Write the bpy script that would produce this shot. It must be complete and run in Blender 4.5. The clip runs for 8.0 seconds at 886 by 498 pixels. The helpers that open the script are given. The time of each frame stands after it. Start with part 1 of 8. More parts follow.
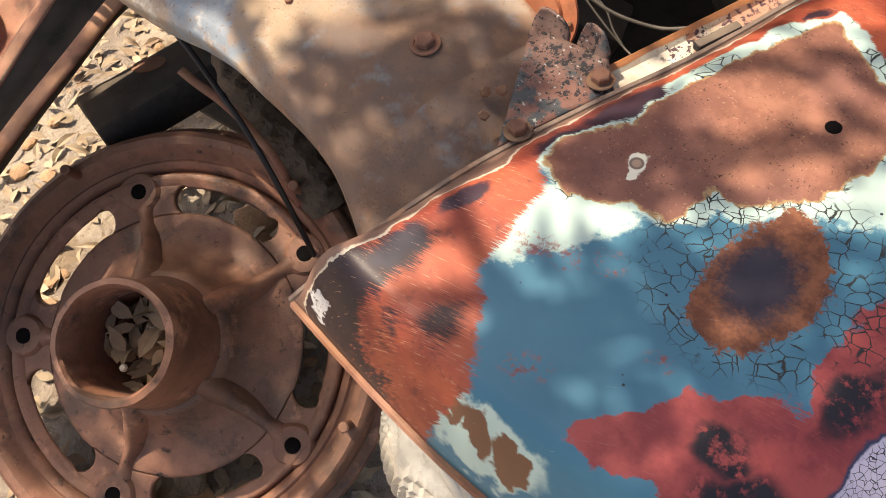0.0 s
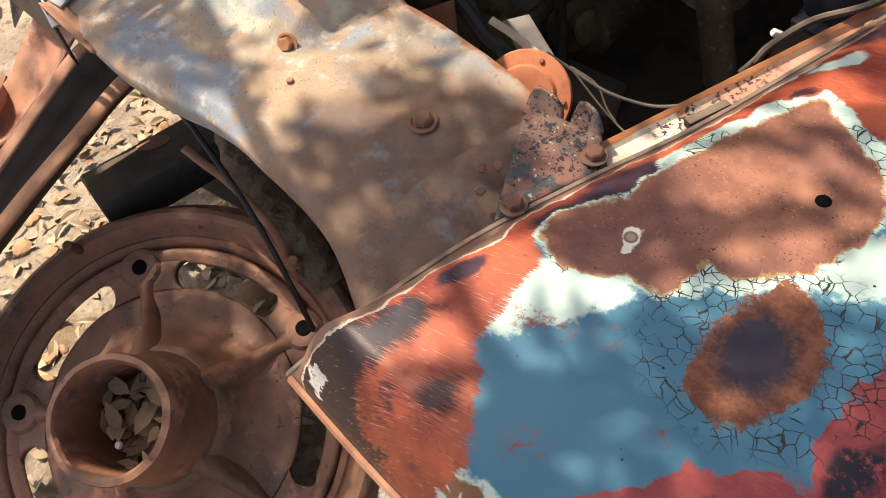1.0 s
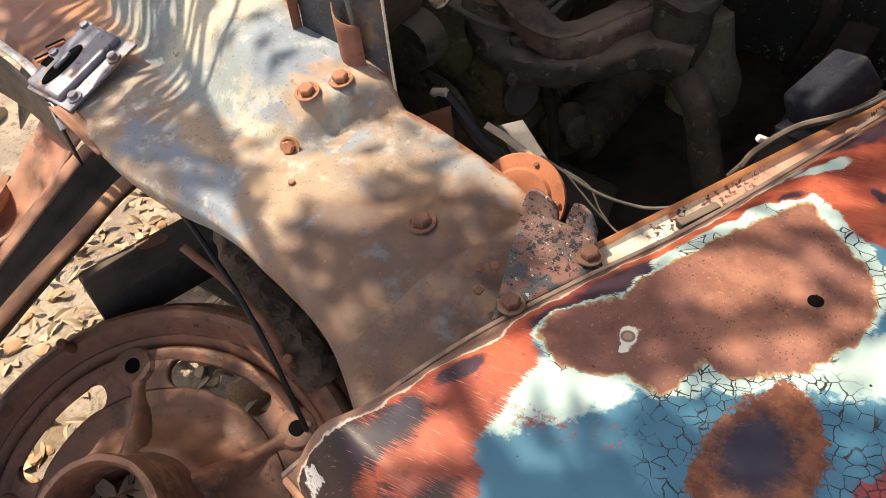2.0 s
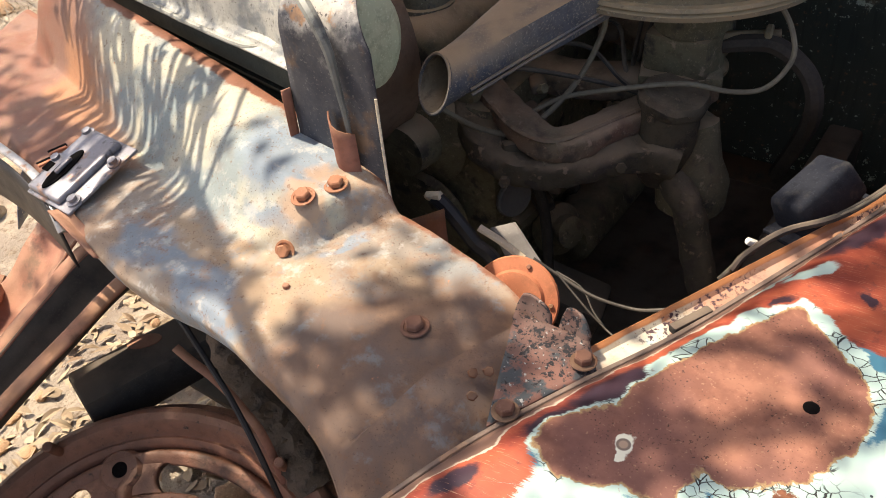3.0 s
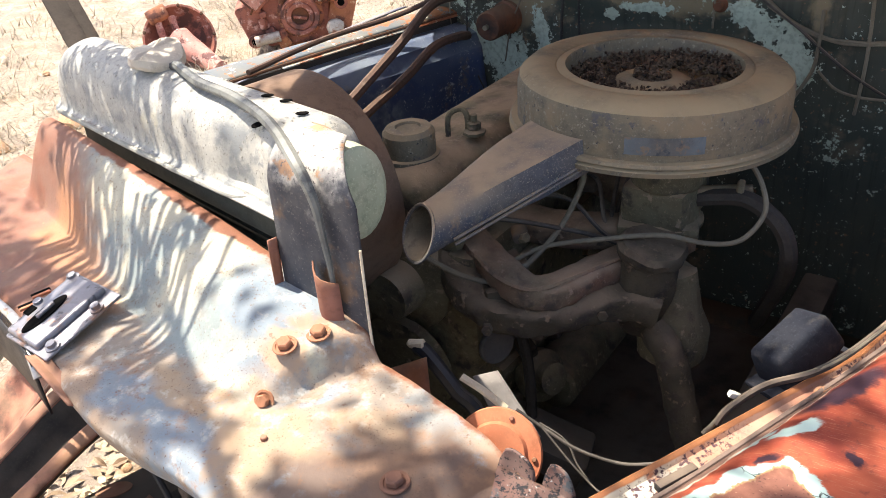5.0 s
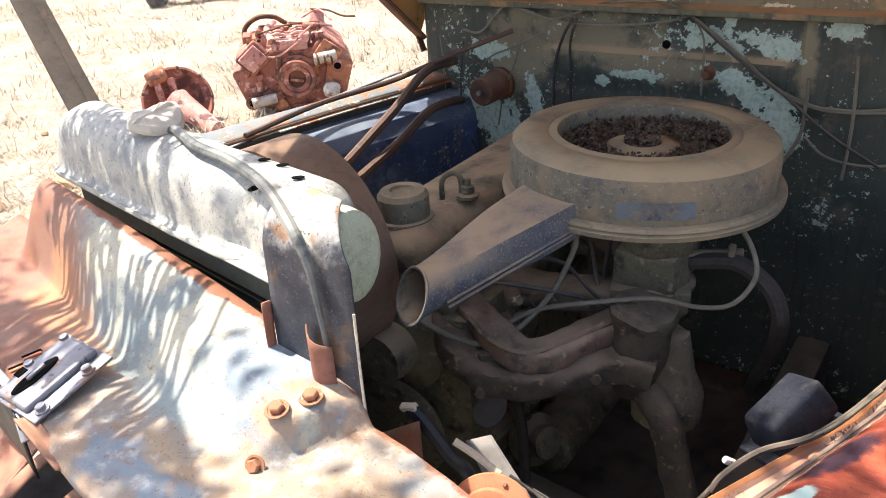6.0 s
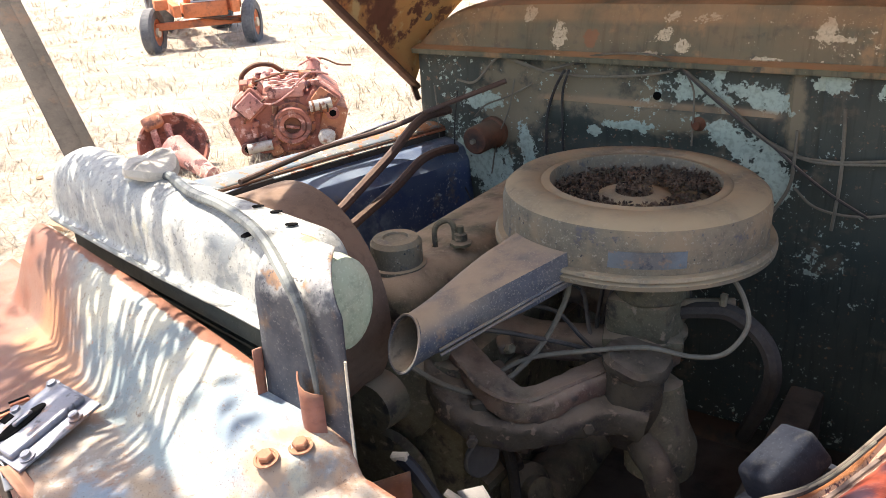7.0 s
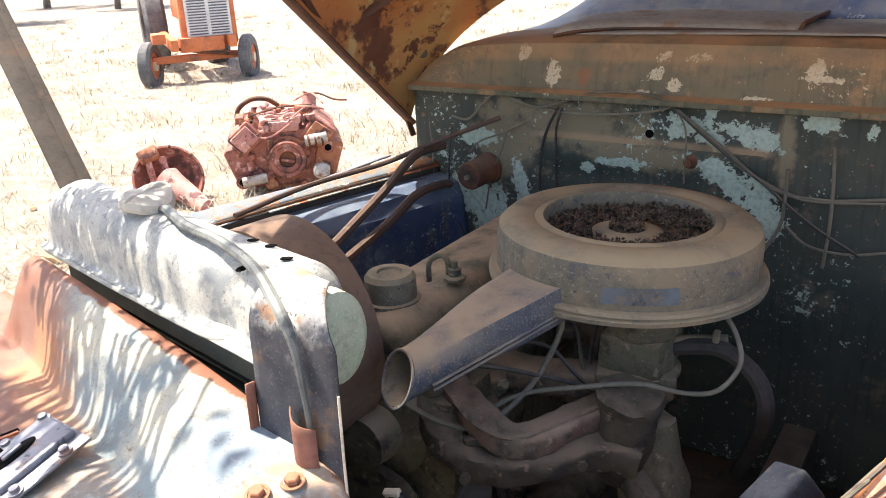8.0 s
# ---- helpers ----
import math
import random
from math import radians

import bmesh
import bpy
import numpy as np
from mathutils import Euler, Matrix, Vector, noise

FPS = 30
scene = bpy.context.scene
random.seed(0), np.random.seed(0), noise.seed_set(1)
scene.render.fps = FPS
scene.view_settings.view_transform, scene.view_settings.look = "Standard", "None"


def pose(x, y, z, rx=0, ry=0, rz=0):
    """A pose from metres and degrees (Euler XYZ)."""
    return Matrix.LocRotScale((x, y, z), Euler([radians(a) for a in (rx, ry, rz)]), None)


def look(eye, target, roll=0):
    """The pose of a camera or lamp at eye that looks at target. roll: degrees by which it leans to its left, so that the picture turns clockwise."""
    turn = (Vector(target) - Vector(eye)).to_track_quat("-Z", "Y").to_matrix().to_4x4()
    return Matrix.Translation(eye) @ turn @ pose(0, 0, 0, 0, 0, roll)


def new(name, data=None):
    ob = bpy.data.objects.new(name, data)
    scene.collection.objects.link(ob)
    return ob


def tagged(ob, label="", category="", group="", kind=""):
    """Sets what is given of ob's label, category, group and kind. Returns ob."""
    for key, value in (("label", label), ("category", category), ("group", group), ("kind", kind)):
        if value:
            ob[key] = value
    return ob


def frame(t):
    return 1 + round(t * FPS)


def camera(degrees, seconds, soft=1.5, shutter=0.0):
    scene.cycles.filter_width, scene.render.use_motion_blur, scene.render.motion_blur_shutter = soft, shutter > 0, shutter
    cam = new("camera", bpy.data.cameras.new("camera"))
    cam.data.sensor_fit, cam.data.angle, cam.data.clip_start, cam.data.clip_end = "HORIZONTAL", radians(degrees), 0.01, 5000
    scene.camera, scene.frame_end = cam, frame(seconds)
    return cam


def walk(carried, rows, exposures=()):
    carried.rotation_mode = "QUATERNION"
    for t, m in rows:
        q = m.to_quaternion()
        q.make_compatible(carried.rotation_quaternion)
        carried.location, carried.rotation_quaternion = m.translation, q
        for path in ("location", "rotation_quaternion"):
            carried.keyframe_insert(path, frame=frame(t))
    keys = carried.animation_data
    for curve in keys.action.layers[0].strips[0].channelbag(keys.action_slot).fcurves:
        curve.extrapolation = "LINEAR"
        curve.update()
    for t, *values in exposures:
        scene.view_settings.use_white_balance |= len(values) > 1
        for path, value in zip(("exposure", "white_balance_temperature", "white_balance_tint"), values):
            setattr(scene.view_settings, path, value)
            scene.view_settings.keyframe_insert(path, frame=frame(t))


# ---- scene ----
cam = camera(56.8, 8.0, 0.9)
walk(cam, [
    (0, look((-0.0088, 0.0031, 1.4469), (-0.3902, 0.3776, 0.6018), -11.11)),
    (0.5, look((-0.0043, 0.0016, 1.4491), (-0.4044, 0.4020, 0.6247), -10.87)),
    (1, look((-0.0039, 0.0024, 1.4512), (-0.4256, 0.4399, 0.6569), -10.04)),
    (1.5, look((-0.0044, -0.0056, 1.4547), (-0.4449, 0.4742, 0.6960), -8.86)),
    (3, look((-0.0051, 0.0002, 1.4699), (-0.4998, 0.5930, 0.8345), -7.00)),
    (3.5, look((-0.0079, 0.0063, 1.4736), (-0.5111, 0.6260, 0.8713), -6.48)),
    (4, look((-0.0063, 0.0057, 1.4771), (-0.5173, 0.6495, 0.9077), -5.97)),
    (4.5, look((-0.0056, 0.0051, 1.4812), (-0.5235, 0.6718, 0.9452), -5.48)),
    (5, look((-0.0056, 0.0063, 1.4859), (-0.5296, 0.6946, 0.9843), -5.01)),
    (6.5, look((-0.0022, 0.0038, 1.4958), (-0.5380, 0.7407, 1.0837), -4.02)),
    (7, look((-0.0020, 0.0042, 1.4965), (-0.5389, 0.7531, 1.1082), -3.63)),
    (7.5, look((-0.0016, 0.0019, 1.4996), (-0.5387, 0.7612, 1.1322), -3.34)),
    (8, look((0.0000, 0.0000, 1.5000), (-0.5373, 0.7673, 1.1498), -3.00)),], exposures=[(0, 0.80, 8000, 13), (3, 0.89, 7700, 12), (5, 1.38, 7100, 11), (8, 1.65, 6850, 10)])

# ---- light ----
SUN_TO = Vector((-0.43, -0.05, 0.90)).normalized()
world = bpy.data.worlds.new("world")
scene.world = world
world.use_nodes = True
wn = world.node_tree
sky = wn.nodes.new("ShaderNodeTexSky")
sky.sky_type = "NISHITA"
sky.sun_disc = False
sky.sun_elevation = math.asin(SUN_TO.z)
sky.sun_rotation = math.atan2(SUN_TO.x, SUN_TO.y)
sky.air_density, sky.dust_density, sky.ozone_density = 0.8, 2.5, 0.5
wn.nodes["Background"].inputs["Strength"].default_value = 0.15
wn.links.new(sky.outputs[0], wn.nodes["Background"].inputs["Color"])
sun_data = bpy.data.lights.new("sun", "SUN")
sun_data.energy, sun_data.angle, sun_data.color = 4.2, radians(0.53), (1.0, 0.94, 0.86)
sun = new("sun", sun_data)
sun.matrix_world = look(SUN_TO * 20, (0, 0, 0))

# ---- helpers for building ----
INVERSE = {}


def thing(name, label, category, at=(0, 0, 0), group="", kind="", m=None):
    """An Empty at the base of a thing. With at, its parts are given in world places; with m, in its own."""
    e = new(name)
    e.empty_display_size = 0.1
    if m is None:
        e.matrix_basis = Matrix.Translation(at)
        INVERSE[e.name] = Matrix.Translation(at).inverted()
    else:
        e.matrix_basis = m
    return tagged(e, label, category, group, kind)


def part(name, bm, material, parent=None, label="", sharp=35, modifier=0.0):
    """Links a bmesh as one mesh object under a thing or a part."""
    me = bpy.data.meshes.new(name)
    bmesh.ops.recalc_face_normals(bm, faces=bm.faces)
    bm.to_mesh(me)
    bm.free()
    me.shade_smooth()
    me.set_sharp_from_angle(angle=radians(sharp))
    for mt in (material if isinstance(material, (list, tuple)) else [material]):
        me.materials.append(mt)
    ob = new(name, me)
    if parent is not None:
        ob.parent = parent
        ob.matrix_parent_inverse = INVERSE.get(parent.name, Matrix.Identity(4))
    if modifier:
        sol = ob.modifiers.new("thickness", "SOLIDIFY")
        sol.thickness, sol.offset = modifier, -1
    return tagged(ob, label) if label else ob


def single(name, bm, material, label, category, group="", kind="", modifier=0.0, sharp=35):
    return tagged(part(name, bm, material, None, "", sharp, modifier), label, category, group, kind)


def catmull(points, n):
    """A smooth line of n points through the given ones."""
    pts = [Vector(p) for p in points]
    pts = [2 * pts[0] - pts[1], *pts, 2 * pts[-1] - pts[-2]]
    spans, out = len(pts) - 3, []
    for i in range(n):
        u = i / (n - 1) * spans
        k = min(int(u), spans - 1)
        f = u - k
        a, b, c, d = pts[k:k + 4]
        out.append(0.5 * (2 * b + (c - a) * f + (2 * a - 5 * b + 4 * c - d) * f * f + (3 * b - a - 3 * c + d) * f ** 3))
    return out


def smooth(lo, hi, v):
    v = min(1, max(0, (v - lo) / (hi - lo)))
    return v * v * (3 - 2 * v)


def grid(nu, nv, fn, bm=None, uv=False):
    """A sheet fn(u, v), u and v from 0 to 1."""
    bm = bm or bmesh.new()
    vs = [[bm.verts.new(fn(i / (nu - 1), j / (nv - 1))) for j in range(nv)] for i in range(nu)]
    for i in range(nu - 1):
        for j in range(nv - 1):
            face = bm.faces.new((vs[i][j], vs[i + 1][j], vs[i + 1][j + 1], vs[i][j + 1]))
            if uv:
                layer = bm.loops.layers.uv.verify()
                for loop, (a, b) in zip(face.loops, ((i, j), (i + 1, j), (i + 1, j + 1), (i, j + 1))):
                    loop[layer].uv = (a / (nu - 1), b / (nv - 1))
    return bm


def box(size, m=None, bevel=0.004, bm=None, seg=2):
    bm = bm or bmesh.new()
    made = bmesh.ops.create_cube(bm, size=1, matrix=(m or Matrix.Identity(4)) @ Matrix.Diagonal((*size, 1)))
    if bevel:
        edges = list({e for v in made["verts"] for e in v.link_edges})
        bmesh.ops.bevel(bm, geom=edges, offset=bevel, segments=seg, profile=0.5, affect="EDGES")
    return bm


def lathe(profile, seg=48, m=None, bm=None, start=0.0, turn=2 * math.pi):
    """Turns (radius, height) pairs round z."""
    bm = bm or bmesh.new()
    m = m or Matrix.Identity(4)
    full = abs(turn - 2 * math.pi) < 1e-6
    rings = []
    for r, z in profile:
        if r < 1e-6:
            rings.append([bm.verts.new(m @ Vector((0, 0, z)))])
        else:
            rings.append([bm.verts.new(m @ Vector((r * math.cos(start + turn * k / seg), r * math.sin(start + turn * k / seg), z)))
                          for k in range(seg if full else seg + 1)])
    for a, b in zip(rings, rings[1:]):
        for k in range(seg):
            ia, ib = k % len(a), (k + 1) % len(a)
            ja, jb = k % len(b), (k + 1) % len(b)
            face = [a[ia]] + ([a[ib]] if len(a) > 1 else []) + ([b[jb]] if len(b) > 1 else []) + [b[ja]]
            if len(face) > 2:
                bm.faces.new(face)
    return bm


def tube(points, r, seg=8, n=0, bm=None, flat=1.0, caps=True):
    """A pipe along a smooth line; r is a number or a function of 0 to 1."""
    bm = bm or bmesh.new()
    pts = catmull(points, n or 6 * (len(points) - 1) + 1) if len(points) > 2 or n else [Vector(p) for p in points]
    side, rings = None, []
    for i, p in enumerate(pts):
        t = (pts[min(i + 1, len(pts) - 1)] - pts[max(i - 1, 0)]).normalized()
        if side is None:
            side = t.cross(Vector((0, 0, 1)) if abs(t.z) < 0.9 else Vector((1, 0, 0))).normalized()
        side = (side - t * side.dot(t)).normalized()
        other = t.cross(side)
        rad = r(i / (len(pts) - 1)) if callable(r) else r
        rings.append([bm.verts.new(p + rad * (math.cos(2 * math.pi * k / seg) * side + flat * math.sin(2 * math.pi * k / seg) * other)) for k in range(seg)])
    for a, b in zip(rings, rings[1:]):
        for k in range(seg):
            bm.faces.new((a[k], a[(k + 1) % seg], b[(k + 1) % seg], b[k]))
    if caps:
        bm.faces.new(rings[0][::-1]), bm.faces.new(rings[-1])
    return bm


def along(a, b, up=(0, 0, 1)):
    """A matrix whose z runs from a to b, at a."""
    z = (Vector(b) - Vector(a)).normalized()
    x = Vector(up).cross(z)
    x = (x if x.length > 1e-4 else Vector((1, 0, 0)).cross(z)).normalized()
    y = z.cross(x)
    return Matrix.Translation(a) @ Matrix((x, y, z)).transposed().to_4x4()


def upright(place, normal, turn=0.0):
    return along(place, Vector(place) + Vector(normal)) @ Matrix.Rotation(turn, 4, "Z")


def rough_up(bm, amount, scale):
    for v in bm.verts:
        v.co += Vector(noise.noise_vector(v.co * scale)) * amount
    return bm


def cylinder(r, h, m=None, seg=24, bevel=0.003, bm=None):
    return lathe([(0, 0), (r - bevel, 0), (r, bevel), (r, h - bevel), (r - bevel, h), (0, h)], seg, m, bm)


# ---- materials ----
def material(name):
    m = bpy.data.materials.new(name)
    m.use_nodes = True
    return m, m.node_tree, m.node_tree.nodes["Principled BSDF"]


class Nodes:
    """Short names for the shader nodes of one material."""

    def __init__(self, tree):
        self.t = tree
        self.co = tree.nodes.new("ShaderNodeTexCoord").outputs["Object"]
        self.uv = tree.nodes.new("ShaderNodeTexCoord").outputs["UV"]
        self.geo = tree.nodes.new("ShaderNodeNewGeometry")

    def put(self, socket, value):
        if isinstance(value, bpy.types.NodeSocket):
            self.t.links.new(value, socket)
        elif isinstance(value, tuple) and len(value) == 3 and socket.type == "RGBA":
            socket.default_value = (*value, 1)
        else:
            socket.default_value = value

    def noise(self, scale, detail=4.0, rough=0.55, co=None, distort=0.0):
        n = self.t.nodes.new("ShaderNodeTexNoise")
        self.put(n.inputs["Vector"], co or self.co)
        n.inputs["Scale"].default_value, n.inputs["Detail"].default_value = scale, detail
        n.inputs["Roughness"].default_value, n.inputs["Distortion"].default_value = rough, distort
        return n.outputs["Fac"]

    def noise_color(self, scale, detail=3.0):
        n = self.t.nodes.new("ShaderNodeTexNoise")
        self.put(n.inputs["Vector"], self.co)
        n.inputs["Scale"].default_value, n.inputs["Detail"].default_value = scale, detail
        return n.outputs["Color"]

    def cells(self, scale, co=None, feature="DISTANCE_TO_EDGE", random=1.0):
        n = self.t.nodes.new("ShaderNodeTexVoronoi")
        n.feature = feature
        self.put(n.inputs["Vector"], co or self.co)
        n.inputs["Scale"].default_value, n.inputs["Randomness"].default_value = scale, random
        return n.outputs["Distance"]

    def step(self, value, lo, hi):
        """0 to 1 as value goes from lo to hi."""
        n = self.t.nodes.new("ShaderNodeMapRange")
        n.interpolation_type = "SMOOTHSTEP"
        self.put(n.inputs["Value"], value)
        flip = lo > hi
        n.inputs["From Min"].default_value, n.inputs["From Max"].default_value = min(lo, hi), max(lo, hi)
        n.inputs["To Min"].default_value, n.inputs["To Max"].default_value = (1, 0) if flip else (0, 1)
        return n.outputs["Result"]

    def math(self, op, a, b=0.0):
        n = self.t.nodes.new("ShaderNodeMath")
        n.operation = op
        self.put(n.inputs[0], a), self.put(n.inputs[1], b)
        return n.outputs[0]

    def mix(self, fac, a, b):
        n = self.t.nodes.new("ShaderNodeMix")
        n.data_type = "RGBA"
        self.put(n.inputs["Factor"], fac)
        self.put(n.inputs[6], a), self.put(n.inputs[7], b)
        return n.outputs[2]

    def vec(self, op, a, b=(0, 0, 0)):
        n = self.t.nodes.new("ShaderNodeVectorMath")
        n.operation = op
        self.put(n.inputs[0], a), self.put(n.inputs[1], b)
        return n.outputs["Value"] if op in ("LENGTH", "DISTANCE", "DOT_PRODUCT") else n.outputs["Vector"]

    def place(self, at=(0, 0, 0), turn=0.0, scale=(1, 1, 1), co=None):
        n = self.t.nodes.new("ShaderNodeMapping")
        n.vector_type = "TEXTURE"
        self.put(n.inputs["Vector"], co or self.co)
        n.inputs["Location"].default_value, n.inputs["Rotation"].default_value, n.inputs["Scale"].default_value = at, (0, 0, radians(turn)), scale
        return n.outputs["Vector"]

    def blobs(self, spec, co=None):
        """How far outside a union of ellipses (x, y, rx, ry, turn) seen from above a point lies; 1 on the outline."""
        out = None
        for x, y, rx, ry, turn in spec:
            v = self.place((x, y, 0), turn, (rx, ry, 1e5), co)
            d = self.vec("LENGTH", v)
            out = d if out is None else self.math("SMOOTH_MIN", out, d)
            if out is not d:
                out.node.inputs[2].default_value = 0.15
        return out

    def outline(self, corners, co=None):
        """Metres outside a convex outline seen from above, its corners listed anticlockwise; negative inside."""
        out = None
        for (ax, ay), (bx, by) in zip(corners, corners[1:] + corners[:1]):
            length = math.hypot(bx - ax, by - ay)
            nx, ny = (by - ay) / length, (ax - bx) / length
            d = self.math("SUBTRACT", self.vec("DOT_PRODUCT", co or self.co, (nx, ny, 0)), nx * ax + ny * ay)
            out = d if out is None else self.math("SMOOTH_MAX", out, d)
            if out is not d:
                out.node.inputs[2].default_value = 0.008
        return out

    def union(self, *outlines):
        out = outlines[0]
        for d in outlines[1:]:
            out = self.math("SMOOTH_MIN", out, d)
            out.node.inputs[2].default_value = 0.012
        return out

    def axis(self, v, which):
        s = self.t.nodes.new("ShaderNodeSeparateXYZ")
        self.put(s.inputs[0], v)
        return s.outputs[which]

    def up(self):
        s = self.t.nodes.new("ShaderNodeSeparateXYZ")
        self.put(s.inputs[0], self.geo.outputs["Normal"])
        return s.outputs["Z"]

    def bump(self, height, strength=0.3, distance=0.002):
        n = self.t.nodes.new("ShaderNodeBump")
        n.inputs["Strength"].default_value, n.inputs["Distance"].default_value = strength, distance
        self.put(n.inputs["Height"], height)
        return n.outputs["Normal"]


def weathered(name, first, second, layers=(), rough=0.7, metal=0.0, dust=None, dust_amount=0.6, grain=60.0, large=7.0, bump=0.35, depth=0.0015, specular=0.4):
    """Two blended colours, then layers (colour, scale, low, high) of paint loss or rust, dust on what faces up, and fine relief."""
    m, tree, bsdf = material(name)
    n = Nodes(tree)
    col = n.mix(n.step(n.noise(large, 5), 0.35, 0.65), first, second)
    fine = n.noise(grain, 5, 0.65)
    col = n.mix(n.math("MULTIPLY", n.step(fine, 0.45, 0.72), 0.5), col, tuple(c * 0.45 for c in first))
    speck = n.step(n.noise(grain * 5, 3, 0.6), 0.56, 0.68)
    col = n.mix(n.math("MULTIPLY", speck, 0.35), col, tuple(min(1, c * 1.6 + 0.004) for c in second))
    height = n.math("ADD", n.math("MULTIPLY", fine, 0.5), n.math("MULTIPLY", speck, 0.15))
    for k, (colour, scale, lo, hi) in enumerate(layers):
        mask = n.step(n.noise(scale, 8, 0.62, n.place((3.1 * k + 1, 1.7 * k, 0.6 * k))), lo, hi)
        col = n.mix(mask, col, colour)
        height = n.math("ADD", height, n.math("MULTIPLY", mask, 0.4))
    if dust:
        mask = n.math("MULTIPLY", n.step(n.up(), 0.1, 0.9), n.step(n.noise(11, 5), 0.25, 0.6))
        col = n.mix(n.math("MULTIPLY", mask, dust_amount), col, dust)
    n.put(bsdf.inputs["Base Color"], col)
    n.put(bsdf.inputs["Roughness"], n.math("ADD", n.math("MULTIPLY", n.noise(large * 3), 0.3), rough - 0.15))
    bsdf.inputs["Metallic"].default_value = metal
    bsdf.inputs["Specular IOR Level"].default_value = specular
    n.put(bsdf.inputs["Normal"], n.bump(height, bump, depth))
    return m


RUST = (0.20, 0.075, 0.035)
RUST_DARK = (0.075, 0.035, 0.022)
RUST_PINK = (0.33, 0.15, 0.11)
rust = weathered("rust", RUST_PINK, RUST, [(RUST_DARK, 9, 0.55, 0.7), ((0.42, 0.22, 0.13), 16, 0.58, 0.75)], 0.82, dust=(0.42, 0.28, 0.17), dust_amount=0.35)
rust_dark = weathered("dark_rust", RUST, RUST_DARK, [((0.03, 0.025, 0.022), 6, 0.5, 0.7)], 0.85, dust=(0.22, 0.16, 0.11), dust_amount=0.5)
rust_orange = weathered("orange_primer", (0.56, 0.22, 0.115), (0.45, 0.15, 0.075), [((0.25, 0.09, 0.05), 14, 0.58, 0.7)], 0.7)
rust_red = weathered("red_rust", (0.34, 0.13, 0.085), (0.25, 0.11, 0.08), [((0.10, 0.05, 0.04), 14, 0.54, 0.66), ((0.48, 0.30, 0.22), 9, 0.54, 0.66)], 0.8, dust=(0.5, 0.33, 0.2), dust_amount=0.3)
black = weathered("black_paint", (0.007, 0.008, 0.012), (0.012, 0.013, 0.018), [((0.035, 0.028, 0.025), 15, 0.6, 0.75)], 0.5, dust=(0.07, 0.06, 0.05), dust_amount=0.3)
chassis = weathered("chassis_black", (0.038, 0.033, 0.029), (0.062, 0.05, 0.041), [((0.10, 0.06, 0.04), 8, 0.56, 0.7)], 0.85, dust=(0.17, 0.135, 0.10), dust_amount=0.6)
engine_grime = weathered("dusty_grime", (0.108, 0.095, 0.060), (0.165, 0.145, 0.090), [((0.05, 0.043, 0.037), 22, 0.52, 0.66), ((0.26, 0.20, 0.14), 60, 0.58, 0.68)], 0.9, dust=(0.38, 0.275, 0.18), dust_amount=0.8, bump=0.7, depth=0.003)
engine_red = weathered("grimy_red", (0.17, 0.095, 0.068), (0.16, 0.128, 0.085), [((0.07, 0.055, 0.045), 20, 0.52, 0.66), ((0.28, 0.20, 0.15), 55, 0.58, 0.68)], 0.85, dust=(0.36, 0.255, 0.175), dust_amount=0.7, bump=0.7, depth=0.003)
air_cleaner_paint = weathered("dusty_air_cleaner", (0.140, 0.127, 0.095), (0.175, 0.152, 0.108), [((0.23, 0.18, 0.115), 9, 0.48, 0.64), ((0.085, 0.088, 0.094), 40, 0.58, 0.68), ((0.28, 0.25, 0.19), 150, 0.57, 0.68), ((0.05, 0.05, 0.05), 120, 0.63, 0.68)], 0.8, dust=(0.34, 0.262, 0.158), dust_amount=0.9)
cream_metal = weathered("bare_cream", (0.75, 0.66, 0.5), (0.6, 0.5, 0.36), [], 0.6)
rubber = weathered("brown_hose", (0.12, 0.075, 0.055), (0.085, 0.055, 0.045), [((0.2, 0.15, 0.11), 18, 0.6, 0.75)], 0.85)
wire_black = weathered("black_wire", (0.02, 0.02, 0.02), (0.06, 0.055, 0.05), [], 0.7, dust=(0.25, 0.19, 0.14))
wire_grey = weathered("grey_wire", (0.20, 0.178, 0.132), (0.125, 0.110, 0.082), [], 0.75)
white_plastic = weathered("white_connector", (0.75, 0.73, 0.68), (0.6, 0.57, 0.5), [], 0.5)
# near-black colour for discs and plates that stand for shaded openings
void_mat = weathered("dark_void", (0.004, 0.004, 0.004), (0.006, 0.005, 0.005), [], 0.95, specular=0.05)
soil = weathered("soil_lumps", (0.10, 0.075, 0.055), (0.17, 0.12, 0.085), [((0.05, 0.038, 0.03), 30, 0.5, 0.65)], 0.95, grain=180, bump=0.8, depth=0.004)


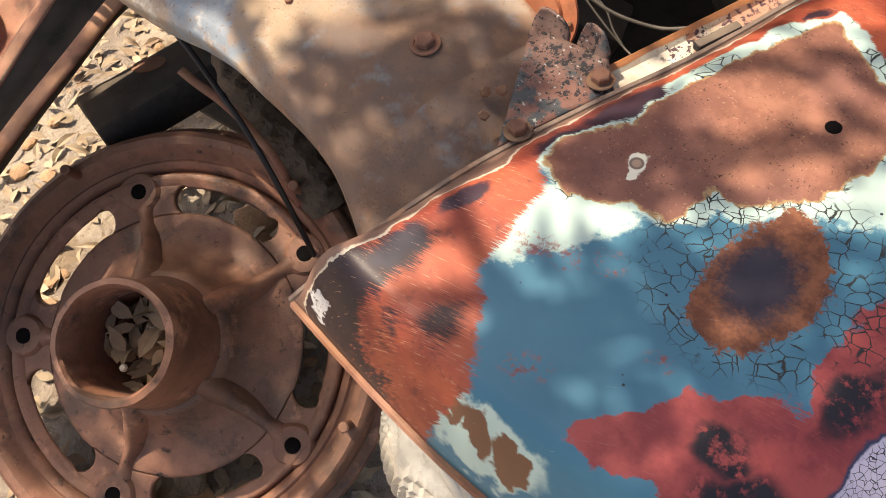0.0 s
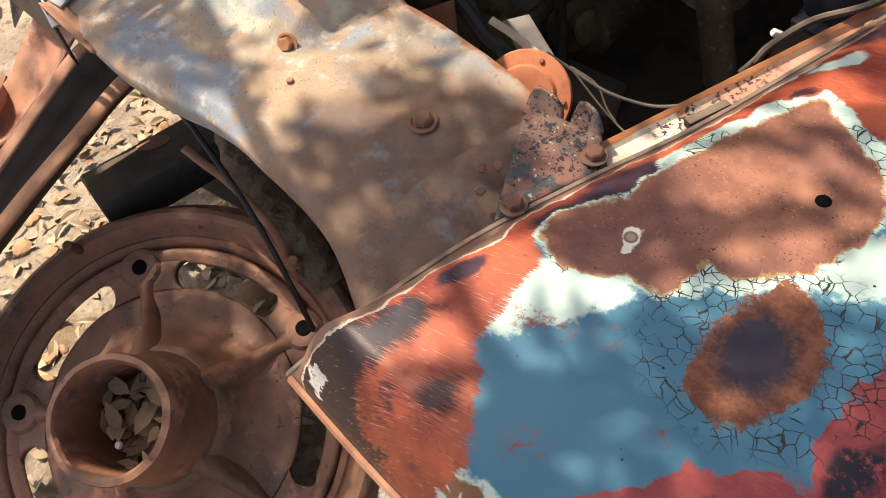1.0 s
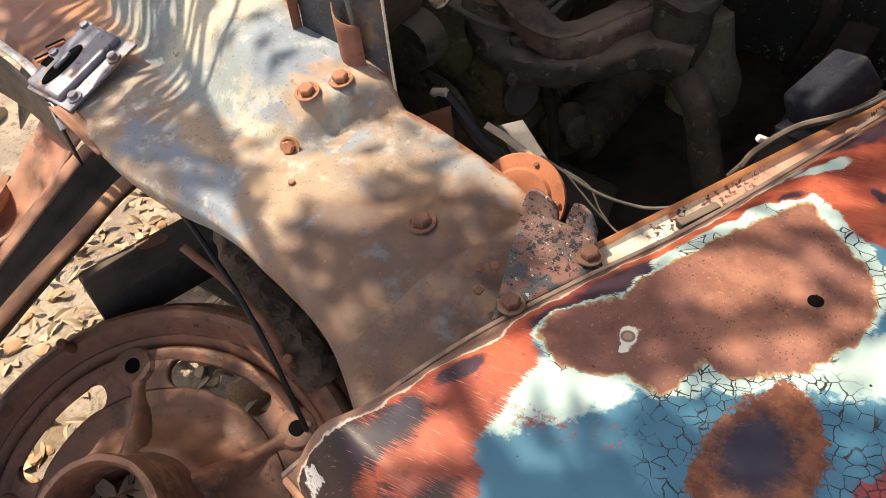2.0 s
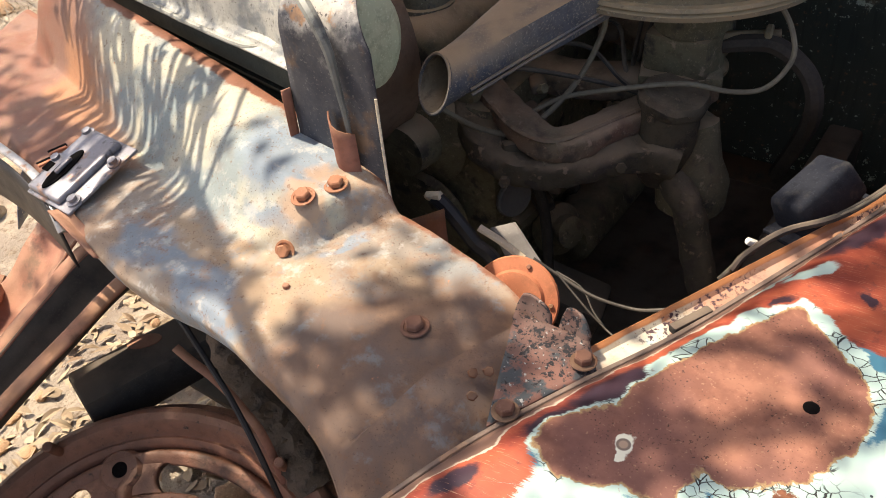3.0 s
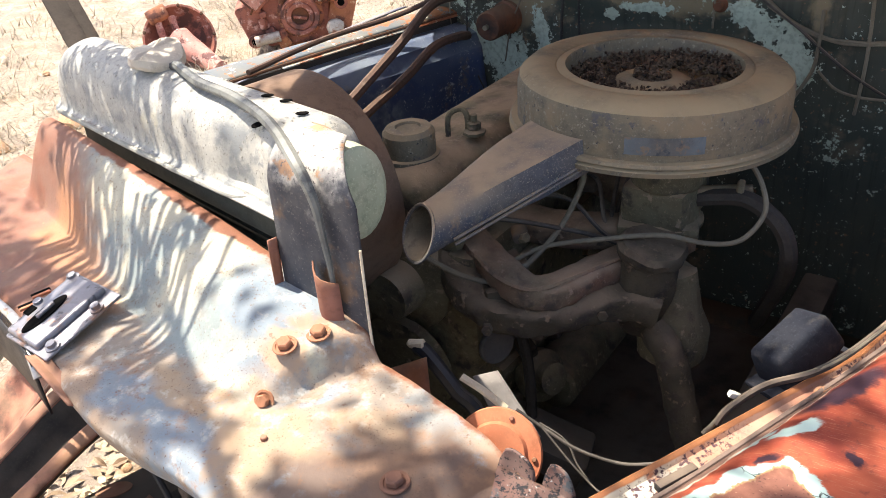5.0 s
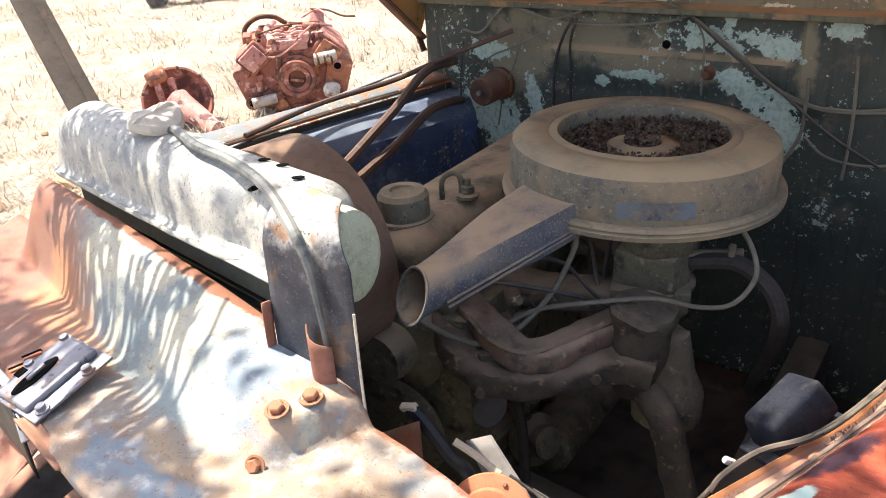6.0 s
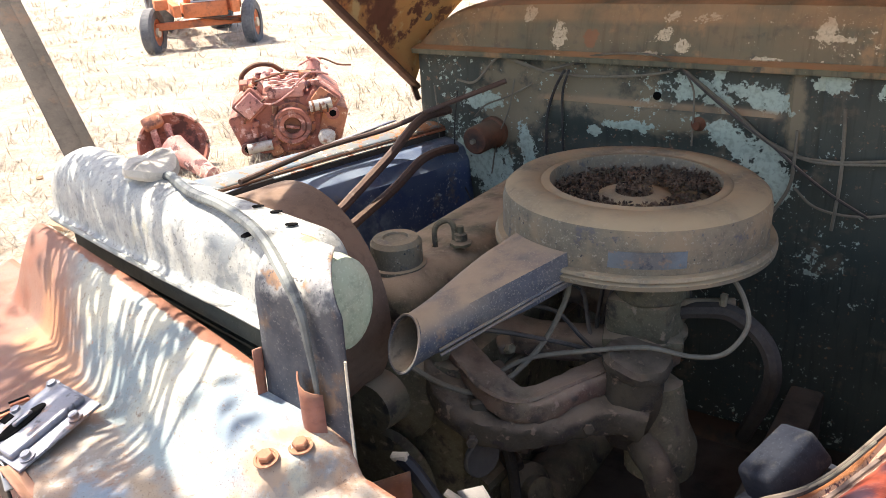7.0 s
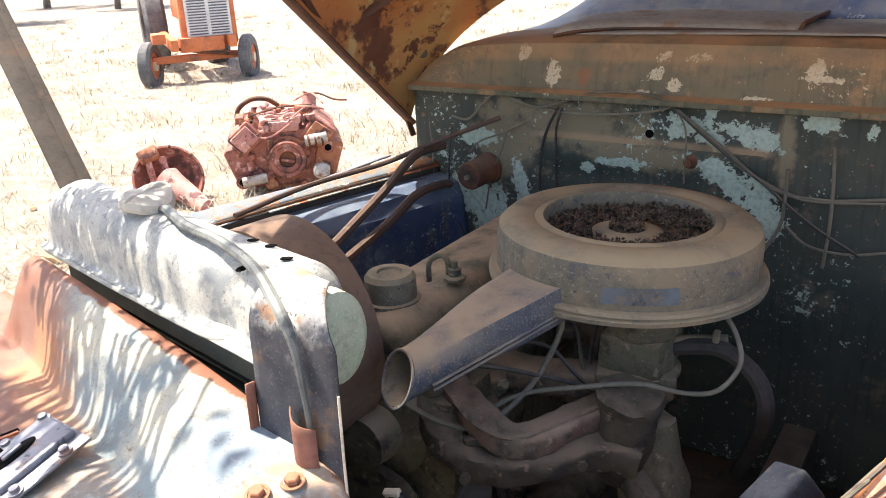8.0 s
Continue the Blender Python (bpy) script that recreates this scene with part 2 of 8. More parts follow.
def fender_paint():
    """Patina of the near fender: blue over pale blue over red primer over rust, by worn areas."""
    m, tree, bsdf = material("patina_fender")
    n = Nodes(tree)
    wob = n.vec("SUBTRACT", n.noise_color(28, 5), (0.5, 0.5, 0.5))
    co = n.vec("ADD", n.co, n.vec("MULTIPLY", wob, (0.045, 0.045, 0)))
    edge = n.vec("ADD", n.co, n.vec("MULTIPLY", n.vec("SUBTRACT", n.noise_color(55, 5), (0.5, 0.5, 0.5)), (0.022, 0.022, 0)))
    soft = n.vec("ADD", n.co, n.vec("MULTIPLY", n.vec("SUBTRACT", n.noise_color(9, 2), (0.5, 0.5, 0.5)), (0.05, 0.05, 0)))
    scratch = n.noise(1, 4, 0.6, n.place((0, 0, 0), 4, (0.016, 0.0011, 0.01)))
    drag = n.math("MULTIPLY", n.math("SUBTRACT", scratch, 0.5), 0.07)
    fuzz = n.math("MULTIPLY", n.math("SUBTRACT", n.noise(260, 4, 0.65), 0.5), 0.022)
    blue = n.mix(n.step(n.noise(14, 4), 0.3, 0.7), (0.042, 0.165, 0.25), (0.06, 0.205, 0.29))
    pale = n.mix(n.noise(40, 4), (0.36, 0.53, 0.51), (0.48, 0.60, 0.53))
    red = n.mix(n.step(n.noise(20, 6), 0.35, 0.65), (0.40, 0.095, 0.05), (0.25, 0.05, 0.034))
    red = n.mix(n.math("MULTIPLY", n.step(scratch, 0.55, 0.72), 0.55), red, (0.50, 0.24, 0.14))
    red = n.mix(n.math("MULTIPLY", n.step(n.noise(60, 6, 0.7), 0.55, 0.68), 0.6), red, (0.12, 0.035, 0.035))
    brown = n.mix(n.step(n.noise(26, 7, 0.65), 0.35, 0.65), (0.30, 0.135, 0.09), (0.19, 0.08, 0.055))
    brown = n.mix(n.math("MULTIPLY", n.step(n.noise(9, 4), 0.45, 0.65), 0.5), brown, (0.16, 0.075, 0.07))
    pores = n.step(n.noise(430, 2, 0.5), 0.62, 0.68)
    brown = n.mix(n.math("MULTIPLY", pores, n.step(n.noise(30, 3), 0.42, 0.6)), brown, (0.06, 0.028, 0.022))
    brown = n.mix(n.math("MULTIPLY", n.step(n.noise(300, 3, 0.6, n.place((1, 2, 3))), 0.62, 0.7), 0.5), brown, (0.42, 0.24, 0.15))
    dark = n.mix(n.noise(60, 4), (0.010, 0.010, 0.016), (0.028, 0.025, 0.032))
    # pale blue shows through along the crown and at random
    col = n.mix(n.step(n.math("ADD", n.blobs([(-0.19, 0.33, 0.12, 0.035, 48), (-0.005, 0.46, 0.10, 0.035, 38)], soft), n.math("MULTIPLY", n.math("SUBTRACT", n.noise(48, 6, 0.68), 0.5), 1.3)), 1.0, 0.75), blue, pale)
    specks = n.math("MULTIPLY", n.step(n.noise(120, 6, 0.75), 0.50, 0.60), n.step(n.blobs([(-0.2, 0.29, 0.022, 0.012, 20), (-0.172, 0.294, 0.016, 0.012, 0), (-0.14, 0.305, 0.012, 0.014, 0), (-0.07, 0.255, 0.012, 0.010, 0), (-0.15, 0.20, 0.02, 0.012, 30)], edge), 1.3, 0.6))
    specks = n.math("MAXIMUM", n.math("MULTIPLY", specks, 0.75), n.step(n.noise(85, 6, 0.7), 0.69, 0.73))
    col = n.mix(specks, col, red)
    dots = n.math("MULTIPLY", n.step(n.cells(75, n.co, "F1"), 0.11, 0.07), n.step(n.noise(31, 2, 0.5, n.place((3, 3, 3))), 0.55, 0.58))
    col = n.mix(dots, col, (0.02, 0.025, 0.035))
    # red primer: the nose, the outer band, and along the inner edge
    nose = n.math("ADD", n.union(n.outline([(-0.42, 0.18), (-0.28, 0.136), (-0.21, 0.130), (-0.174, 0.165), (-0.194, 0.210), (-0.220, 0.245), (-0.36, 0.30)], edge), n.outline([(-0.40, 0.25), (-0.226, 0.225), (-0.222, 0.345), (-0.31, 0.42)], edge)), n.math("MULTIPLY", drag, 0.3))
    tip = n.math("ADD", n.union(n.outline([(-0.44, 0.16), (-0.30, 0.146), (-0.294, 0.170), (-0.288, 0.188), (-0.298, 0.216), (-0.44, 0.21)], edge), n.outline([(-0.315, 0.148), (-0.262, 0.136), (-0.252, 0.147), (-0.298, 0.166)], edge), n.outline([(-0.315, 0.195), (-0.287, 0.187), (-0.268, 0.232), (-0.276, 0.256), (-0.303, 0.242)], edge)), n.math("MULTIPLY", drag, 0.6))
    burn = n.math("ADD", n.union(n.outline([(-0.240, 0.184), (-0.218, 0.178), (-0.206, 0.197), (-0.218, 0.215), (-0.236, 0.208)], edge), n.outline([(-0.268, 0.172), (-0.256, 0.170), (-0.254, 0.184), (-0.266, 0.187)], edge)), n.math("MULTIPLY", drag, 0.7))
    band = n.blobs([(0.06, 0.33, 0.035, 0.12, -8), (0.0, 0.225, 0.075, 0.042, 38), (-0.05, 0.19, 0.05, 0.025, 20), (0.08, 0.47, 0.04, 0.10, -10)], co)
    inner = n.math("ADD", n.union(n.outline([(-0.36, 0.27), (-0.262, 0.300), (-0.235, 0.352), (-0.105, 0.62), (-0.105, 0.95), (-0.5, 0.95)], edge),
                                  n.outline([(-0.12, 0.63), (-0.04, 0.595), (0.06, 0.60), (0.3, 0.7), (0.3, 2), (-0.3, 2), (-0.2, 0.8)], edge)), n.math("MULTIPLY", drag, 0.25))
    # pale streak and brown smear by the headlight
    col = n.mix(n.step(n.blobs([(-0.156, 0.148, 0.060, 0.015, -3)], edge), 1.1, 0.85), col, pale)
    col = n.mix(n.step(n.blobs([(-0.191, 0.155, 0.024, 0.006, -4), (-0.160, 0.150, 0.018, 0.008, -30), (-0.128, 0.145, 0.020, 0.008, -12)], edge), 1.1, 0.85), col, (0.17, 0.085, 0.05))
    col = n.mix(n.step(nose, 0.003, -0.003), col, red)
    band = n.math("ADD", band, n.math("ADD", n.math("MULTIPLY", fuzz, 9.0), n.math("MULTIPLY", drag, 2.5)))
    crimson = n.mix(n.step(n.noise(24, 6, 0.65), 0.42, 0.62), (0.38, 0.075, 0.07), (0.25, 0.045, 0.05))
    crimson = n.mix(n.math("MULTIPLY", n.step(scratch, 0.6, 0.74), 0.5), crimson, (0.46, 0.17, 0.13))
    col = n.mix(n.step(band, 1.02, 0.94), col, crimson)
    col = n.mix(n.math("MULTIPLY", n.step(n.blobs([(0.022, 0.20, 0.034, 0.024, 20), (-0.008, 0.225, 0.020, 0.016, 0), (0.052, 0.30, 0.016, 0.035, -20)], co), 1.3, 0.6), n.step(n.noise(90, 6, 0.7), 0.36, 0.50)), col, dark)
    col = n.mix(n.step(inner, 0.003, -0.003), col, red)
    # lavender edge of the outer band
    lav = n.blobs([(0.145, 0.26, 0.075, 0.16, -18)], co)
    col = n.mix(n.step(lav, 1.06, 1.0), col, (0.03, 0.04, 0.09))
    col = n.mix(n.step(lav, 1.0, 0.96), col, (0.50, 0.47, 0.60))
    # burnt black marks
    col = n.mix(n.math("MULTIPLY", n.step(tip, 0.006, -0.005), 0.96), col, dark)
    col = n.mix(n.math("MULTIPLY", n.step(burn, 0.008, -0.010), 0.95), col, dark)
    marks = n.blobs([(-0.204, 0.448, 0.046, 0.024, 66), (-0.235, 0.392, 0.028, 0.014, 62), (-0.274, 0.299, 0.024, 0.010, 62), (-0.292, 0.232, 0.026, 0.014, 78), (-0.075, 0.762, 0.060, 0.016, 62), (-0.115, 0.622, 0.014, 0.004, 50), (-0.02, 0.90, 0.06, 0.015, 66), (-0.045, 0.66, 0.012, 0.004, -60), (0.02, 0.73, 0.03, 0.02, 30)], edge)
    col = n.mix(n.math("MULTIPLY", n.step(n.math("ADD", marks, n.math("MULTIPLY", drag, 6.0)), 1.25, 0.7), 0.93), col, n.mix(n.noise(50), (0.012, 0.012, 0.022), (0.035, 0.03, 0.05)))
    col = n.mix(n.step(n.math("ADD", n.blobs([(-0.103, 0.676, 0.030, 0.009, 48), (-0.135, 0.655, 0.03, 0.004, 58)], edge), n.math("MULTIPLY", drag, 4.0)), 1.1, 0.8), col, pale)
    # bare metal scuff at the tip and bright scratches on the nose
    scuff = n.math("MULTIPLY", n.step(n.blobs([(-0.350, 0.1755, 0.015, 0.0055, 0)], edge), 1.05, 0.9), n.step(n.noise(160, 6, 0.75), 0.40, 0.50))
    col = n.mix(scuff, col, (0.58, 0.58, 0.58))
    lit = n.math("MULTIPLY", n.step(scratch, 0.62, 0.72), n.step(nose, 0.004, -0.02))
    col = n.mix(n.math("MULTIPLY", lit, 0.6), col, (0.62, 0.36, 0.22))
    # the large bare patch with its pale margin
    patch = n.union(n.outline([(-0.239, 0.367), (-0.207, 0.344), (-0.173, 0.351), (-0.148, 0.375), (-0.150, 0.455), (-0.193, 0.431), (-0.222, 0.411), (-0.234, 0.394)], edge),
                    n.outline([(-0.192, 0.440), (-0.156, 0.366), (-0.117, 0.364), (-0.110, 0.41), (-0.144, 0.545), (-0.178, 0.488)], edge),
                    n.outline([(-0.125, 0.412), (-0.076, 0.405), (-0.031, 0.443), (-0.011, 0.491), (-0.006, 0.53), (-0.022, 0.560), (-0.054, 0.587), (-0.098, 0.620), (-0.150, 0.542)], edge))
    wide = n.math("ADD", 0.005, n.math("MULTIPLY", n.step(n.blobs([(-0.155, 0.55, 0.07, 0.022, 58), (-0.045, 0.605, 0.07, 0.035, -40), (-0.10, 0.39, 0.05, 0.02, 0)], soft), 1.3, 0.7), 0.012))
    gap = n.math("ADD", n.math("SUBTRACT", patch, wide), n.math("MULTIPLY", drag, 0.12))
    col = n.mix(n.step(gap, 0.0015, -0.0015), col, pale)
    rimmed = n.math("ADD", patch, n.math("MULTIPLY", fuzz, 0.25))
    col = n.mix(n.step(rimmed, 0.0026, 0.0012), col, (0.36, 0.24, 0.12))
    col = n.mix(n.step(rimmed, 0.001, -0.0015), col, brown)
    # flake of paint left on it, worn through in the middle
    col = n.mix(n.step(n.blobs([(-0.170, 0.401, 0.0105, 0.0125, 20), (-0.168, 0.389, 0.004, 0.006, 10)], edge), 1.0, 0.85), col, (0.74, 0.73, 0.60))
    ring = n.blobs([(-0.170, 0.3995, 0.0062, 0.0062, 0)], n.co)
    col = n.mix(n.step(ring, 1.1, 0.9), col, (0.20, 0.15, 0.12))
    col = n.mix(n.step(ring, 0.75, 0.5), col, (0.40, 0.28, 0.20))
    # the burnt round spot with a blue-black core
    spot = n.math("ADD", n.outline([(-0.056, 0.289), (-0.026, 0.287), (-0.004, 0.326), (0.007, 0.355), (0.002, 0.387), (-0.018, 0.411), (-0.049, 0.423), (-0.074, 0.368), (-0.078, 0.302)], edge), fuzz)
    core = n.math("ADD", n.outline([(-0.055, 0.315), (-0.026, 0.314), (-0.012, 0.345), (-0.020, 0.377), (-0.050, 0.392), (-0.072, 0.350)], edge), n.math("MULTIPLY", fuzz, 1.5))
    rusty = n.mix(n.step(n.noise(70, 6, 0.7), 0.4, 0.62), (0.135, 0.050, 0.030), (0.24, 0.095, 0.05))
    col = n.mix(n.step(spot, 0.003, -0.001), col, rusty)
    col = n.mix(n.step(core, 0.010, -0.012), col, n.mix(n.noise(45, 5), (0.022, 0.026, 0.045), (0.055, 0.045, 0.06)))
    # crazed lines round the burnt spot, along the pale margin, and fine ones on the lavender
    near = n.math("MULTIPLY", n.step(n.blobs([(-0.035, 0.355, 0.10, 0.085, 30)], soft), 1.12, 0.85), n.step(spot, -0.001, 0.004))
    warp = n.vec("ADD", n.co, n.vec("MULTIPLY", wob, (0.02, 0.02, 0)))
    crack = n.math("MULTIPLY", n.step(n.cells(92, warp), 0.05, 0.02), n.step(n.noise(55, 3), 0.40, 0.50))
    crack = n.math("MULTIPLY", n.math("MULTIPLY", crack, near), n.step(patch, 0.0, 0.003))
    edge_crack = n.math("MULTIPLY", n.step(n.cells(80, warp), 0.05, 0.02), n.math("MULTIPLY", n.step(gap, 0.002, -0.002), n.step(patch, 0.0, 0.002)))
    crack = n.math("MAXIMUM", crack, n.math("MULTIPLY", edge_crack, n.step(n.noise(22, 2), 0.47, 0.53)))
    fine = n.math("MULTIPLY", n.step(n.cells(190, warp), 0.05, 0.025), n.step(lav, 0.97, 0.93))
    crack = n.math("MAXIMUM", crack, fine)
    col = n.mix(crack, col, (0.030, 0.032, 0.032))
    # fine long scratches through the paint
    line = n.step(n.noise(1, 3, 0.5, n.place((0.3, 0.1, 0), 24, (0.09, 0.0011, 0.01))), 0.73, 0.77)
    col = n.mix(n.math("MULTIPLY", line, 0.45), col, (0.45, 0.50, 0.48))
    # bare rusty strip along the inner edge, with a pale line beside it
    strip = n.math("ADD", n.axis(n.uv, "Y"), n.math("MULTIPLY", n.math("SUBTRACT", n.noise(24, 5), 0.5), 0.07))
    strip = n.math("SUBTRACT", strip, n.math("MULTIPLY", n.math("MULTIPLY", n.step(n.axis(n.uv, "X"), 0.29, 0.14), n.step(n.axis(n.uv, "X"), 0.02, 0.10)), 0.045))
    strip = n.math("ADD", strip, n.math("MULTIPLY", n.step(n.axis(n.uv, "X"), 0.33, 0.40), 0.030))
    col = n.mix(n.step(strip, 0.0575, 0.056), col, (0.52, 0.46, 0.37))
    col = n.mix(n.step(strip, 0.053, 0.049), col, n.mix(n.noise(35, 5), (0.25, 0.15, 0.115), (0.16, 0.09, 0.07)))
    n.put(bsdf.inputs["Base Color"], col)
    bare = n.math("MAXIMUM", n.step(patch, 0.001, -0.002), n.step(spot, 0.001, -0.002))
    n.put(bsdf.inputs["Roughness"], n.math("ADD", n.math("MULTIPLY", bare, 0.25), n.math("ADD", 0.36, n.math("MULTIPLY", n.noise(60), 0.16))))
    bsdf.inputs["Specular IOR Level"].default_value = 0.28
    h = n.math("SUBTRACT", n.math("MULTIPLY", n.noise(220, 4), 0.12), n.math("ADD", crack, n.math("MULTIPLY", bare, 0.5)))
    h = n.math("SUBTRACT", h, n.math("MULTIPLY", n.math("MULTIPLY", pores, bare), 0.3))
    n.put(bsdf.inputs["Normal"], n.bump(h, 0.4, 0.0012))
    return m


def panel_paint():
    """Header panel: grey-blue and cream paint worn to brown rust."""
    m, tree, bsdf = material("patina_header_panel")
    n = Nodes(tree)
    wob = n.vec("MULTIPLY", n.vec("SUBTRACT", n.noise_color(14, 5), (0.5, 0.5, 0.5)), (0.12, 0.12, 0.06))
    co = n.vec("ADD", n.co, wob)
    small = n.vec("ADD", n.co, n.vec("MULTIPLY", n.vec("SUBTRACT", n.noise_color(34, 5), (0.5, 0.5, 0.5)), (0.05, 0.05, 0)))
    col = n.mix(n.step(n.noise(7, 5), 0.38, 0.62), (0.34, 0.245, 0.175), (0.29, 0.25, 0.21))
    col = n.mix(n.math("MULTIPLY", n.step(n.noise(16, 6, 0.6), 0.46, 0.64), 0.7), col, (0.22, 0.25, 0.26))
    # cream and grey-blue down the ridge
    ridge = n.outline([(-0.60, 0.45), (-0.60, 0.62), (-1.40, 0.80), (-1.40, 0.66), (-1.06, 0.53), (-0.78, 0.465)], small)
    col = n.mix(n.step(ridge, 0.010, -0.012), col, n.mix(n.step(n.noise(11, 4), 0.4, 0.6), (0.50, 0.47, 0.36), (0.25, 0.295, 0.29)))
    steel = n.blobs([(-0.70, 0.555, 0.085, 0.05, 165), (-0.66, 0.475, 0.05, 0.018, 165), (-0.80, 0.40, 0.08, 0.04, 172), (-0.70, 0.375, 0.05, 0.03, 0), (-0.53, 0.335, 0.05, 0.02, 160), (-0.585, 0.505, 0.012, 0.045, -28), (-0.66, 0.36, 0.09, 0.012, 178)], co)
    col = n.mix(n.math("MULTIPLY", n.step(steel, 1.2, 0.6), 0.9), col, n.mix(n.noise(40, 5), (0.13, 0.195, 0.265), (0.30, 0.355, 0.395)))
    ochre = n.blobs([(-0.55, 0.37, 0.05, 0.04, 0), (-0.60, 0.43, 0.09, 0.05, -20), (-0.74, 0.43, 0.10, 0.03, 160), (-0.50, 0.50, 0.05, 0.03, 0)], co)
    col = n.mix(n.math("MULTIPLY", n.step(ochre, 1.2, 0.6), 0.6), col, (0.41, 0.285, 0.17))
    washer = n.blobs([(-0.640, 0.512, 0.03, 0.024, 0), (-0.628, 0.556, 0.03, 0.022, 0), (-0.60, 0.59, 0.05, 0.02, 150)], small)
    col = n.mix(n.math("MULTIPLY", n.step(washer, 1.3, 0.7), 0.8), col, (0.47, 0.31, 0.20))
    brown = n.blobs([(-0.42, 0.38, 0.13, 0.17, -30), (-0.36, 0.46, 0.08, 0.09, 0), (-0.34, 0.27, 0.10, 0.10, 0)], co)
    col = n.mix(n.step(brown, 1.15, 0.75), col, n.mix(n.step(n.noise(18, 5), 0.4, 0.6), (0.19, 0.115, 0.078), (0.145, 0.10, 0.08)))
    # orange rust over the far end
    far = n.outline([(-1.00, 0.45), (-1.34, 0.77), (-1.9, 0.8), (-1.9, 0.2), (-1.05, 0.2)], small)
    col = n.mix(n.step(far, 0.045, -0.035), col, n.mix(n.step(n.noise(9, 5), 0.35, 0.65), (0.255, 0.105, 0.066), (0.25, 0.135, 0.098)))
    foot = n.outline([(-1.30, 0.575), (-0.98, 0.47), (-0.95, 0.50), (-1.30, 0.655)], small)
    col = n.mix(n.math("MULTIPLY", n.step(foot, 0.02, -0.015), 0.8), col, (0.42, 0.20, 0.10))
    col = n.mix(n.math("MULTIPLY", n.step(n.noise(90, 6, 0.7), 0.58, 0.68), 0.7), col, (0.20, 0.105, 0.06))
    col = n.mix(n.step(n.noise(55, 7, 0.7, n.place((2, 0, 0))), 0.66, 0.7), col, (0.52, 0.22, 0.13))
    stain = n.step(n.noise(24, 7, 0.68, n.place((7, 3, 1))), 0.50, 0.66)
    on_ridge = n.math("SUBTRACT", 0.62, n.math("MULTIPLY", n.step(ridge, 0.02, -0.02), 0.42))
    col = n.mix(n.math("MULTIPLY", stain, on_ridge), col, (0.29, 0.17, 0.105))
    blue = n.step(n.noise(17, 7, 0.66, n.place((4, 9, 2))), 0.55, 0.66)
    col = n.mix(n.math("MULTIPLY", blue, n.math("MULTIPLY", n.step(far, -0.02, 0.05), 0.5)), col, (0.20, 0.255, 0.29))
    pits = n.step(n.noise(420, 3, 0.6), 0.60, 0.68)
    pits = n.math("MULTIPLY", pits, n.step(n.noise(12, 3), 0.35, 0.6))
    spots = n.math("MULTIPLY", n.step(n.noise(190, 3, 0.6, n.place((5, 5, 5))), 0.66, 0.70), n.step(n.noise(10, 2), 0.45, 0.6))
    col = n.mix(n.math("MULTIPLY", n.math("MAXIMUM", pits, spots), 0.8), col, (0.11, 0.065, 0.045))
    chalk = n.math("MULTIPLY", n.step(n.noise(34, 7, 0.7, n.place((1, 4, 2))), 0.53, 0.66), n.step(brown, 0.9, 1.3))
    col = n.mix(n.math("MULTIPLY", n.math("MULTIPLY", chalk, n.step(far, -0.02, 0.05)), 0.5), col, (0.55, 0.535, 0.485))
    # rusty crest
    crest = n.math("MULTIPLY", n.step(n.axis(n.co, "X"), -0.70, -0.88), 0.055)
    rim = n.math("ADD", n.math("ADD", n.axis(n.uv, "Y"), crest), n.math("MULTIPLY", n.noise(30, 6, 0.65), 0.12))
    col = n.mix(n.step(rim, 1.02, 1.045), col, n.mix(n.noise(60), (0.30, 0.125, 0.07), (0.19, 0.08, 0.05)))
    col = n.mix(n.math("MULTIPLY", n.step(n.noise(5, 5), 0.3, 0.7), 0.16), col, (0.12, 0.10, 0.085))
    n.put(bsdf.inputs["Base Color"], col)
    n.put(bsdf.inputs["Roughness"], n.math("ADD", 0.52, n.math("MULTIPLY", n.noise(30, 4), 0.25)))
    bsdf.inputs["Specular IOR Level"].default_value = 0.3
    n.put(bsdf.inputs["Normal"], n.bump(n.math("ADD", n.noise(140, 6, 0.7), n.math("MULTIPLY", pits, -0.5)), 0.5, 0.0015))
    return m


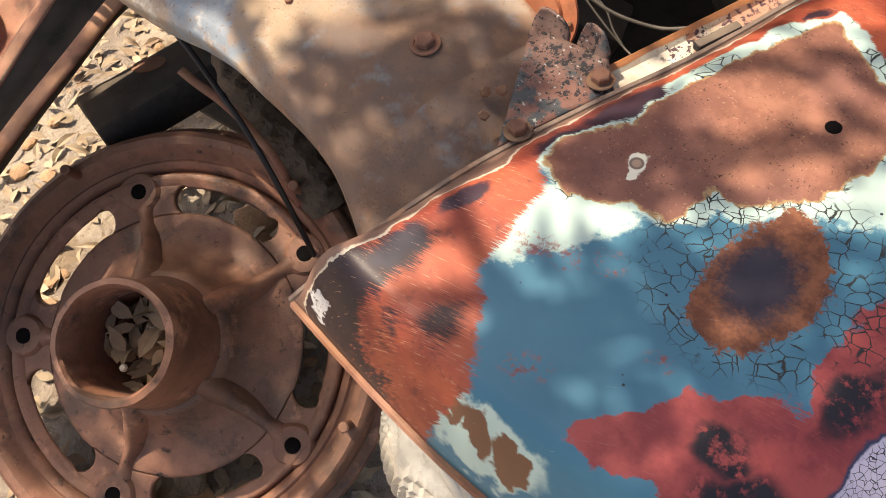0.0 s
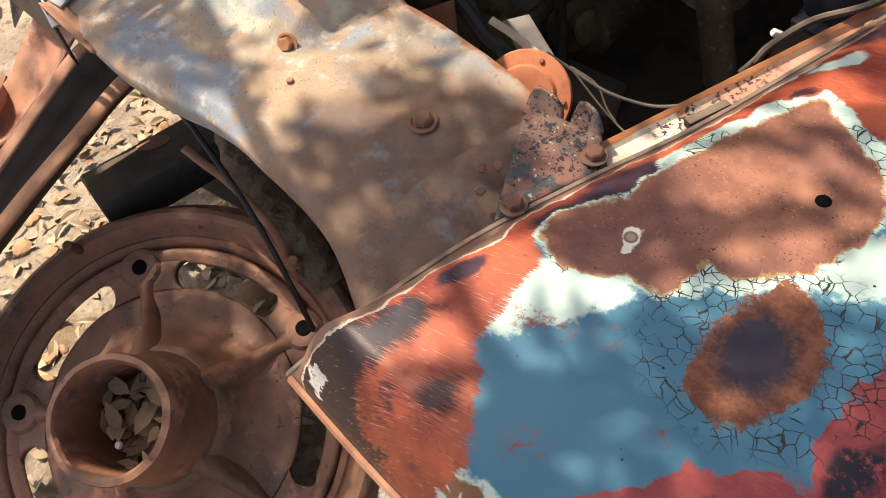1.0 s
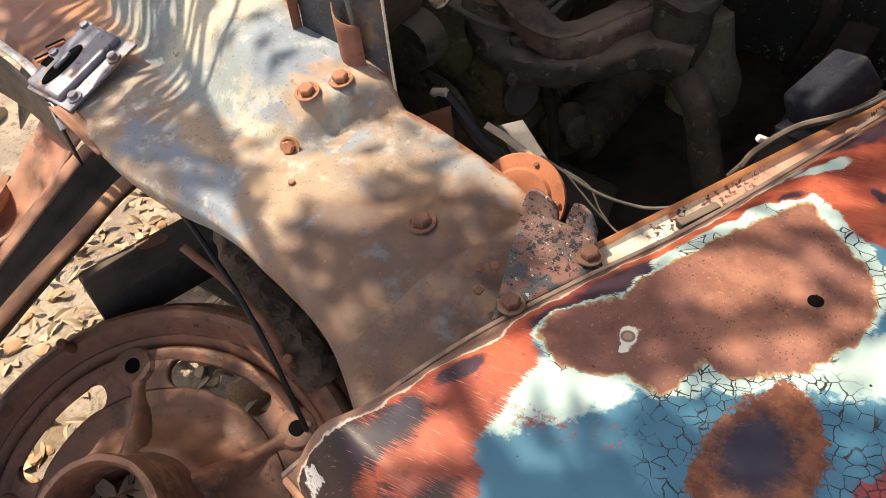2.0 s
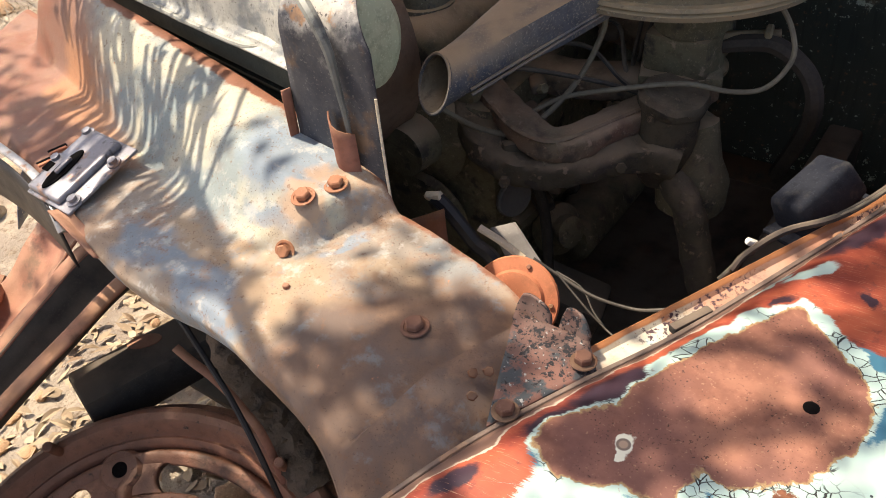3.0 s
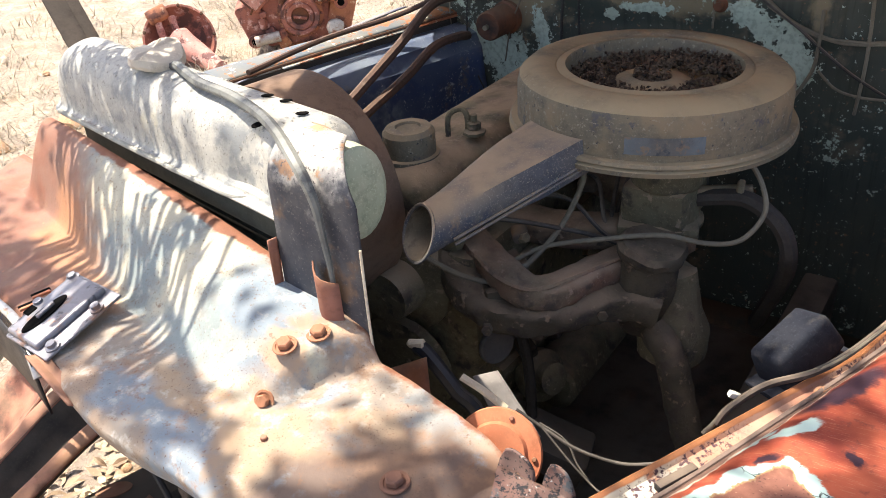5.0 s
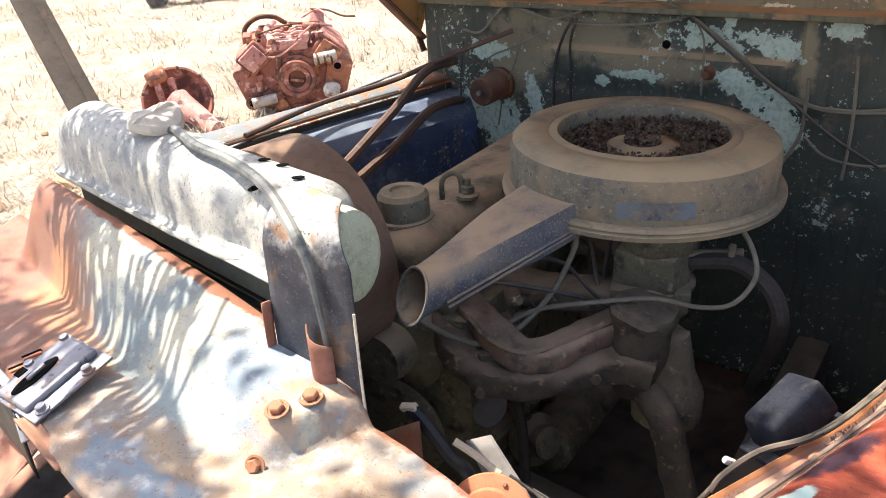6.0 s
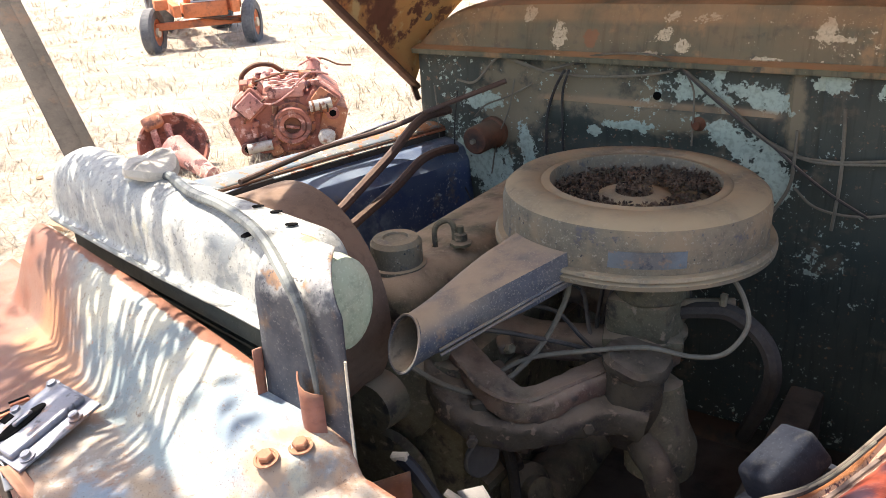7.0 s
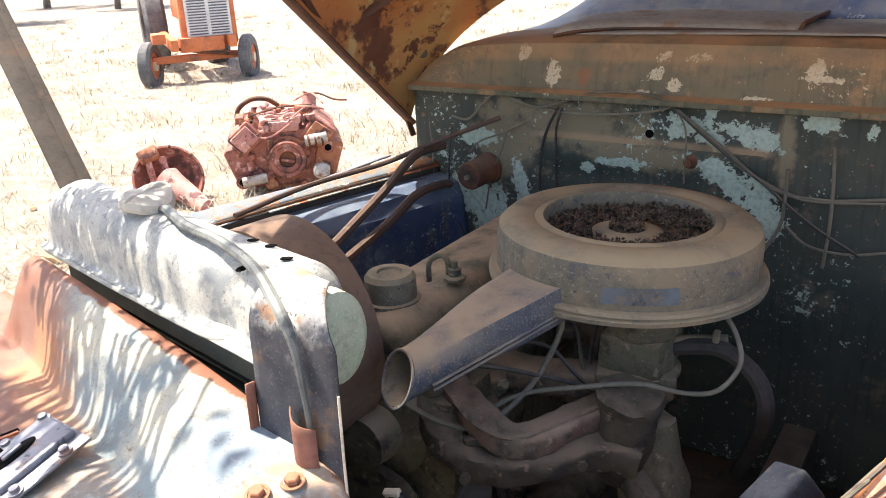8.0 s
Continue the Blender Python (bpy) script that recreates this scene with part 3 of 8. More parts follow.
def rail_paint():
    """Gutter of the near rail: orange rusty lip, chalky white channel with dark flakes, grey-brown seam."""
    m, tree, bsdf = material("patina_rail_gutter")
    n = Nodes(tree)
    v = n.math("ADD", n.axis(n.uv, "Y"), n.math("MULTIPLY", n.math("SUBTRACT", n.noise(40, 5), 0.5), 0.10))
    white = n.mix(n.step(n.noise(22, 6, 0.65), 0.4, 0.62), (0.56, 0.52, 0.43), (0.45, 0.31, 0.20))
    white = n.mix(n.step(n.noise(14, 6, 0.65), 0.53, 0.62), white, (0.38, 0.165, 0.09))
    white = n.mix(n.step(n.noise(26, 5, 0.6, n.place((4, 1, 0))), 0.62, 0.67), white, (0.42, 0.58, 0.60))
    rear = n.step(n.math("ADD", n.axis(n.co, "Y"), n.math("MULTIPLY", n.math("SUBTRACT", n.noise(18, 5), 0.5), 0.16)), 0.62, 0.66)
    white = n.mix(n.math("MULTIPLY", rear, 0.8), white, (0.40, 0.20, 0.135))
    flakes = n.math("MULTIPLY", n.step(n.noise(150, 5, 0.7), 0.52, 0.56), n.step(n.noise(9, 3, 0.5, n.place((2, 7, 1))), 0.46, 0.54))
    white = n.mix(flakes, white, (0.07, 0.035, 0.045))
    white = n.mix(n.math("MULTIPLY", n.step(n.noise(130, 5, 0.7, n.place((6, 1, 1))), 0.62, 0.66), 0.8), white, (0.30, 0.13, 0.07))
    col = n.mix(n.step(v, 0.50, 0.56), n.mix(n.noise(50, 5), (0.50, 0.21, 0.08), (0.28, 0.11, 0.05)), white)
    col = n.mix(n.step(v, 0.79, 0.83), col, n.mix(n.noise(60, 5), (0.17, 0.125, 0.10), (0.12, 0.07, 0.055)))
    n.put(bsdf.inputs["Base Color"], col)
    bsdf.inputs["Roughness"].default_value = 0.6
    n.put(bsdf.inputs["Normal"], n.bump(n.math("ADD", n.math("MULTIPLY", n.noise(160, 5), 0.4), flakes), 0.5, 0.0015))
    return m


def peeling(name, base, second, chips, chip_scale, lo, hi, dust=None, amount=0.5, rough=0.75, extra=(), bald=(), dirt=(), rusty=(), much=0.16, drips=0.0):
    """Paint flaking off in hard-edged chips that gather in places; bald, dirt and rusty list places on an upright panel by x and z."""
    m, tree, bsdf = material(name)
    n = Nodes(tree)
    col = n.mix(n.step(n.noise(6, 5), 0.35, 0.65), base, second)
    for colour, scale, a, b in extra:
        col = n.mix(n.step(n.noise(scale, 7, 0.62, n.place((1.3, 2.2, 0))), a, b), col, colour)
    gather = n.math("MULTIPLY", n.step(n.noise(4.2, 3, 0.5, n.place((5, 1, 2))), 0.38, 0.7), much)
    swap = n.t.nodes.new("ShaderNodeCombineXYZ")
    n.put(swap.inputs[0], n.axis(n.co, "X")), n.put(swap.inputs[1], n.axis(n.co, "Z"))
    flat = swap.outputs[0]
    if drips:
        streak = n.step(n.noise(1.0, 5, 0.6, n.place((0, 0, 0), 0, (0.012, 0.16, 1), flat)), 0.50, 0.68)
        col = n.mix(n.math("MULTIPLY", streak, drips), col, tuple(c * 0.5 for c in base))
    # brown dirt, its colour also lifted for the side that gets more light
    if dirt:
        far = n.math("ADD", n.blobs(dirt, flat), n.math("MULTIPLY", n.math("SUBTRACT", n.noise(22, 6, 0.65), 0.5), 2.2))
        col = n.mix(n.math("MULTIPLY", n.step(far, 1.15, 0.55), 0.75), col, (0.24, 0.195, 0.12))
    if bald:
        far = n.math("ADD", n.blobs(bald, flat), n.math("MULTIPLY", n.math("SUBTRACT", n.noise(38, 7, 0.66), 0.5), 2.6))
        gather = n.math("ADD", gather, n.math("MULTIPLY", n.step(far, 1.7, 0.5), 0.27))
    mask = n.step(n.math("ADD", n.noise(chip_scale, 8, 0.68), gather), lo, hi)
    mask = n.step(n.math("ADD", n.noise(chip_scale, 8, 0.68), gather), lo, hi)
    fine = n.step(n.math("ADD", n.noise(chip_scale * 2.4, 6, 0.66, n.place((9, 2, 4))), n.math("MULTIPLY", gather, 0.75)), lo, hi)
    mask = n.math("MAXIMUM", mask, fine)
    tone = n.mix(n.step(n.noise(chip_scale * 2.2, 5), 0.42, 0.66), chips, tuple(c * 0.72 for c in chips))
    col = n.mix(mask, col, tone)
    if rusty:
        far = n.math("ADD", n.blobs(rusty, flat), n.math("MULTIPLY", n.math("SUBTRACT", n.noise(70, 5, 0.6), 0.5), 1.6))
        col = n.mix(n.step(far, 1.05, 0.85), col, (0.22, 0.10, 0.05))
    if dust:
        d = n.math("MULTIPLY", n.step(n.up(), -0.1, 0.8), n.step(n.noise(9, 5), 0.2, 0.6))
        col = n.mix(n.math("MULTIPLY", d, amount), col, dust)
    n.put(bsdf.inputs["Base Color"], col)
    bsdf.inputs["Roughness"].default_value = rough
    n.put(bsdf.inputs["Normal"], n.bump(n.math("SUBTRACT", n.math("MULTIPLY", n.noise(90, 5), 0.4), mask), 0.45, 0.002))
    return m


fender_mat, panel_mat, gutter_mat = fender_paint(), panel_paint(), rail_paint()
firewall_mat = peeling("peeling_firewall", (0.030, 0.042, 0.036), (0.050, 0.060, 0.047), (0.40, 0.49, 0.41), 42, 0.672, 0.684, extra=[((0.10, 0.09, 0.062), 14, 0.56, 0.68), ((0.17, 0.11, 0.065), 60, 0.62, 0.67)], dust=(0.34, 0.24, 0.14), amount=0.95, drips=0.5, much=0.13,
                       bald=[(-0.529, 1.125, 0.040, 0.024, 0), (-0.476, 1.103, 0.030, 0.016, 0), (-0.394, 1.111, 0.052, 0.022, -14), (-0.484, 1.148, 0.012, 0.026, 0), (-0.437, 1.023, 0.060, 0.022, -25), (-0.379, 0.985, 0.032, 0.045, 20), (-0.275, 1.148, 0.026, 0.014, 0), (-0.467, 1.047, 0.036, 0.012, 0), (-0.185, 1.138, 0.010, 0.016, 0), (-0.915, 0.947, 0.016, 0.045, 20), (-0.748, 1.014, 0.018, 0.012, 0), (-0.662, 1.035, 0.05, 0.010, 0), (-0.354, 0.940, 0.024, 0.03, 0), (-1.02, 0.90, 0.05, 0.08, 30), (-1.03, 1.06, 0.05, 0.02, 0)],
                       dirt=[(-0.78, 1.11, 0.20, 0.055, 0), (-0.95, 1.06, 0.10, 0.12, 0), (-0.62, 1.05, 0.16, 0.03, 0), (-0.33, 1.09, 0.02, 0.09, 0)])
cowl_mat = peeling("dusty_cowl", (0.112, 0.115, 0.075), (0.160, 0.145, 0.09), (0.66, 0.58, 0.40), 90, 0.715, 0.725, extra=[((0.30, 0.195, 0.10), 10, 0.54, 0.66), ((0.085, 0.09, 0.068), 26, 0.54, 0.66)], dust=(0.50, 0.29, 0.14), amount=0.9, drips=0.55, much=0.10,
                   bald=[(-0.835, 1.218, 0.016, 0.030, 0), (-0.585, 1.260, 0.016, 0.008, 20), (-0.51, 1.258, 0.030, 0.007, 5), (-0.295, 1.240, 0.014, 0.022, 10), (-0.285, 1.228, 0.026, 0.006, 0), (-0.912, 1.257, 0.014, 0.016, 0), (-0.602, 1.222, 0.020, 0.010, 30), (-0.56, 1.205, 0.014, 0.012, 60), (-0.40, 1.187, 0.03, 0.004, 0), (-0.63, 1.187, 0.03, 0.004, 0)], rusty=[(-0.760, 1.212, 0.019, 0.019, 0)])
blue_mat = peeling("blue_body", (0.03, 0.05, 0.125), (0.05, 0.08, 0.165), (0.45, 0.47, 0.44), 60, 0.70, 0.72, extra=[((0.14, 0.17, 0.20), 14, 0.52, 0.64), ((0.16, 0.11, 0.07), 30, 0.60, 0.68)], dust=(0.34, 0.30, 0.25), amount=0.6, rough=0.5)
# first extra layer paints in a sheen; paler chalk where it faces up
far_wing_mat = peeling("chalk_sheen_blue_wing", (0.028, 0.048, 0.12), (0.055, 0.085, 0.165), (0.40, 0.43, 0.44), 70, 0.70, 0.78, extra=[((0.17, 0.22, 0.28), 5, 0.50, 0.64), ((0.03, 0.055, 0.15), 8, 0.54, 0.60), ((0.13, 0.11, 0.09), 16, 0.60, 0.70)], dust=(0.19, 0.23, 0.28), amount=0.85, rough=0.5)
rail_mat = peeling("patina_rail", (0.60, 0.50, 0.36), (0.64, 0.66, 0.58), (0.42, 0.15, 0.07), 16, 0.60, 0.65, extra=[((0.05, 0.03, 0.03), 34, 0.63, 0.66), ((0.50, 0.22, 0.09), 9, 0.58, 0.66)], rough=0.65)
far_rail_mat = peeling("patina_far_rail", (0.19, 0.18, 0.145), (0.10, 0.13, 0.155), (0.32, 0.13, 0.05), 18, 0.585, 0.63, extra=[((0.10, 0.12, 0.16), 40, 0.60, 0.65), ((0.62, 0.60, 0.54), 30, 0.6, 0.64)], rough=0.6)
hood_mat = peeling("hood_inside", (0.55, 0.33, 0.12), (0.50, 0.20, 0.07), (0.17, 0.07, 0.04), 8, 0.56, 0.64, extra=[((0.62, 0.46, 0.22), 12, 0.55, 0.64)], rough=0.7)
radiator_mat = weathered("chalky_white_radiator", (0.44, 0.43, 0.385), (0.36, 0.36, 0.33), [((0.23, 0.245, 0.245), 20, 0.48, 0.64), ((0.42, 0.40, 0.30), 9, 0.57, 0.70), ((0.24, 0.25, 0.25), 45, 0.60, 0.68), ((0.16, 0.12, 0.10), 7, 0.66, 0.74), ((0.17, 0.165, 0.15), 160, 0.57, 0.68)], 0.55, bump=0.6, depth=0.002)

# ---- ground ----
def ground_height(x, y):
    h = 0.05 * noise.noise(Vector((x * 0.9, y * 0.9, 0))) + 0.02 * noise.noise(Vector((x * 4, y * 4, 3)))
    far = math.hypot(x, y)
    return h * (0.5 + smooth(2, 6, far)) - 0.01


def ground_paint():
    m, tree, bsdf = material("dry_ground")
    n = Nodes(tree)
    col = n.mix(n.step(n.noise(1.3, 5), 0.35, 0.65), (0.27, 0.22, 0.175), (0.33, 0.28, 0.225))
    col = n.mix(n.step(n.noise(5, 7, 0.7), 0.45, 0.62), col, (0.43, 0.36, 0.275))
    col = n.mix(n.step(n.noise(2.6, 7, 0.7, n.place((3, 1, 0))), 0.52, 0.64), col, (0.27, 0.20, 0.13))
    col = n.mix(n.step(n.noise(38, 6, 0.7), 0.52, 0.66), col, (0.20, 0.145, 0.10))
    n.put(bsdf.inputs["Base Color"], col)
    bsdf.inputs["Roughness"].default_value = 0.95
    n.put(bsdf.inputs["Normal"], n.bump(n.math("ADD", n.noise(60, 6, 0.7), n.noise(9, 5)), 0.8, 0.02))
    return m


def ground_line(n, near, far):
    half = [near * (far / near) ** (k / (n - 1)) for k in range(n)]
    return [-v for v in reversed(half)] + [0.0] + half


ground_mat = ground_paint()
gx = ground_line(46, 0.12, 1500)
bm = bmesh.new()
gv = [[bm.verts.new((x - 1.5, y + 1.5, ground_height(x - 1.5, y + 1.5) if abs(x) < 60 and abs(y) < 60 else 0)) for y in gx] for x in gx]
for i in range(len(gx) - 1):
    for j in range(len(gx) - 1):
        bm.faces.new((gv[i][j], gv[i + 1][j], gv[i + 1][j + 1], gv[i][j + 1]))
single("ground", bm, ground_mat, "pale sunlit stony ground with dry yellow grass", "ground", kind="structure")

# ---- the truck ----
truck = thing("pickup_truck", "derelict old pickup truck, engine bay open, paint worn to patina", "truck", (-0.6, 1.2, 0))

INNER = catmull([(-0.405, 0.180, 0.765), (-0.355, 0.245, 0.825), (-0.300, 0.345, 0.862), (-0.244, 0.458, 0.868), (-0.190, 0.560, 0.870), (-0.141, 0.674, 0.873), (-0.048, 0.905, 0.880), (0.06, 1.22, 0.89), (0.12, 1.62, 0.90)], 61)
FRONT = catmull([(-0.405, 0.180, 0.765), (-0.325, 0.160, 0.775), (-0.245, 0.142, 0.785), (-0.170, 0.130, 0.785), (-0.06, 0.124, 0.77), (0.08, 0.135, 0.73), (0.21, 0.20, 0.60)], 41)
OUTER = catmull([(0.21, 0.20, 0.60), (0.285, 0.30, 0.56), (0.33, 0.42, 0.55), (0.37, 0.60, 0.55), (0.39, 0.9, 0.55), (0.40, 1.25, 0.56), (0.40, 1.62, 0.58)], 61)
BACK = [Vector((0.12, 1.62, 0.90)).lerp(Vector((0.40, 1.62, 0.58)), k / 40) for k in range(41)]


def fender_point(u, v):
    w = u ** 1.25
    i, j = w * 60, v * 40
    def on(line, f):
        k = min(int(f), len(line) - 2)
        return line[k].lerp(line[k + 1], f - k)
    a, b, c, d = INNER[0], FRONT[-1], INNER[-1], OUTER[-1]
    p = on(INNER, i) * (1 - v) + on(OUTER, i) * v + on(FRONT, j) * (1 - w) + on(BACK, j) * w
    p -= (1 - w) * ((1 - v) * a + v * b) + w * ((1 - v) * c + v * d)
    inset = min(1, w * 1.75 / 0.14)
    crown = 0.888 + 0.03 * w - 0.30 * smooth(0.62, 1.05, v) ** 1.3
    rim = (1 - (1 - inset) ** 2) ** 0.8
    side = min(1, v / 0.10)
    target = p.z + (crown - p.z) * rim * (1 - (1 - side) ** 2)
    p.z = target if v < 0.999 else p.z
    return p


fender = part("fender", grid(110, 72, fender_point, uv=True), fender_mat, truck, "fender with chipped blue paint, red primer and brown rust", modifier=0.003)
hole_at = min((fender_point(i / 160, j / 100) for i in range(10, 120) for j in range(5, 90)), key=lambda p: (p.x + 0.054) ** 2 + (p.y - 0.509) ** 2)
part("hole", cylinder(0.0068, 0.0012, upright(hole_at - Vector((0, 0, 0.0003)), (0, 0, 1)), 20, 0.0003), void_mat, fender, "small round drilled hole")
# rolled rim along the inner edge and over the headlight
seam_mat = weathered("grey_brown_seam", (0.21, 0.155, 0.125), (0.15, 0.105, 0.085), [((0.33, 0.20, 0.13), 20, 0.58, 0.68)], 0.75)
part("rolled_edge", tube([p - Vector((0.004, 0, 0.004)) for p in INNER[:46:3]], 0.0045, 6, 60), seam_mat, fender, "bare rusty rolled edge")
part("rolled_edge", tube([p - Vector((0, 0.002, 0.004)) for p in FRONT[::4]], 0.0045, 6, 50), rust, fender, "bare rusty rolled edge")


def rail_point(u, v):
    """Inner ledge beside the engine bay, a gutter below the fender's edge."""
    a, b, c = Vector((-0.262, 0.505, 0.852)), Vector((-0.068, 0.895, 0.866)), Vector((0.10, 1.60, 0.89))
    p = a.lerp(b, 2 * u) if u < 0.5 else b.lerp(c, 2 * u - 1)
    out = Vector((0.9, -0.42, 0))
    prof = [(-0.012, -0.05), (-0.012, -0.003), (-0.009, 0.0), (-0.005, -0.003), (-0.001, -0.009), (0.028, -0.010), (0.034, -0.002)]
    k = min(int(v * 6), 5)
    f = v * 6 - k
    a, b = prof[k], prof[k + 1]
    q = p + out * (a[0] + (b[0] - a[0]) * f)
    q.z += a[1] + (b[1] - a[1]) * f
    return q


part("inner_rail", grid(80, 25, rail_point, uv=True), gutter_mat, truck, "rusty inner rail with flaking white and orange paint", modifier=0.002)


def inner_wall(u, v):
    a, b, c = Vector((-0.250, 0.500, 0.80)), Vector((-0.052, 0.888, 0.815)), Vector((0.118, 1.62, 0.84))
    p = a.lerp(b, 2 * u) if u < 0.5 else b.lerp(c, 2 * u - 1)
    p.x += 0.03 * v
    p.z -= 0.68 * v
    return p


part("inner_fender", grid(20, 10, inner_wall), chassis, truck, "dark inner wing panel", modifier=0.003)

# header panel between the fenders
P_FRONT = catmull([(-0.33, 0.222, 0.80), (-0.435, 0.292, 0.850), (-0.575, 0.330, 0.86), (-0.66, 0.345, 0.86), (-0.79, 0.345, 0.86), (-0.96, 0.378, 0.86), (-1.08, 0.410, 0.86), (-1.25, 0.45, 0.86), (-1.60, 0.50, 0.86)], 97)
P_FOOT = catmull([(-0.29, 0.35, 0), (-0.40, 0.42, 0), (-0.55, 0.460, 0), (-0.66, 0.466, 0), (-0.79, 0.480, 0), (-0.96, 0.522, 0), (-1.15, 0.574, 0), (-1.34, 0.628, 0), (-1.62, 0.690, 0)], 97)
P_BACK = catmull([(-0.25, 0.46, 0.85), (-0.348, 0.533, 0.866), (-0.485, 0.573, 0.867), (-0.62, 0.598, 0.922), (-0.80, 0.631, 0.952), (-0.985, 0.655, 0.978), (-1.19, 0.685, 0.997), (-1.398, 0.724, 1.002), (-1.66, 0.77, 0.99)], 97)


def panel_point(u, v):
    """Flat shelf from the front edge to the foot of the ridge, then an S up to the crest."""
    i = u * 96
    k = min(int(i), 95)
    a, m, b = (line[k].lerp(line[k + 1], i - k) for line in (P_FRONT, P_FOOT, P_BACK))
    w = min(1, max(0, (v - 0.06) / 0.92))
    f = w / 0.42 if w < 0.42 else (w - 0.42) / 0.58
    p = a.lerp(m, f) if w < 0.42 else m.lerp(b, f)
    base = a.z + (0.008 if u > 0.1 else 0.03) * smooth(0, 0.42, w)
    step = (-0.602 - p.x) * 0.88 + (p.y - 0.519) * 0.47
    raised = smooth(-0.006, 0.016, step) * (1 - smooth(1.425, 1.50, -p.x))
    rise = smooth(0.36, 0.98, w) * 0.80 + 0.20 * smooth(0.42, 0.70, w)
    pad = smooth(-0.90, -0.66, p.x)
    rise = rise * (1 - pad) + pad * smooth(0.38, 0.68, w)
    p.z = base + (max(b.z, base) - base) * rise * raised
    p.z -= 0.012 * smooth(0.06, 0.0, w) ** 1.5
    if v < 0.06:
        d = (0.06 - v) / 0.06
        p.z -= 0.045 * d
        p.y += 0.012 * d * d
    if v > 0.98:
        p.z -= 0.016 * (v - 0.98) / 0.02
        p.y += 0.004
    # long soft dents down the flank, as pressed and knocked
    p.z += 0.006 * raised * smooth(0.40, 0.6, w) * (1 - smooth(0.85, 1.0, w)) * noise.noise(Vector((p.x * 9, p.y * 3, 4)))
    calm = 1 - 0.8 * smooth(0.35, 0.5, w) * raised
    p.z += calm * (0.003 * noise.noise(p * 14) + 0.0016 * noise.noise(p * 33))
    return p


header = part("header_panel", grid(250, 110, panel_point, uv=True), panel_mat, truck, "stamped header panel, grey-blue paint worn to rust", modifier=0.0025)


def bolt(place, normal, parent, mt, size=1.0, washer=True, turn=0.3):
    bm = bmesh.new()
    m = upright(place, normal, turn)
    if washer:
        lathe([(0, -0.002), (0.0148 * size, -0.002), (0.0155 * size, -0.001), (0.0150 * size, 0.0002), (0.0118 * size, 0.0004), (0.0112 * size, -0.0008), (0, -0.0008)], 28, m, bm)
    lathe([(0, 0.0), (0.0092 * size, 0.0), (0.0098 * size, 0.001), (0.0098 * size, 0.0062), (0.0082 * size, 0.0078), (0, 0.0074)], 6, m, bm)
    return part("bolt", bm, mt, parent, "rusty hex bolt with washer", sharp=25)


PANEL_SAMPLES = [panel_point(i / 200, j / 100) for i in range(20, 120) for j in range(10, 98)]


def on_panel(x, y, lift=0.0):
    p = min(PANEL_SAMPLES, key=lambda q: (q.x - x) ** 2 + (q.y - y) ** 2)
    return (x, y, p.z + lift)


# browner copy of the bolt rust, shade put into its colour
bolt_brown = weathered("brown_bolt", (0.24, 0.115, 0.075), (0.16, 0.08, 0.055), [], 0.75)
bolt_orange = weathered("orange_bolt", (0.42, 0.19, 0.10), (0.30, 0.13, 0.075), [((0.5, 0.33, 0.2), 60, 0.55, 0.68)], 0.75)
bolt(on_panel(-0.428, 0.446, 0.002), (0, -0.05, 1), header, bolt_brown, 1.05)
bolt(on_panel(-0.638, 0.514, 0.003), (0.05, -0.2, 1), header, bolt_orange)
bolt(on_panel(-0.619, 0.552, 0.003), (0.05, -0.1, 1), header, bolt_orange)
bolt(on_panel(-0.634, 0.464, 0.004), (0.25, -0.85, 0.5), header, bolt_orange, 0.85)
for x, y in ((-0.591, 0.421),):
    part("rivet", cylinder(0.0042, 0.006, pose(x, y, 0.866), 8, 0.001), rust, header)

# corner bracket beside the fender, with two horns of sheet
bracket_mat = peeling("flaking_bracket", (0.20, 0.09, 0.068), (0.115, 0.08, 0.068), (0.012, 0.012, 0.016), 95, 0.63, 0.65, extra=[((0.05, 0.062, 0.07), 26, 0.53, 0.60), ((0.36, 0.38, 0.37), 170, 0.62, 0.65)], rough=0.7)


def bracket_point(u, v):
    p = Vector((-0.293, 0.375, 0.868)).lerp(Vector((-0.238, 0.486, 0.866)), u).lerp(Vector((-0.345, 0.512, 0.874)).lerp(Vector((-0.262, 0.516, 0.870)), u), v ** (1 - 0.35 * (1 - u)))
    p.z += 0.002 * noise.noise(p * 40)
    return p


def horn_tab(x0, x1, tall, lean, cut):
    """An upturned tab with rounded corners and a torn notch."""
    def fn(u, v):
        edge = 1 - 0.30 * abs(2 * u - 1) ** 9 - cut * smooth(0.7, 1.0, u)
        x = x0 + (x1 - x0) * (0.5 + (u - 0.5) * (1 - 0.12 * v))
        return Vector((x, 0.512 + 0.012 * math.sin(v * 1.5) + lean * v + 0.003 * math.sin(u * 5), 0.860 + tall * v * edge))
    return grid(12, 10, fn)


bracket = part("bracket", grid(18, 16, bracket_point), bracket_mat, truck, "flaking corner bracket with torn upturned tabs", modifier=0.002)
part("tab", horn_tab(-0.349, -0.304, 0.030, 0.0, 0.12), bracket_mat, bracket, "", modifier=0.0025)
part("tab", horn_tab(-0.297, -0.261, 0.033, 0.0, 0.25), bracket_mat, bracket, "", modifier=0.0025)
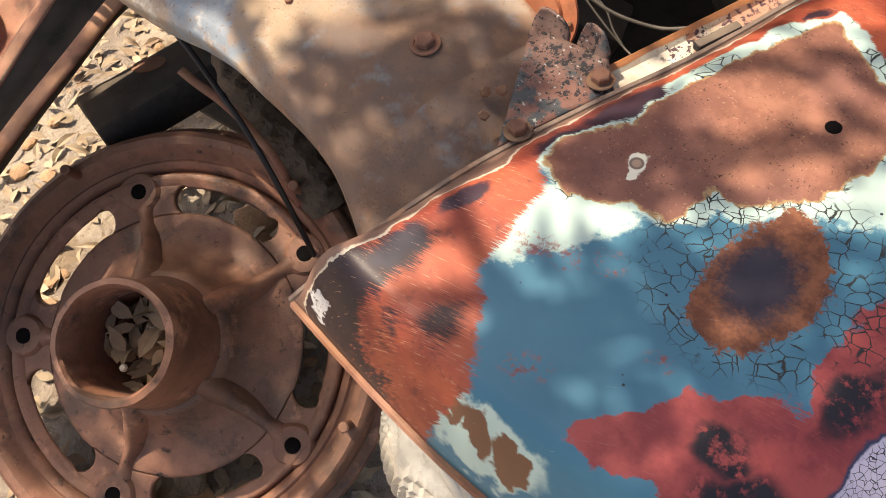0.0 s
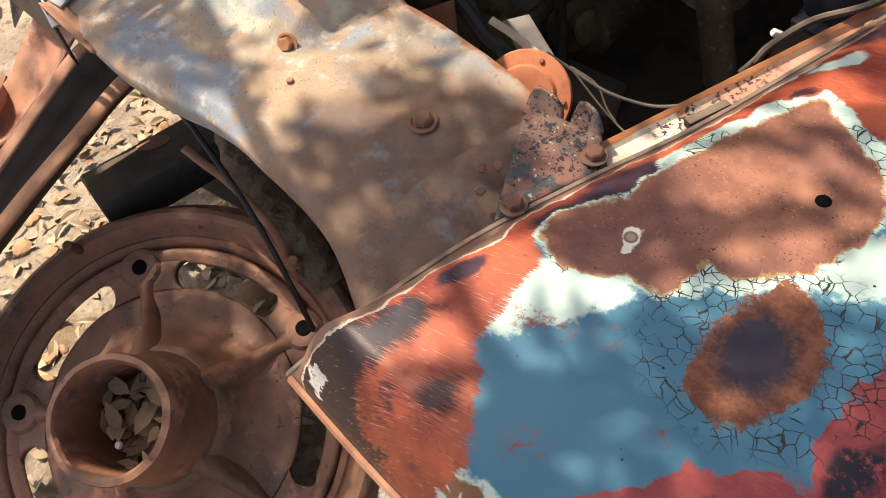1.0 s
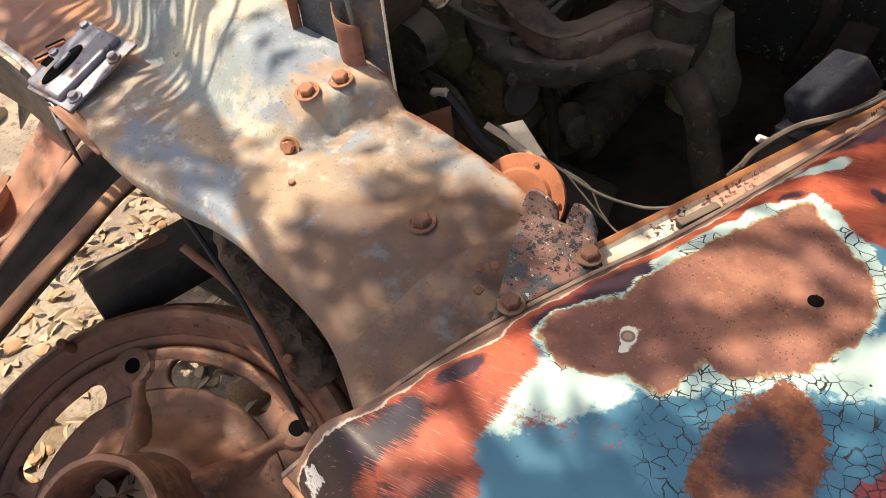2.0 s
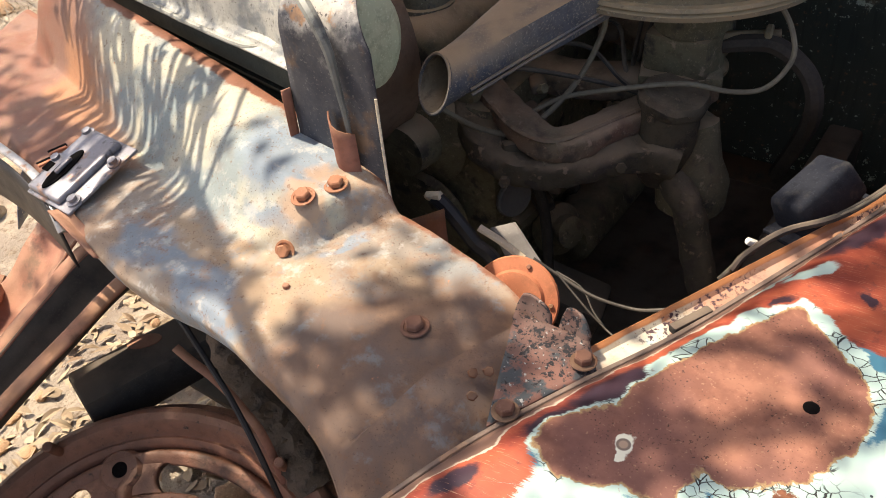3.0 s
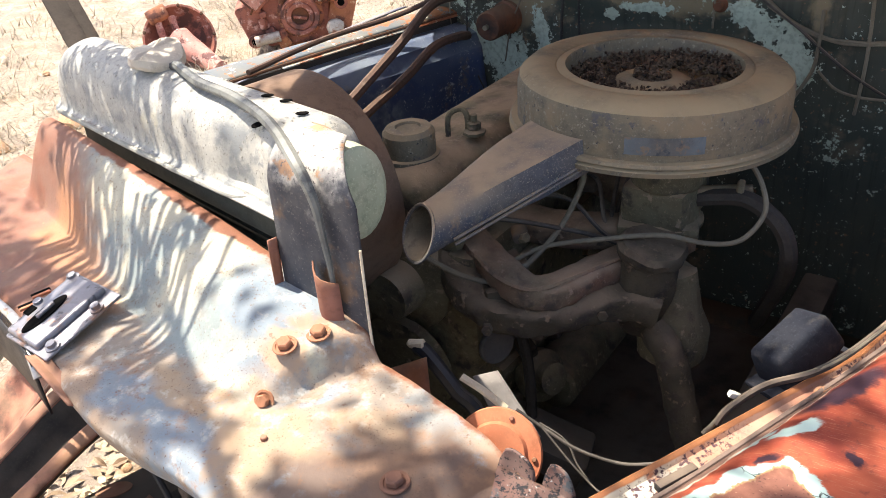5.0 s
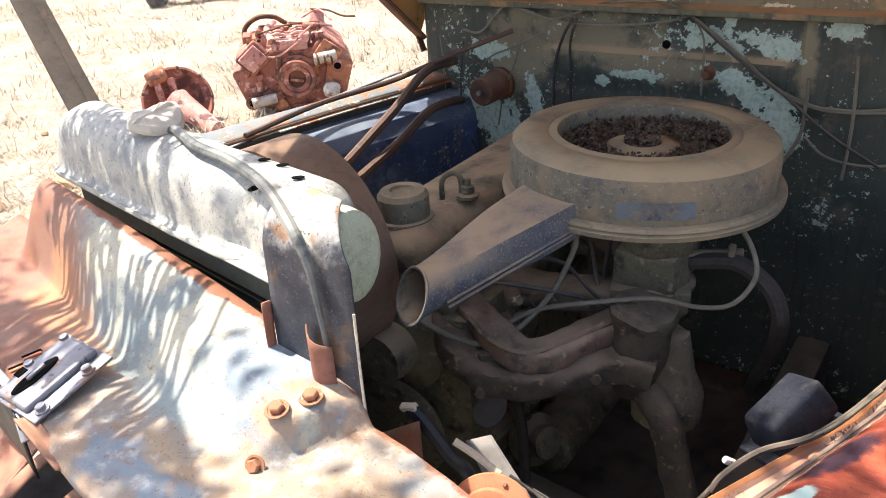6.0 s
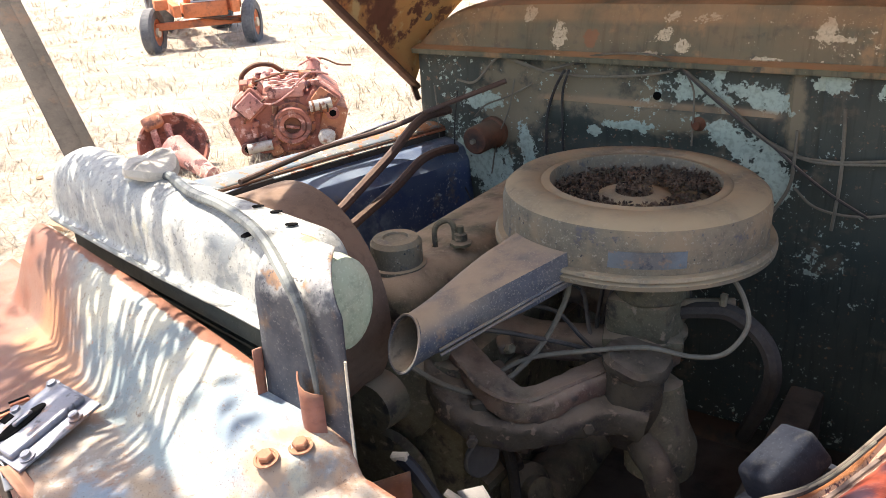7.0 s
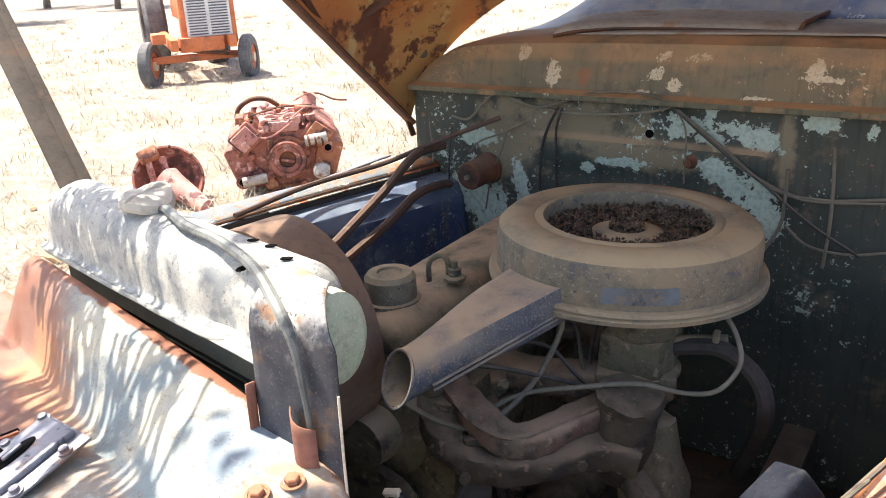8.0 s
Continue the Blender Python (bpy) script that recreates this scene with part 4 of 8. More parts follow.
for place in ((-0.285, 0.396, 0.872), (-0.253, 0.487, 0.871)):
    seat = part("bolt_seat", lathe([(0, -0.001), (0.0125, -0.001), (0.0135, 0.0), (0.0125, 0.0008), (0, 0.0006)], 24, upright(place, (0, 0, 1))), rust_dark, bracket, "dark washer")
    bolt((place[0], place[1], place[2] + 0.001), (0, 0, 1), bracket, bolt_brown, 0.95, False)
bolt((-0.093, 0.789, 0.868), (0.1, 0, 1), truck, rust, 0.95)
part("stop", box((0.010, 0.050, 0.010), pose(-0.188, 0.592, 0.868, 0, 0, -26), 0.002), wire_black, truck, "black rubber rail stop")

# firewall, cowl and cab front
FW = 1.65


def firewall_point(u, v):
    """A ledge is pressed forward along the middle; its top catches the dust, and a shallow upright swage stands beside it."""
    x = -1.215 + 1.75 * u
    z = 0.35 + 0.83 * v
    ends = smooth(-0.90, -0.84, x) * smooth(-0.345, -0.375, x)
    y = FW - 0.013 * smooth(1.086, 1.074, z) * smooth(0.99, 1.05, z) * ends
    y -= 0.012 * smooth(0.03, 0.018, abs(x + 0.318)) * smooth(0.98, 1.0, z)
    y += 0.02 * smooth(0.9, 0.6, z)
    return Vector((x, y, z))


firewall = part("firewall", grid(180, 120, firewall_point), firewall_mat, truck, "dark green firewall with flaking pale turquoise paint", modifier=0.004)


def cowl_point(u, v):
    x = -1.215 + 1.75 * u
    top = 0.105 * (1 - math.exp(-(x + 1.225) / 0.07)) + 0.012 * math.sin(min(1, max(0, (x + 1.2) / 1.6)) * math.pi)
    prof = [(-0.028, -0.012), (-0.03, 0.0), (0.0, 0.006), (0.004, 0.25), (0.012, 0.6), (0.03, 0.9), (0.07, 1.0), (0.20, 1.04)]
    k = min(int(v * 7), 6)
    f = v * 7 - k
    a, b = prof[k], prof[k + 1]
    h = a[1] + (b[1] - a[1]) * f
    return Vector((x, FW - 0.004 + a[0] + (b[0] - a[0]) * f, 1.178 + (h * top if h > 0.006 else h)))


part("cowl", grid(70, 43, cowl_point), cowl_mat, truck, "dusty olive cowl with chipped cream paint and a lipped edge", modifier=0.003)
vent_mat = weathered("dusty_vent", (0.46, 0.41, 0.34), (0.37, 0.33, 0.27), [((0.30, 0.20, 0.12), 9, 0.55, 0.68)], 0.7)


def vent_point(u, v):
    """A long flap, u along and v from front to back; its outer end is cut aslant and curls up a little."""
    x = -0.86 + (0.50 + 0.025 * v) * u
    y = FW + 0.055 + 0.075 * smooth(0.0, 0.25, u) + 0.26 * v * (0.62 + 0.38 * u)
    z = 1.313 + 0.004 * math.sin(math.pi * u) - 0.012 * smooth(0.12, 0.0, v) - 0.006 * smooth(0.06, 0.0, u) + 0.010 * v
    return Vector((x, y, z))


part("cowl_vent", grid(50, 16, vent_point), vent_mat, truck, "closed dusty grey cowl vent flap", modifier=0.004)
# dark tube added to draw the dark gap round the flap
part("vent_seal", tube([vent_point(k / 12, 0) + Vector((0, -0.002, -0.004)) for k in range(13)] + [vent_point(1, 0.1 + 0.15 * k) + Vector((0.004, 0, -0.001)) for k in range(7)], 0.0045, 6, 70), rust_dark, truck, "dark line for the gap round the vent flap")
part("scuttle", grid(50, 10, lambda u, v: Vector((-1.02 + 1.55 * u, FW + 0.08 + 0.30 * v, 1.2895 + 0.012 * math.sin(u * 3) - 0.10 * smooth(0.1, 0.0, u) + 0.008 * v))), vent_mat, truck, "dusty scuttle top", modifier=0.003)
part("dashboard", grid(40, 12, lambda u, v: Vector((-1.13 + 1.78 * u, FW + 0.30 + 0.25 * v, 1.26 + (0.045 + 0.15 * math.sin(v * 1.6)) * smooth(-0.02, 0.22, u)))), blue_mat, truck, "dark blue painted windscreen base", modifier=0.003)
part("cab", box((1.3, 0.10, 0.95), pose(-0.16, FW + 0.75, 0.83), 0.03), blue_mat, truck, "dark blue cab body behind the cowl")
part("bulkhead_end", box((0.02, 0.5, 0.75), pose(-1.205, FW + 0.27, 0.80), 0.006), firewall_mat, truck)

# far fender: rail, inner side and outer panel
def rail_line(u, v, drop=0.0):
    """The far rail from front to firewall (u), v from its outer to its inner edge."""
    outer = Vector((-1.395, 1.01, 0.990)).lerp(Vector((-1.201, 1.65, 0.993)), u)
    inner = Vector((-1.310, 1.01, 0.984)).lerp(Vector((-1.152, 1.65, 0.986)), u)
    bow = 0.010 * math.sin(math.pi * u)
    return outer.lerp(inner, v) - Vector((bow, 0, drop - 0.004 * math.sin(math.pi * v)))


part("inner_rail", grid(40, 9, rail_line), far_rail_mat, truck, "faded far rail with cream, rust and blue paint", modifier=0.003)
part("rail_seam", tube([rail_line(k / 8, 1.02, 0.004) for k in range(9)], 0.0035, 6, 40), rust_dark, truck, "dark seam along the far rail")
part("ledge", grid(30, 5, lambda u, v: rail_line(0.25 + 0.75 * u, 1.02 + 0.10 * v, 0.008 + 0.002 * v)), rail_mat, truck, "narrow orange and cream ledge below the far rail", modifier=0.003)
part("rail_wall", grid(30, 8, lambda u, v: rail_line(u, 1.0, 0.012 + 0.10 * v)), chassis, truck, "dark upright wall under the far rail", modifier=0.003)


def wing_point(u, v):
    """Inner wing: a sloping shoulder, then the upright side."""
    prof = [(-0.004, -0.026), (0.03, -0.032), (0.056, -0.046), (0.072, -0.080), (0.080, -0.30), (0.10, -0.55), (0.16, -0.80)]
    k = min(int(v * 6), 5)
    f = smooth(0, 1, v * 6 - k) if k == 2 else v * 6 - k
    a, b = prof[k], prof[k + 1]
    base = rail_line(u, 1.0)
    return Vector((base.x + a[0] + (b[0] - a[0]) * f + 0.006 * noise.noise(Vector((u * 5, v * 4, 3))), base.y, base.z + a[1] + (b[1] - a[1]) * f))


part("inner_fender", grid(40, 43, wing_point), far_wing_mat, truck, "chalky blue inner wing panel with painted sheen", modifier=0.003)
part("fender", grid(40, 14, lambda u, v: Vector((-1.355 - 0.30 * v + 0.05 * u, 0.55 + 1.1 * u, 0.985 - 0.28 * v ** 1.6 - 0.25 * (1 - u) ** 3))), blue_mat, truck, "faded blue fender", modifier=0.003)


# hood, raised on its rear hinges
def hood_point(u, v):
    """v runs across over the crown, u from the hinge forward."""
    a = math.pi * v
    ca, sa = math.cos(a), math.sin(a)
    wide = 0.685 - 0.04 * u
    x = -0.585 - wide * ca
    rise = (0.53 - 0.10 * u) * sa
    # unseen front end cut askew so its shadow covers the snorkel, not the rail
    fwd, up_ = (1.30 - 0.31 * smooth(0.30, 0.52, v)) * u - 0.02, rise
    ang = radians(39)
    return Vector((x, FW + 0.02 - fwd * math.cos(ang) + up_ * math.sin(ang) * 0.6, 1.075 + fwd * math.sin(ang) + up_ * math.cos(ang)))


hood = part("hood", grid(30, 60, hood_point), hood_mat, truck, "raised hood, ochre and rusty inside", modifier=0.004)
hinge_rust = weathered("hinge_rust", (0.20, 0.10, 0.055), (0.12, 0.06, 0.04), [((0.4, 0.24, 0.1), 20, 0.58, 0.7)], 0.8)
part("hinge_arm", tube([(-1.304, 1.711, 1.304), (-1.286, 1.718, 1.252), (-1.265, 1.724, 1.195), (-1.247, 1.726, 1.137)], 0.024, 8, 20, flat=0.25), hinge_rust, hood, "rusty hood hinge arm")
part("hinge_arm", tube([(-1.354, 1.643, 1.199), (-1.315, 1.665, 1.154), (-1.282, 1.681, 1.107), (-1.253, 1.684, 1.034)], 0.024, 8, 20, flat=0.25), hinge_rust, hood, "rusty hood hinge arm")
part("hinge_plate", grid(8, 8, lambda u, v: Vector((-1.394, 1.673, 1.269)).lerp(Vector((-1.285, 1.764, 1.310)), u).lerp(Vector((-1.369, 1.678, 1.176)).lerp(Vector((-1.276, 1.741, 1.133)), u), v)), hood_mat, hood, "ochre hinge plate", modifier=0.004)
for q in ((-1.277, 1.692, 1.286), (-1.325, 1.637, 1.183), (-1.233, 1.717, 1.240), (-1.300, 1.679, 1.339)):
    part("hinge_bolt", cylinder(0.013, 0.018, upright(q, (0.5, -0.8, 0.2)), 10, 0.002), wire_grey, hood, "bare hinge bolt")
part("hood_rim", tube([hood_point(k / 10, 0.0) + Vector((0.012, 0, 0.006)) for k in range(11)], 0.014, 8, 30, flat=0.6), hinge_rust, hood, "dark rusty hood rim")
part("stiffener", tube([(-1.228, 1.250, 1.472), (-1.282, 1.440, 1.300), (-1.243, 1.500, 1.350), (-1.092, 1.520, 1.432)], 0.016, 6, 24, flat=0.5), hinge_rust, hood, "pressed stiffening rib")

# chassis and closing panels
for x in (-0.25, -1.05):
    part("frame_rail", box((0.07, 2.09, 0.13), pose(x, 1.81, 0.42), 0.01), chassis, truck, "dark chassis rail")
part("cross_member", box((0.75, 0.10, 0.10), pose(-0.65, 0.62, 0.40), 0.01), chassis, truck)
# unseen roof slab added to keep the sun off cowl and vent
part("roof", box((1.75, 1.5, 0.06), pose(-0.60, FW + 0.90, 1.80), 0.02), blue_mat, truck, "unseen dark blue cab roof added to shade the cowl")
for x in (-1.34, 0.15):
    part("pillar", box((0.035, 0.05, 0.62), pose(x, FW + 0.42, 1.56, -12, 0, 0), 0.01), blue_mat, truck)
for x in (-1.29, 0.22):
    part("cab_side", box((0.05, 1.5, 0.70), pose(x, FW + 0.90, 0.82), 0.02), blue_mat, truck, "dark blue cab side")
    part("rear_pillar", box((0.05, 0.12, 0.62), pose(x, FW + 1.58, 1.50), 0.02), blue_mat, truck)
part("cab_back", box((1.62, 0.05, 1.35), pose(-0.60, FW + 1.65, 1.12), 0.02), blue_mat, truck, "dark blue cab back")
# unseen sheet added to hide sunlit ground and keep the bay dark
part("splash_shield", box((1.35, 1.15, 0.012), pose(-0.55, 1.10, 0.27), 0.003), chassis, truck, "dark sheet added to close the bay floor")
part("floor_pan", box((1.5, 0.02, 1.0), pose(-0.45, FW + 0.06, 0.55), 0.004), chassis, truck)

# ---- radiator ----
RAD = pose(-1.042, 0.743, -0.030, 0, 0, -10.2)
radiator = thing("radiator", "chalky white radiator with a bent cap, loose in its frame", "radiator", (-0.935, 0.69, 0.4))
lip_mat = weathered("dull_lip", (0.36, 0.36, 0.32), (0.24, 0.25, 0.22), [], 0.6)
core_mat = weathered("dark_core", (0.03, 0.04, 0.035), (0.05, 0.06, 0.05), [], 0.8)
tank_green = weathered("pale_green_tank", (0.33, 0.42, 0.30), (0.42, 0.46, 0.34), [], 0.6)


TANK = [(-0.069, -0.050), (-0.061, -0.047), (-0.055, -0.042), (-0.052, -0.026), (-0.049, 0.0), (-0.039, 0.030), (-0.019, 0.052), (0.01, 0.061), (0.035, 0.059), (0.055, 0.044), (0.064, 0.015), (0.066, -0.025), (0.069, -0.044), (0.077, -0.049)]
TANK_LINE = catmull([(y, 0, z) for y, z in TANK], 60)


def tank_point(u, v):
    """A pressed tank: flared lip, upright face rolling over into a flat top, with rounded ends."""
    x = -0.405 + 0.785 * u
    end = max(0.0, (-0.335 - x) / 0.07, (x - 0.325) / 0.055)
    round_ = math.sqrt(max(0.0, 1 - min(1.0, end) ** 2.3))
    q = TANK_LINE[round(v * 59)]
    y, z = q.x * (0.50 + 0.50 * round_), -0.050 + (q.z + 0.050) * (0.42 + 0.58 * round_)
    top = smooth(0.0, 0.05, q.z)
    z += top * smooth(0.30, 0.10, x) * (0.004 * noise.noise(Vector((x * 6, y * 8, 1))))
    if q.x < -0.02 and q.z > -0.037:
        y += 0.010 * math.exp(-((x - 0.24) / 0.05) ** 2) + 0.0015 * noise.noise(Vector((x * 8, z * 10, 7)))
    return RAD @ Vector((x, y, 1.092 + z))


bm = grid(110, 60, tank_point)
for e in (0.0, 1.0):
    outer = [bm.verts.new(tank_point(e, k / 59)) for k in range(60)]
    bm.faces.new(outer)
part("top_tank", bm, radiator_mat, radiator, "chalky white top tank with a flared lip", sharp=50, modifier=0.003)
part("tank_lip", rough_up(tube([RAD @ Vector(q) for q in ((-0.35, -0.066, 1.043), (-0.1, -0.068, 1.042), (0.1, -0.068, 1.042), (0.20, -0.067, 1.043), (0.235, -0.060, 1.044), (0.262, -0.040, 1.045))], 0.0042, 8, 60), 0.0006, 30), lip_mat, radiator, "dull crimped lip")
part("tank_neck", box((0.66, 0.080, 0.065), RAD @ pose(-0.01, 0.0, 1.009), 0.008), core_mat, radiator, "dark lower tank edge")
part("tank_side", lathe([(0, 0), (0.035, 0.0), (0.046, -0.008), (0.047, -0.03)], 28, RAD @ pose(0.424, 0.0, 1.078, 0, 90, 0) @ Matrix.Diagonal((1.35, 0.98, 1, 1))), tank_green, radiator, "pale green end of the tank")
part("side_plate", box((0.05, 0.085, 0.50), RAD @ pose(0.325, 0.0, 0.775), 0.008), tank_green, radiator, "pale green side plate of the core")
part("core", box((0.64, 0.035, 0.56), RAD @ pose(0, 0.008, 0.70), 0.003), core_mat, radiator)
for k in range(28):
    part("fin", box((0.64, 0.052, 0.0035), RAD @ pose(0, 0.004, 0.972 - 0.019 * k), 0), core_mat, radiator)
part("bottom_tank", box((0.62, 0.10, 0.08), RAD @ pose(0, 0.0, 0.41), 0.03, seg=4), core_mat, radiator)
cap_mat = weathered("chalky_cap", (0.58, 0.54, 0.46), (0.46, 0.43, 0.37), [((0.24, 0.20, 0.15), 30, 0.60, 0.70)], 0.8, bump=0.5, depth=0.002)
bm = bmesh.new()
CAP = RAD @ pose(-0.078, 0.014, 1.148, 6, 5, 20)
lathe([(0, -0.01), (0.026, -0.01), (0.026, 0.012), (0, 0.012)], 24, CAP, bm)
cap = part("neck", bm, cap_mat, radiator, "filler neck")
bm = lathe([(0, 0.010), (0.040, 0.010), (0.043, 0.016), (0.041, 0.026), (0.030, 0.032), (0, 0.033)], 40, CAP)
for v in bm.verts:
    loc = CAP.inverted() @ v.co
    k = 1 + 0.16 * math.cos(2 * math.atan2(loc.y, loc.x)) * (math.hypot(loc.x, loc.y) > 0.03)
    v.co = CAP @ Vector((loc.x * k, loc.y * (2 - k), loc.z - 0.006 * (k - 1) * 6))
part("cap", rough_up(bm, 0.003, 35), cap_mat, cap, "weathered grey eared cap")
part("overflow_hose", tube([(-1.105, 0.772, 1.118), (-1.06, 0.762, 1.130), (-1.033, 0.751, 1.131), (-0.957, 0.719, 1.131), (-0.865, 0.696, 1.132), (-0.771, 0.659, 1.133), (-0.705, 0.624, 1.131), (-0.660, 0.599, 1.119), (-0.636, 0.589, 1.100), (-0.625, 0.588, 1.070), (-0.622, 0.588, 1.036), (-0.618, 0.588, 0.991), (-0.617, 0.588, 0.944), (-0.613, 0.588, 0.887)], lambda u: 0.0078 - 0.0046 * smooth(0.50, 0.95, u), 8, 80), weathered("grey_hose", (0.24, 0.25, 0.23), (0.12, 0.13, 0.125), [((0.06, 0.065, 0.07), 16, 0.5, 0.62)], 0.5), radiator, "grey flattened overflow hose")


def bracket_sheet(u, v):
    """Upright sheet (u from 0.3 to 1) that rolls back over the tank (u below 0.3)."""
    run = max(0.0, 0.3 - u) / 0.3 * (0.115 - 0.02 * v)
    a = min(1.0, run / 0.082) * math.pi / 2
    x = -0.712 + 0.137 * v - 0.004 * smooth(0.3, 0.8, u) * (1 - v) - 0.60 * run * v
    y = 0.598 + 0.052 * (1 - math.cos(a)) + max(0.0, run - 0.082) + 0.003 * math.sin(u * 9)
    z = 1.076 + 0.052 * math.sin(a) - 0.64 * max(0.0, (u - 0.3) / 0.7) + 0.002 * noise.noise(Vector((u * 8, v * 3, 2)))
    return Vector((x, y, z))


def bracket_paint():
    """Dark blue-grey enamel below; where the sheet rolls over, sunlight is painted in as pale speckled metal and rust.
    """
    m, tree, bsdf = material("bracket_lit_top")
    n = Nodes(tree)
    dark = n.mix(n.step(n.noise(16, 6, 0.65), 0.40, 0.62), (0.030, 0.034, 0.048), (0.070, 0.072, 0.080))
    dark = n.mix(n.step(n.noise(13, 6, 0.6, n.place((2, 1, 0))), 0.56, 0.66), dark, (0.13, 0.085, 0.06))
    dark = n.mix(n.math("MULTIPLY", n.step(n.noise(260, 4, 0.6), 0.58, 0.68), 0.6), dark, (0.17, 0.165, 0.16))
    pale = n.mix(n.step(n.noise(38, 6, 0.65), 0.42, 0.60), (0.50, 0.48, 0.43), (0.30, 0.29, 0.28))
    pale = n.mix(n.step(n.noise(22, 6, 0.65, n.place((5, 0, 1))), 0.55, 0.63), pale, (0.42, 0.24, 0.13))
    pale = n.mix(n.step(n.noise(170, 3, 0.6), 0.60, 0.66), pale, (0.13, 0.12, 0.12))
    # sunlit top put into the colour: pale above the bend, by height
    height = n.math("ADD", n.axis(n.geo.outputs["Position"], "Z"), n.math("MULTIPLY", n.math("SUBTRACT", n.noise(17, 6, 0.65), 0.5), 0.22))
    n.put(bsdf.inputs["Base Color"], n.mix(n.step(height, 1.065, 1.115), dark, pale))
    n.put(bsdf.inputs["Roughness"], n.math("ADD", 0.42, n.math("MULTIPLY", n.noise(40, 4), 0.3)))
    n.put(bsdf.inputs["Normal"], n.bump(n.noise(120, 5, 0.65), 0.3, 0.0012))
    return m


side = part("side_bracket", grid(70, 14, bracket_sheet), bracket_paint(), radiator, "worn blue-grey sheet bracket, painted sunlit pale over the tank", modifier=0.003)
part("scraped_edge", tube([bracket_sheet(0.36 + 0.07 * k, 1) + Vector((0.001, -0.001, 0)) for k in range(9)], 0.0018, 6, 30), cream_metal, side, "bright scraped edge")
part("flange", grid(16, 4, lambda u, v: bracket_sheet(0.38 + 0.22 * u, 0) + Vector((-0.004 * v - 0.002, -0.012 * v, 0.004 * math.sin(u * 14)))), rust, side, "torn rusty flange", modifier=0.002)
part("flange", grid(10, 6, lambda u, v: Vector((-0.650 + 0.042 * v, 0.590 - 0.016 * math.sin(v * 3), 0.990 - 0.02 * v - 0.13 * u))), rust, side, "torn rusty flange", modifier=0.002)
for x, y, z in ((-0.834, 0.732, 1.1245), (-0.793, 0.726, 1.1250), (-0.738, 0.699, 1.1255), (-0.790, 0.668, 1.1130)):
    hole = upright((x, y, z), (0.1, -0.45, 0.9) if y < 0.67 else (0.0, -0.05, 1), 0.5) @ Matrix.Diagonal((1.25, 0.62, 1, 1))
    part("bolt_hole", lathe([(0, 0), (0.0072, 0), (0.0072, 0.0012), (0, 0.0012)], 16, hole), void_mat, radiator, "dark oval bolt hole")
part("fan_shroud", lathe([(0.182, 0), (0.192, 0.0), (0.192, 0.10), (0.182, 0.10), (0.182, 0)], 48, pose(-0.945, 0.815, 0.900, -90, 0, -10)), weathered("brown_shroud", (0.19, 0.12, 0.08), (0.13, 0.085, 0.06), [], 0.8), radiator, "rusty round fan shroud")
part("shroud_face", lathe([(0.155, 0.0), (0.189, 0.0), (0.189, 0.004), (0.155, 0.004), (0.155, 0)], 48, pose(-0.945, 0.817, 0.900, -90, 0, -10)), rust_dark, radiator)

# ---- engine ----
engine = thing("engine", "dusty inline engine under a thick coat of brown dirt", "engine", (-0.75, 1.2, 0.3))
part("block", box((0.26, 0.62, 0.42), pose(-0.78, 1.24, 0.60), 0.02), engine_grime, engine, "grimy engine block")
part("cylinder_head", box((0.22, 0.62, 0.09), pose(-0.79, 1.24, 0.85), 0.015), engine_grime, engine)
part("rocker_cover", box((0.19, 0.66, 0.13), pose(-0.815, 1.245, 0.866, 0, -4, 0), 0.042, seg=5), engine_grime, engine, "dusty rounded rocker cover")
filler = part("oil_filler", lathe([(0, 0), (0.046, 0), (0.050, 0.004), (0.050, 0.010), (0.044, 0.012), (0.044, 0.048), (0.038, 0.056), (0.022, 0.057), (0.020, 0.053), (0, 0.053)], 28, pose(-0.8105, 0.997, 0.929)), air_cleaner_paint, engine, "dusty round oil filler cap")
part("stud", bm=lathe([(0, 0), (0.020, 0), (0.020, 0.005), (0.012, 0.008), (0.012, 0.02), (0.006, 0.022), (0.006, 0.034), (0, 0.035)], 8, pose(-0.748, 1.10, 0.945)), material=engine_grime, parent=engine)
part("vent_pipe", tube([(-0.79, 1.08, 0.94), (-0.79, 1.085, 0.975), (-0.775, 1.10, 0.985), (-0.762, 1.10, 0.975), (-0.762, 1.10, 0.94)], 0.005, 8), engine_grime, engine)
# manifold runners and carburettor
grime_pipe = weathered("scaled_pipe", (0.080, 0.066, 0.044), (0.055, 0.047, 0.034), [((0.045, 0.036, 0.03), 24, 0.5, 0.62), ((0.22, 0.16, 0.11), 50, 0.58, 0.68)], 0.9, dust=(0.26, 0.19, 0.13), dust_amount=0.6, bump=0.8, depth=0.004)
def casting(line, wide, tall, n=40):
    """A cast log of rounded box section along a line, level across."""
    pts = catmull(line, n)

    def fn(u, v):
        k = min(int(u * (n - 1)), n - 2)
        p = pts[k].lerp(pts[k + 1], u * (n - 1) - k)
        t = (pts[k + 1] - pts[k]).normalized()
        out = t.cross(Vector((0, 0, 1))).normalized()
        up_ = out.cross(t)
        a = 2 * math.pi * v
        ca, sa = math.cos(a), math.sin(a)
        q = (abs(ca) ** 3.5 + abs(sa) ** 3.5) ** (-1 / 3.5)
        return p + out * wide * q * ca + up_ * tall * q * sa
    return grid(n, 29, fn)


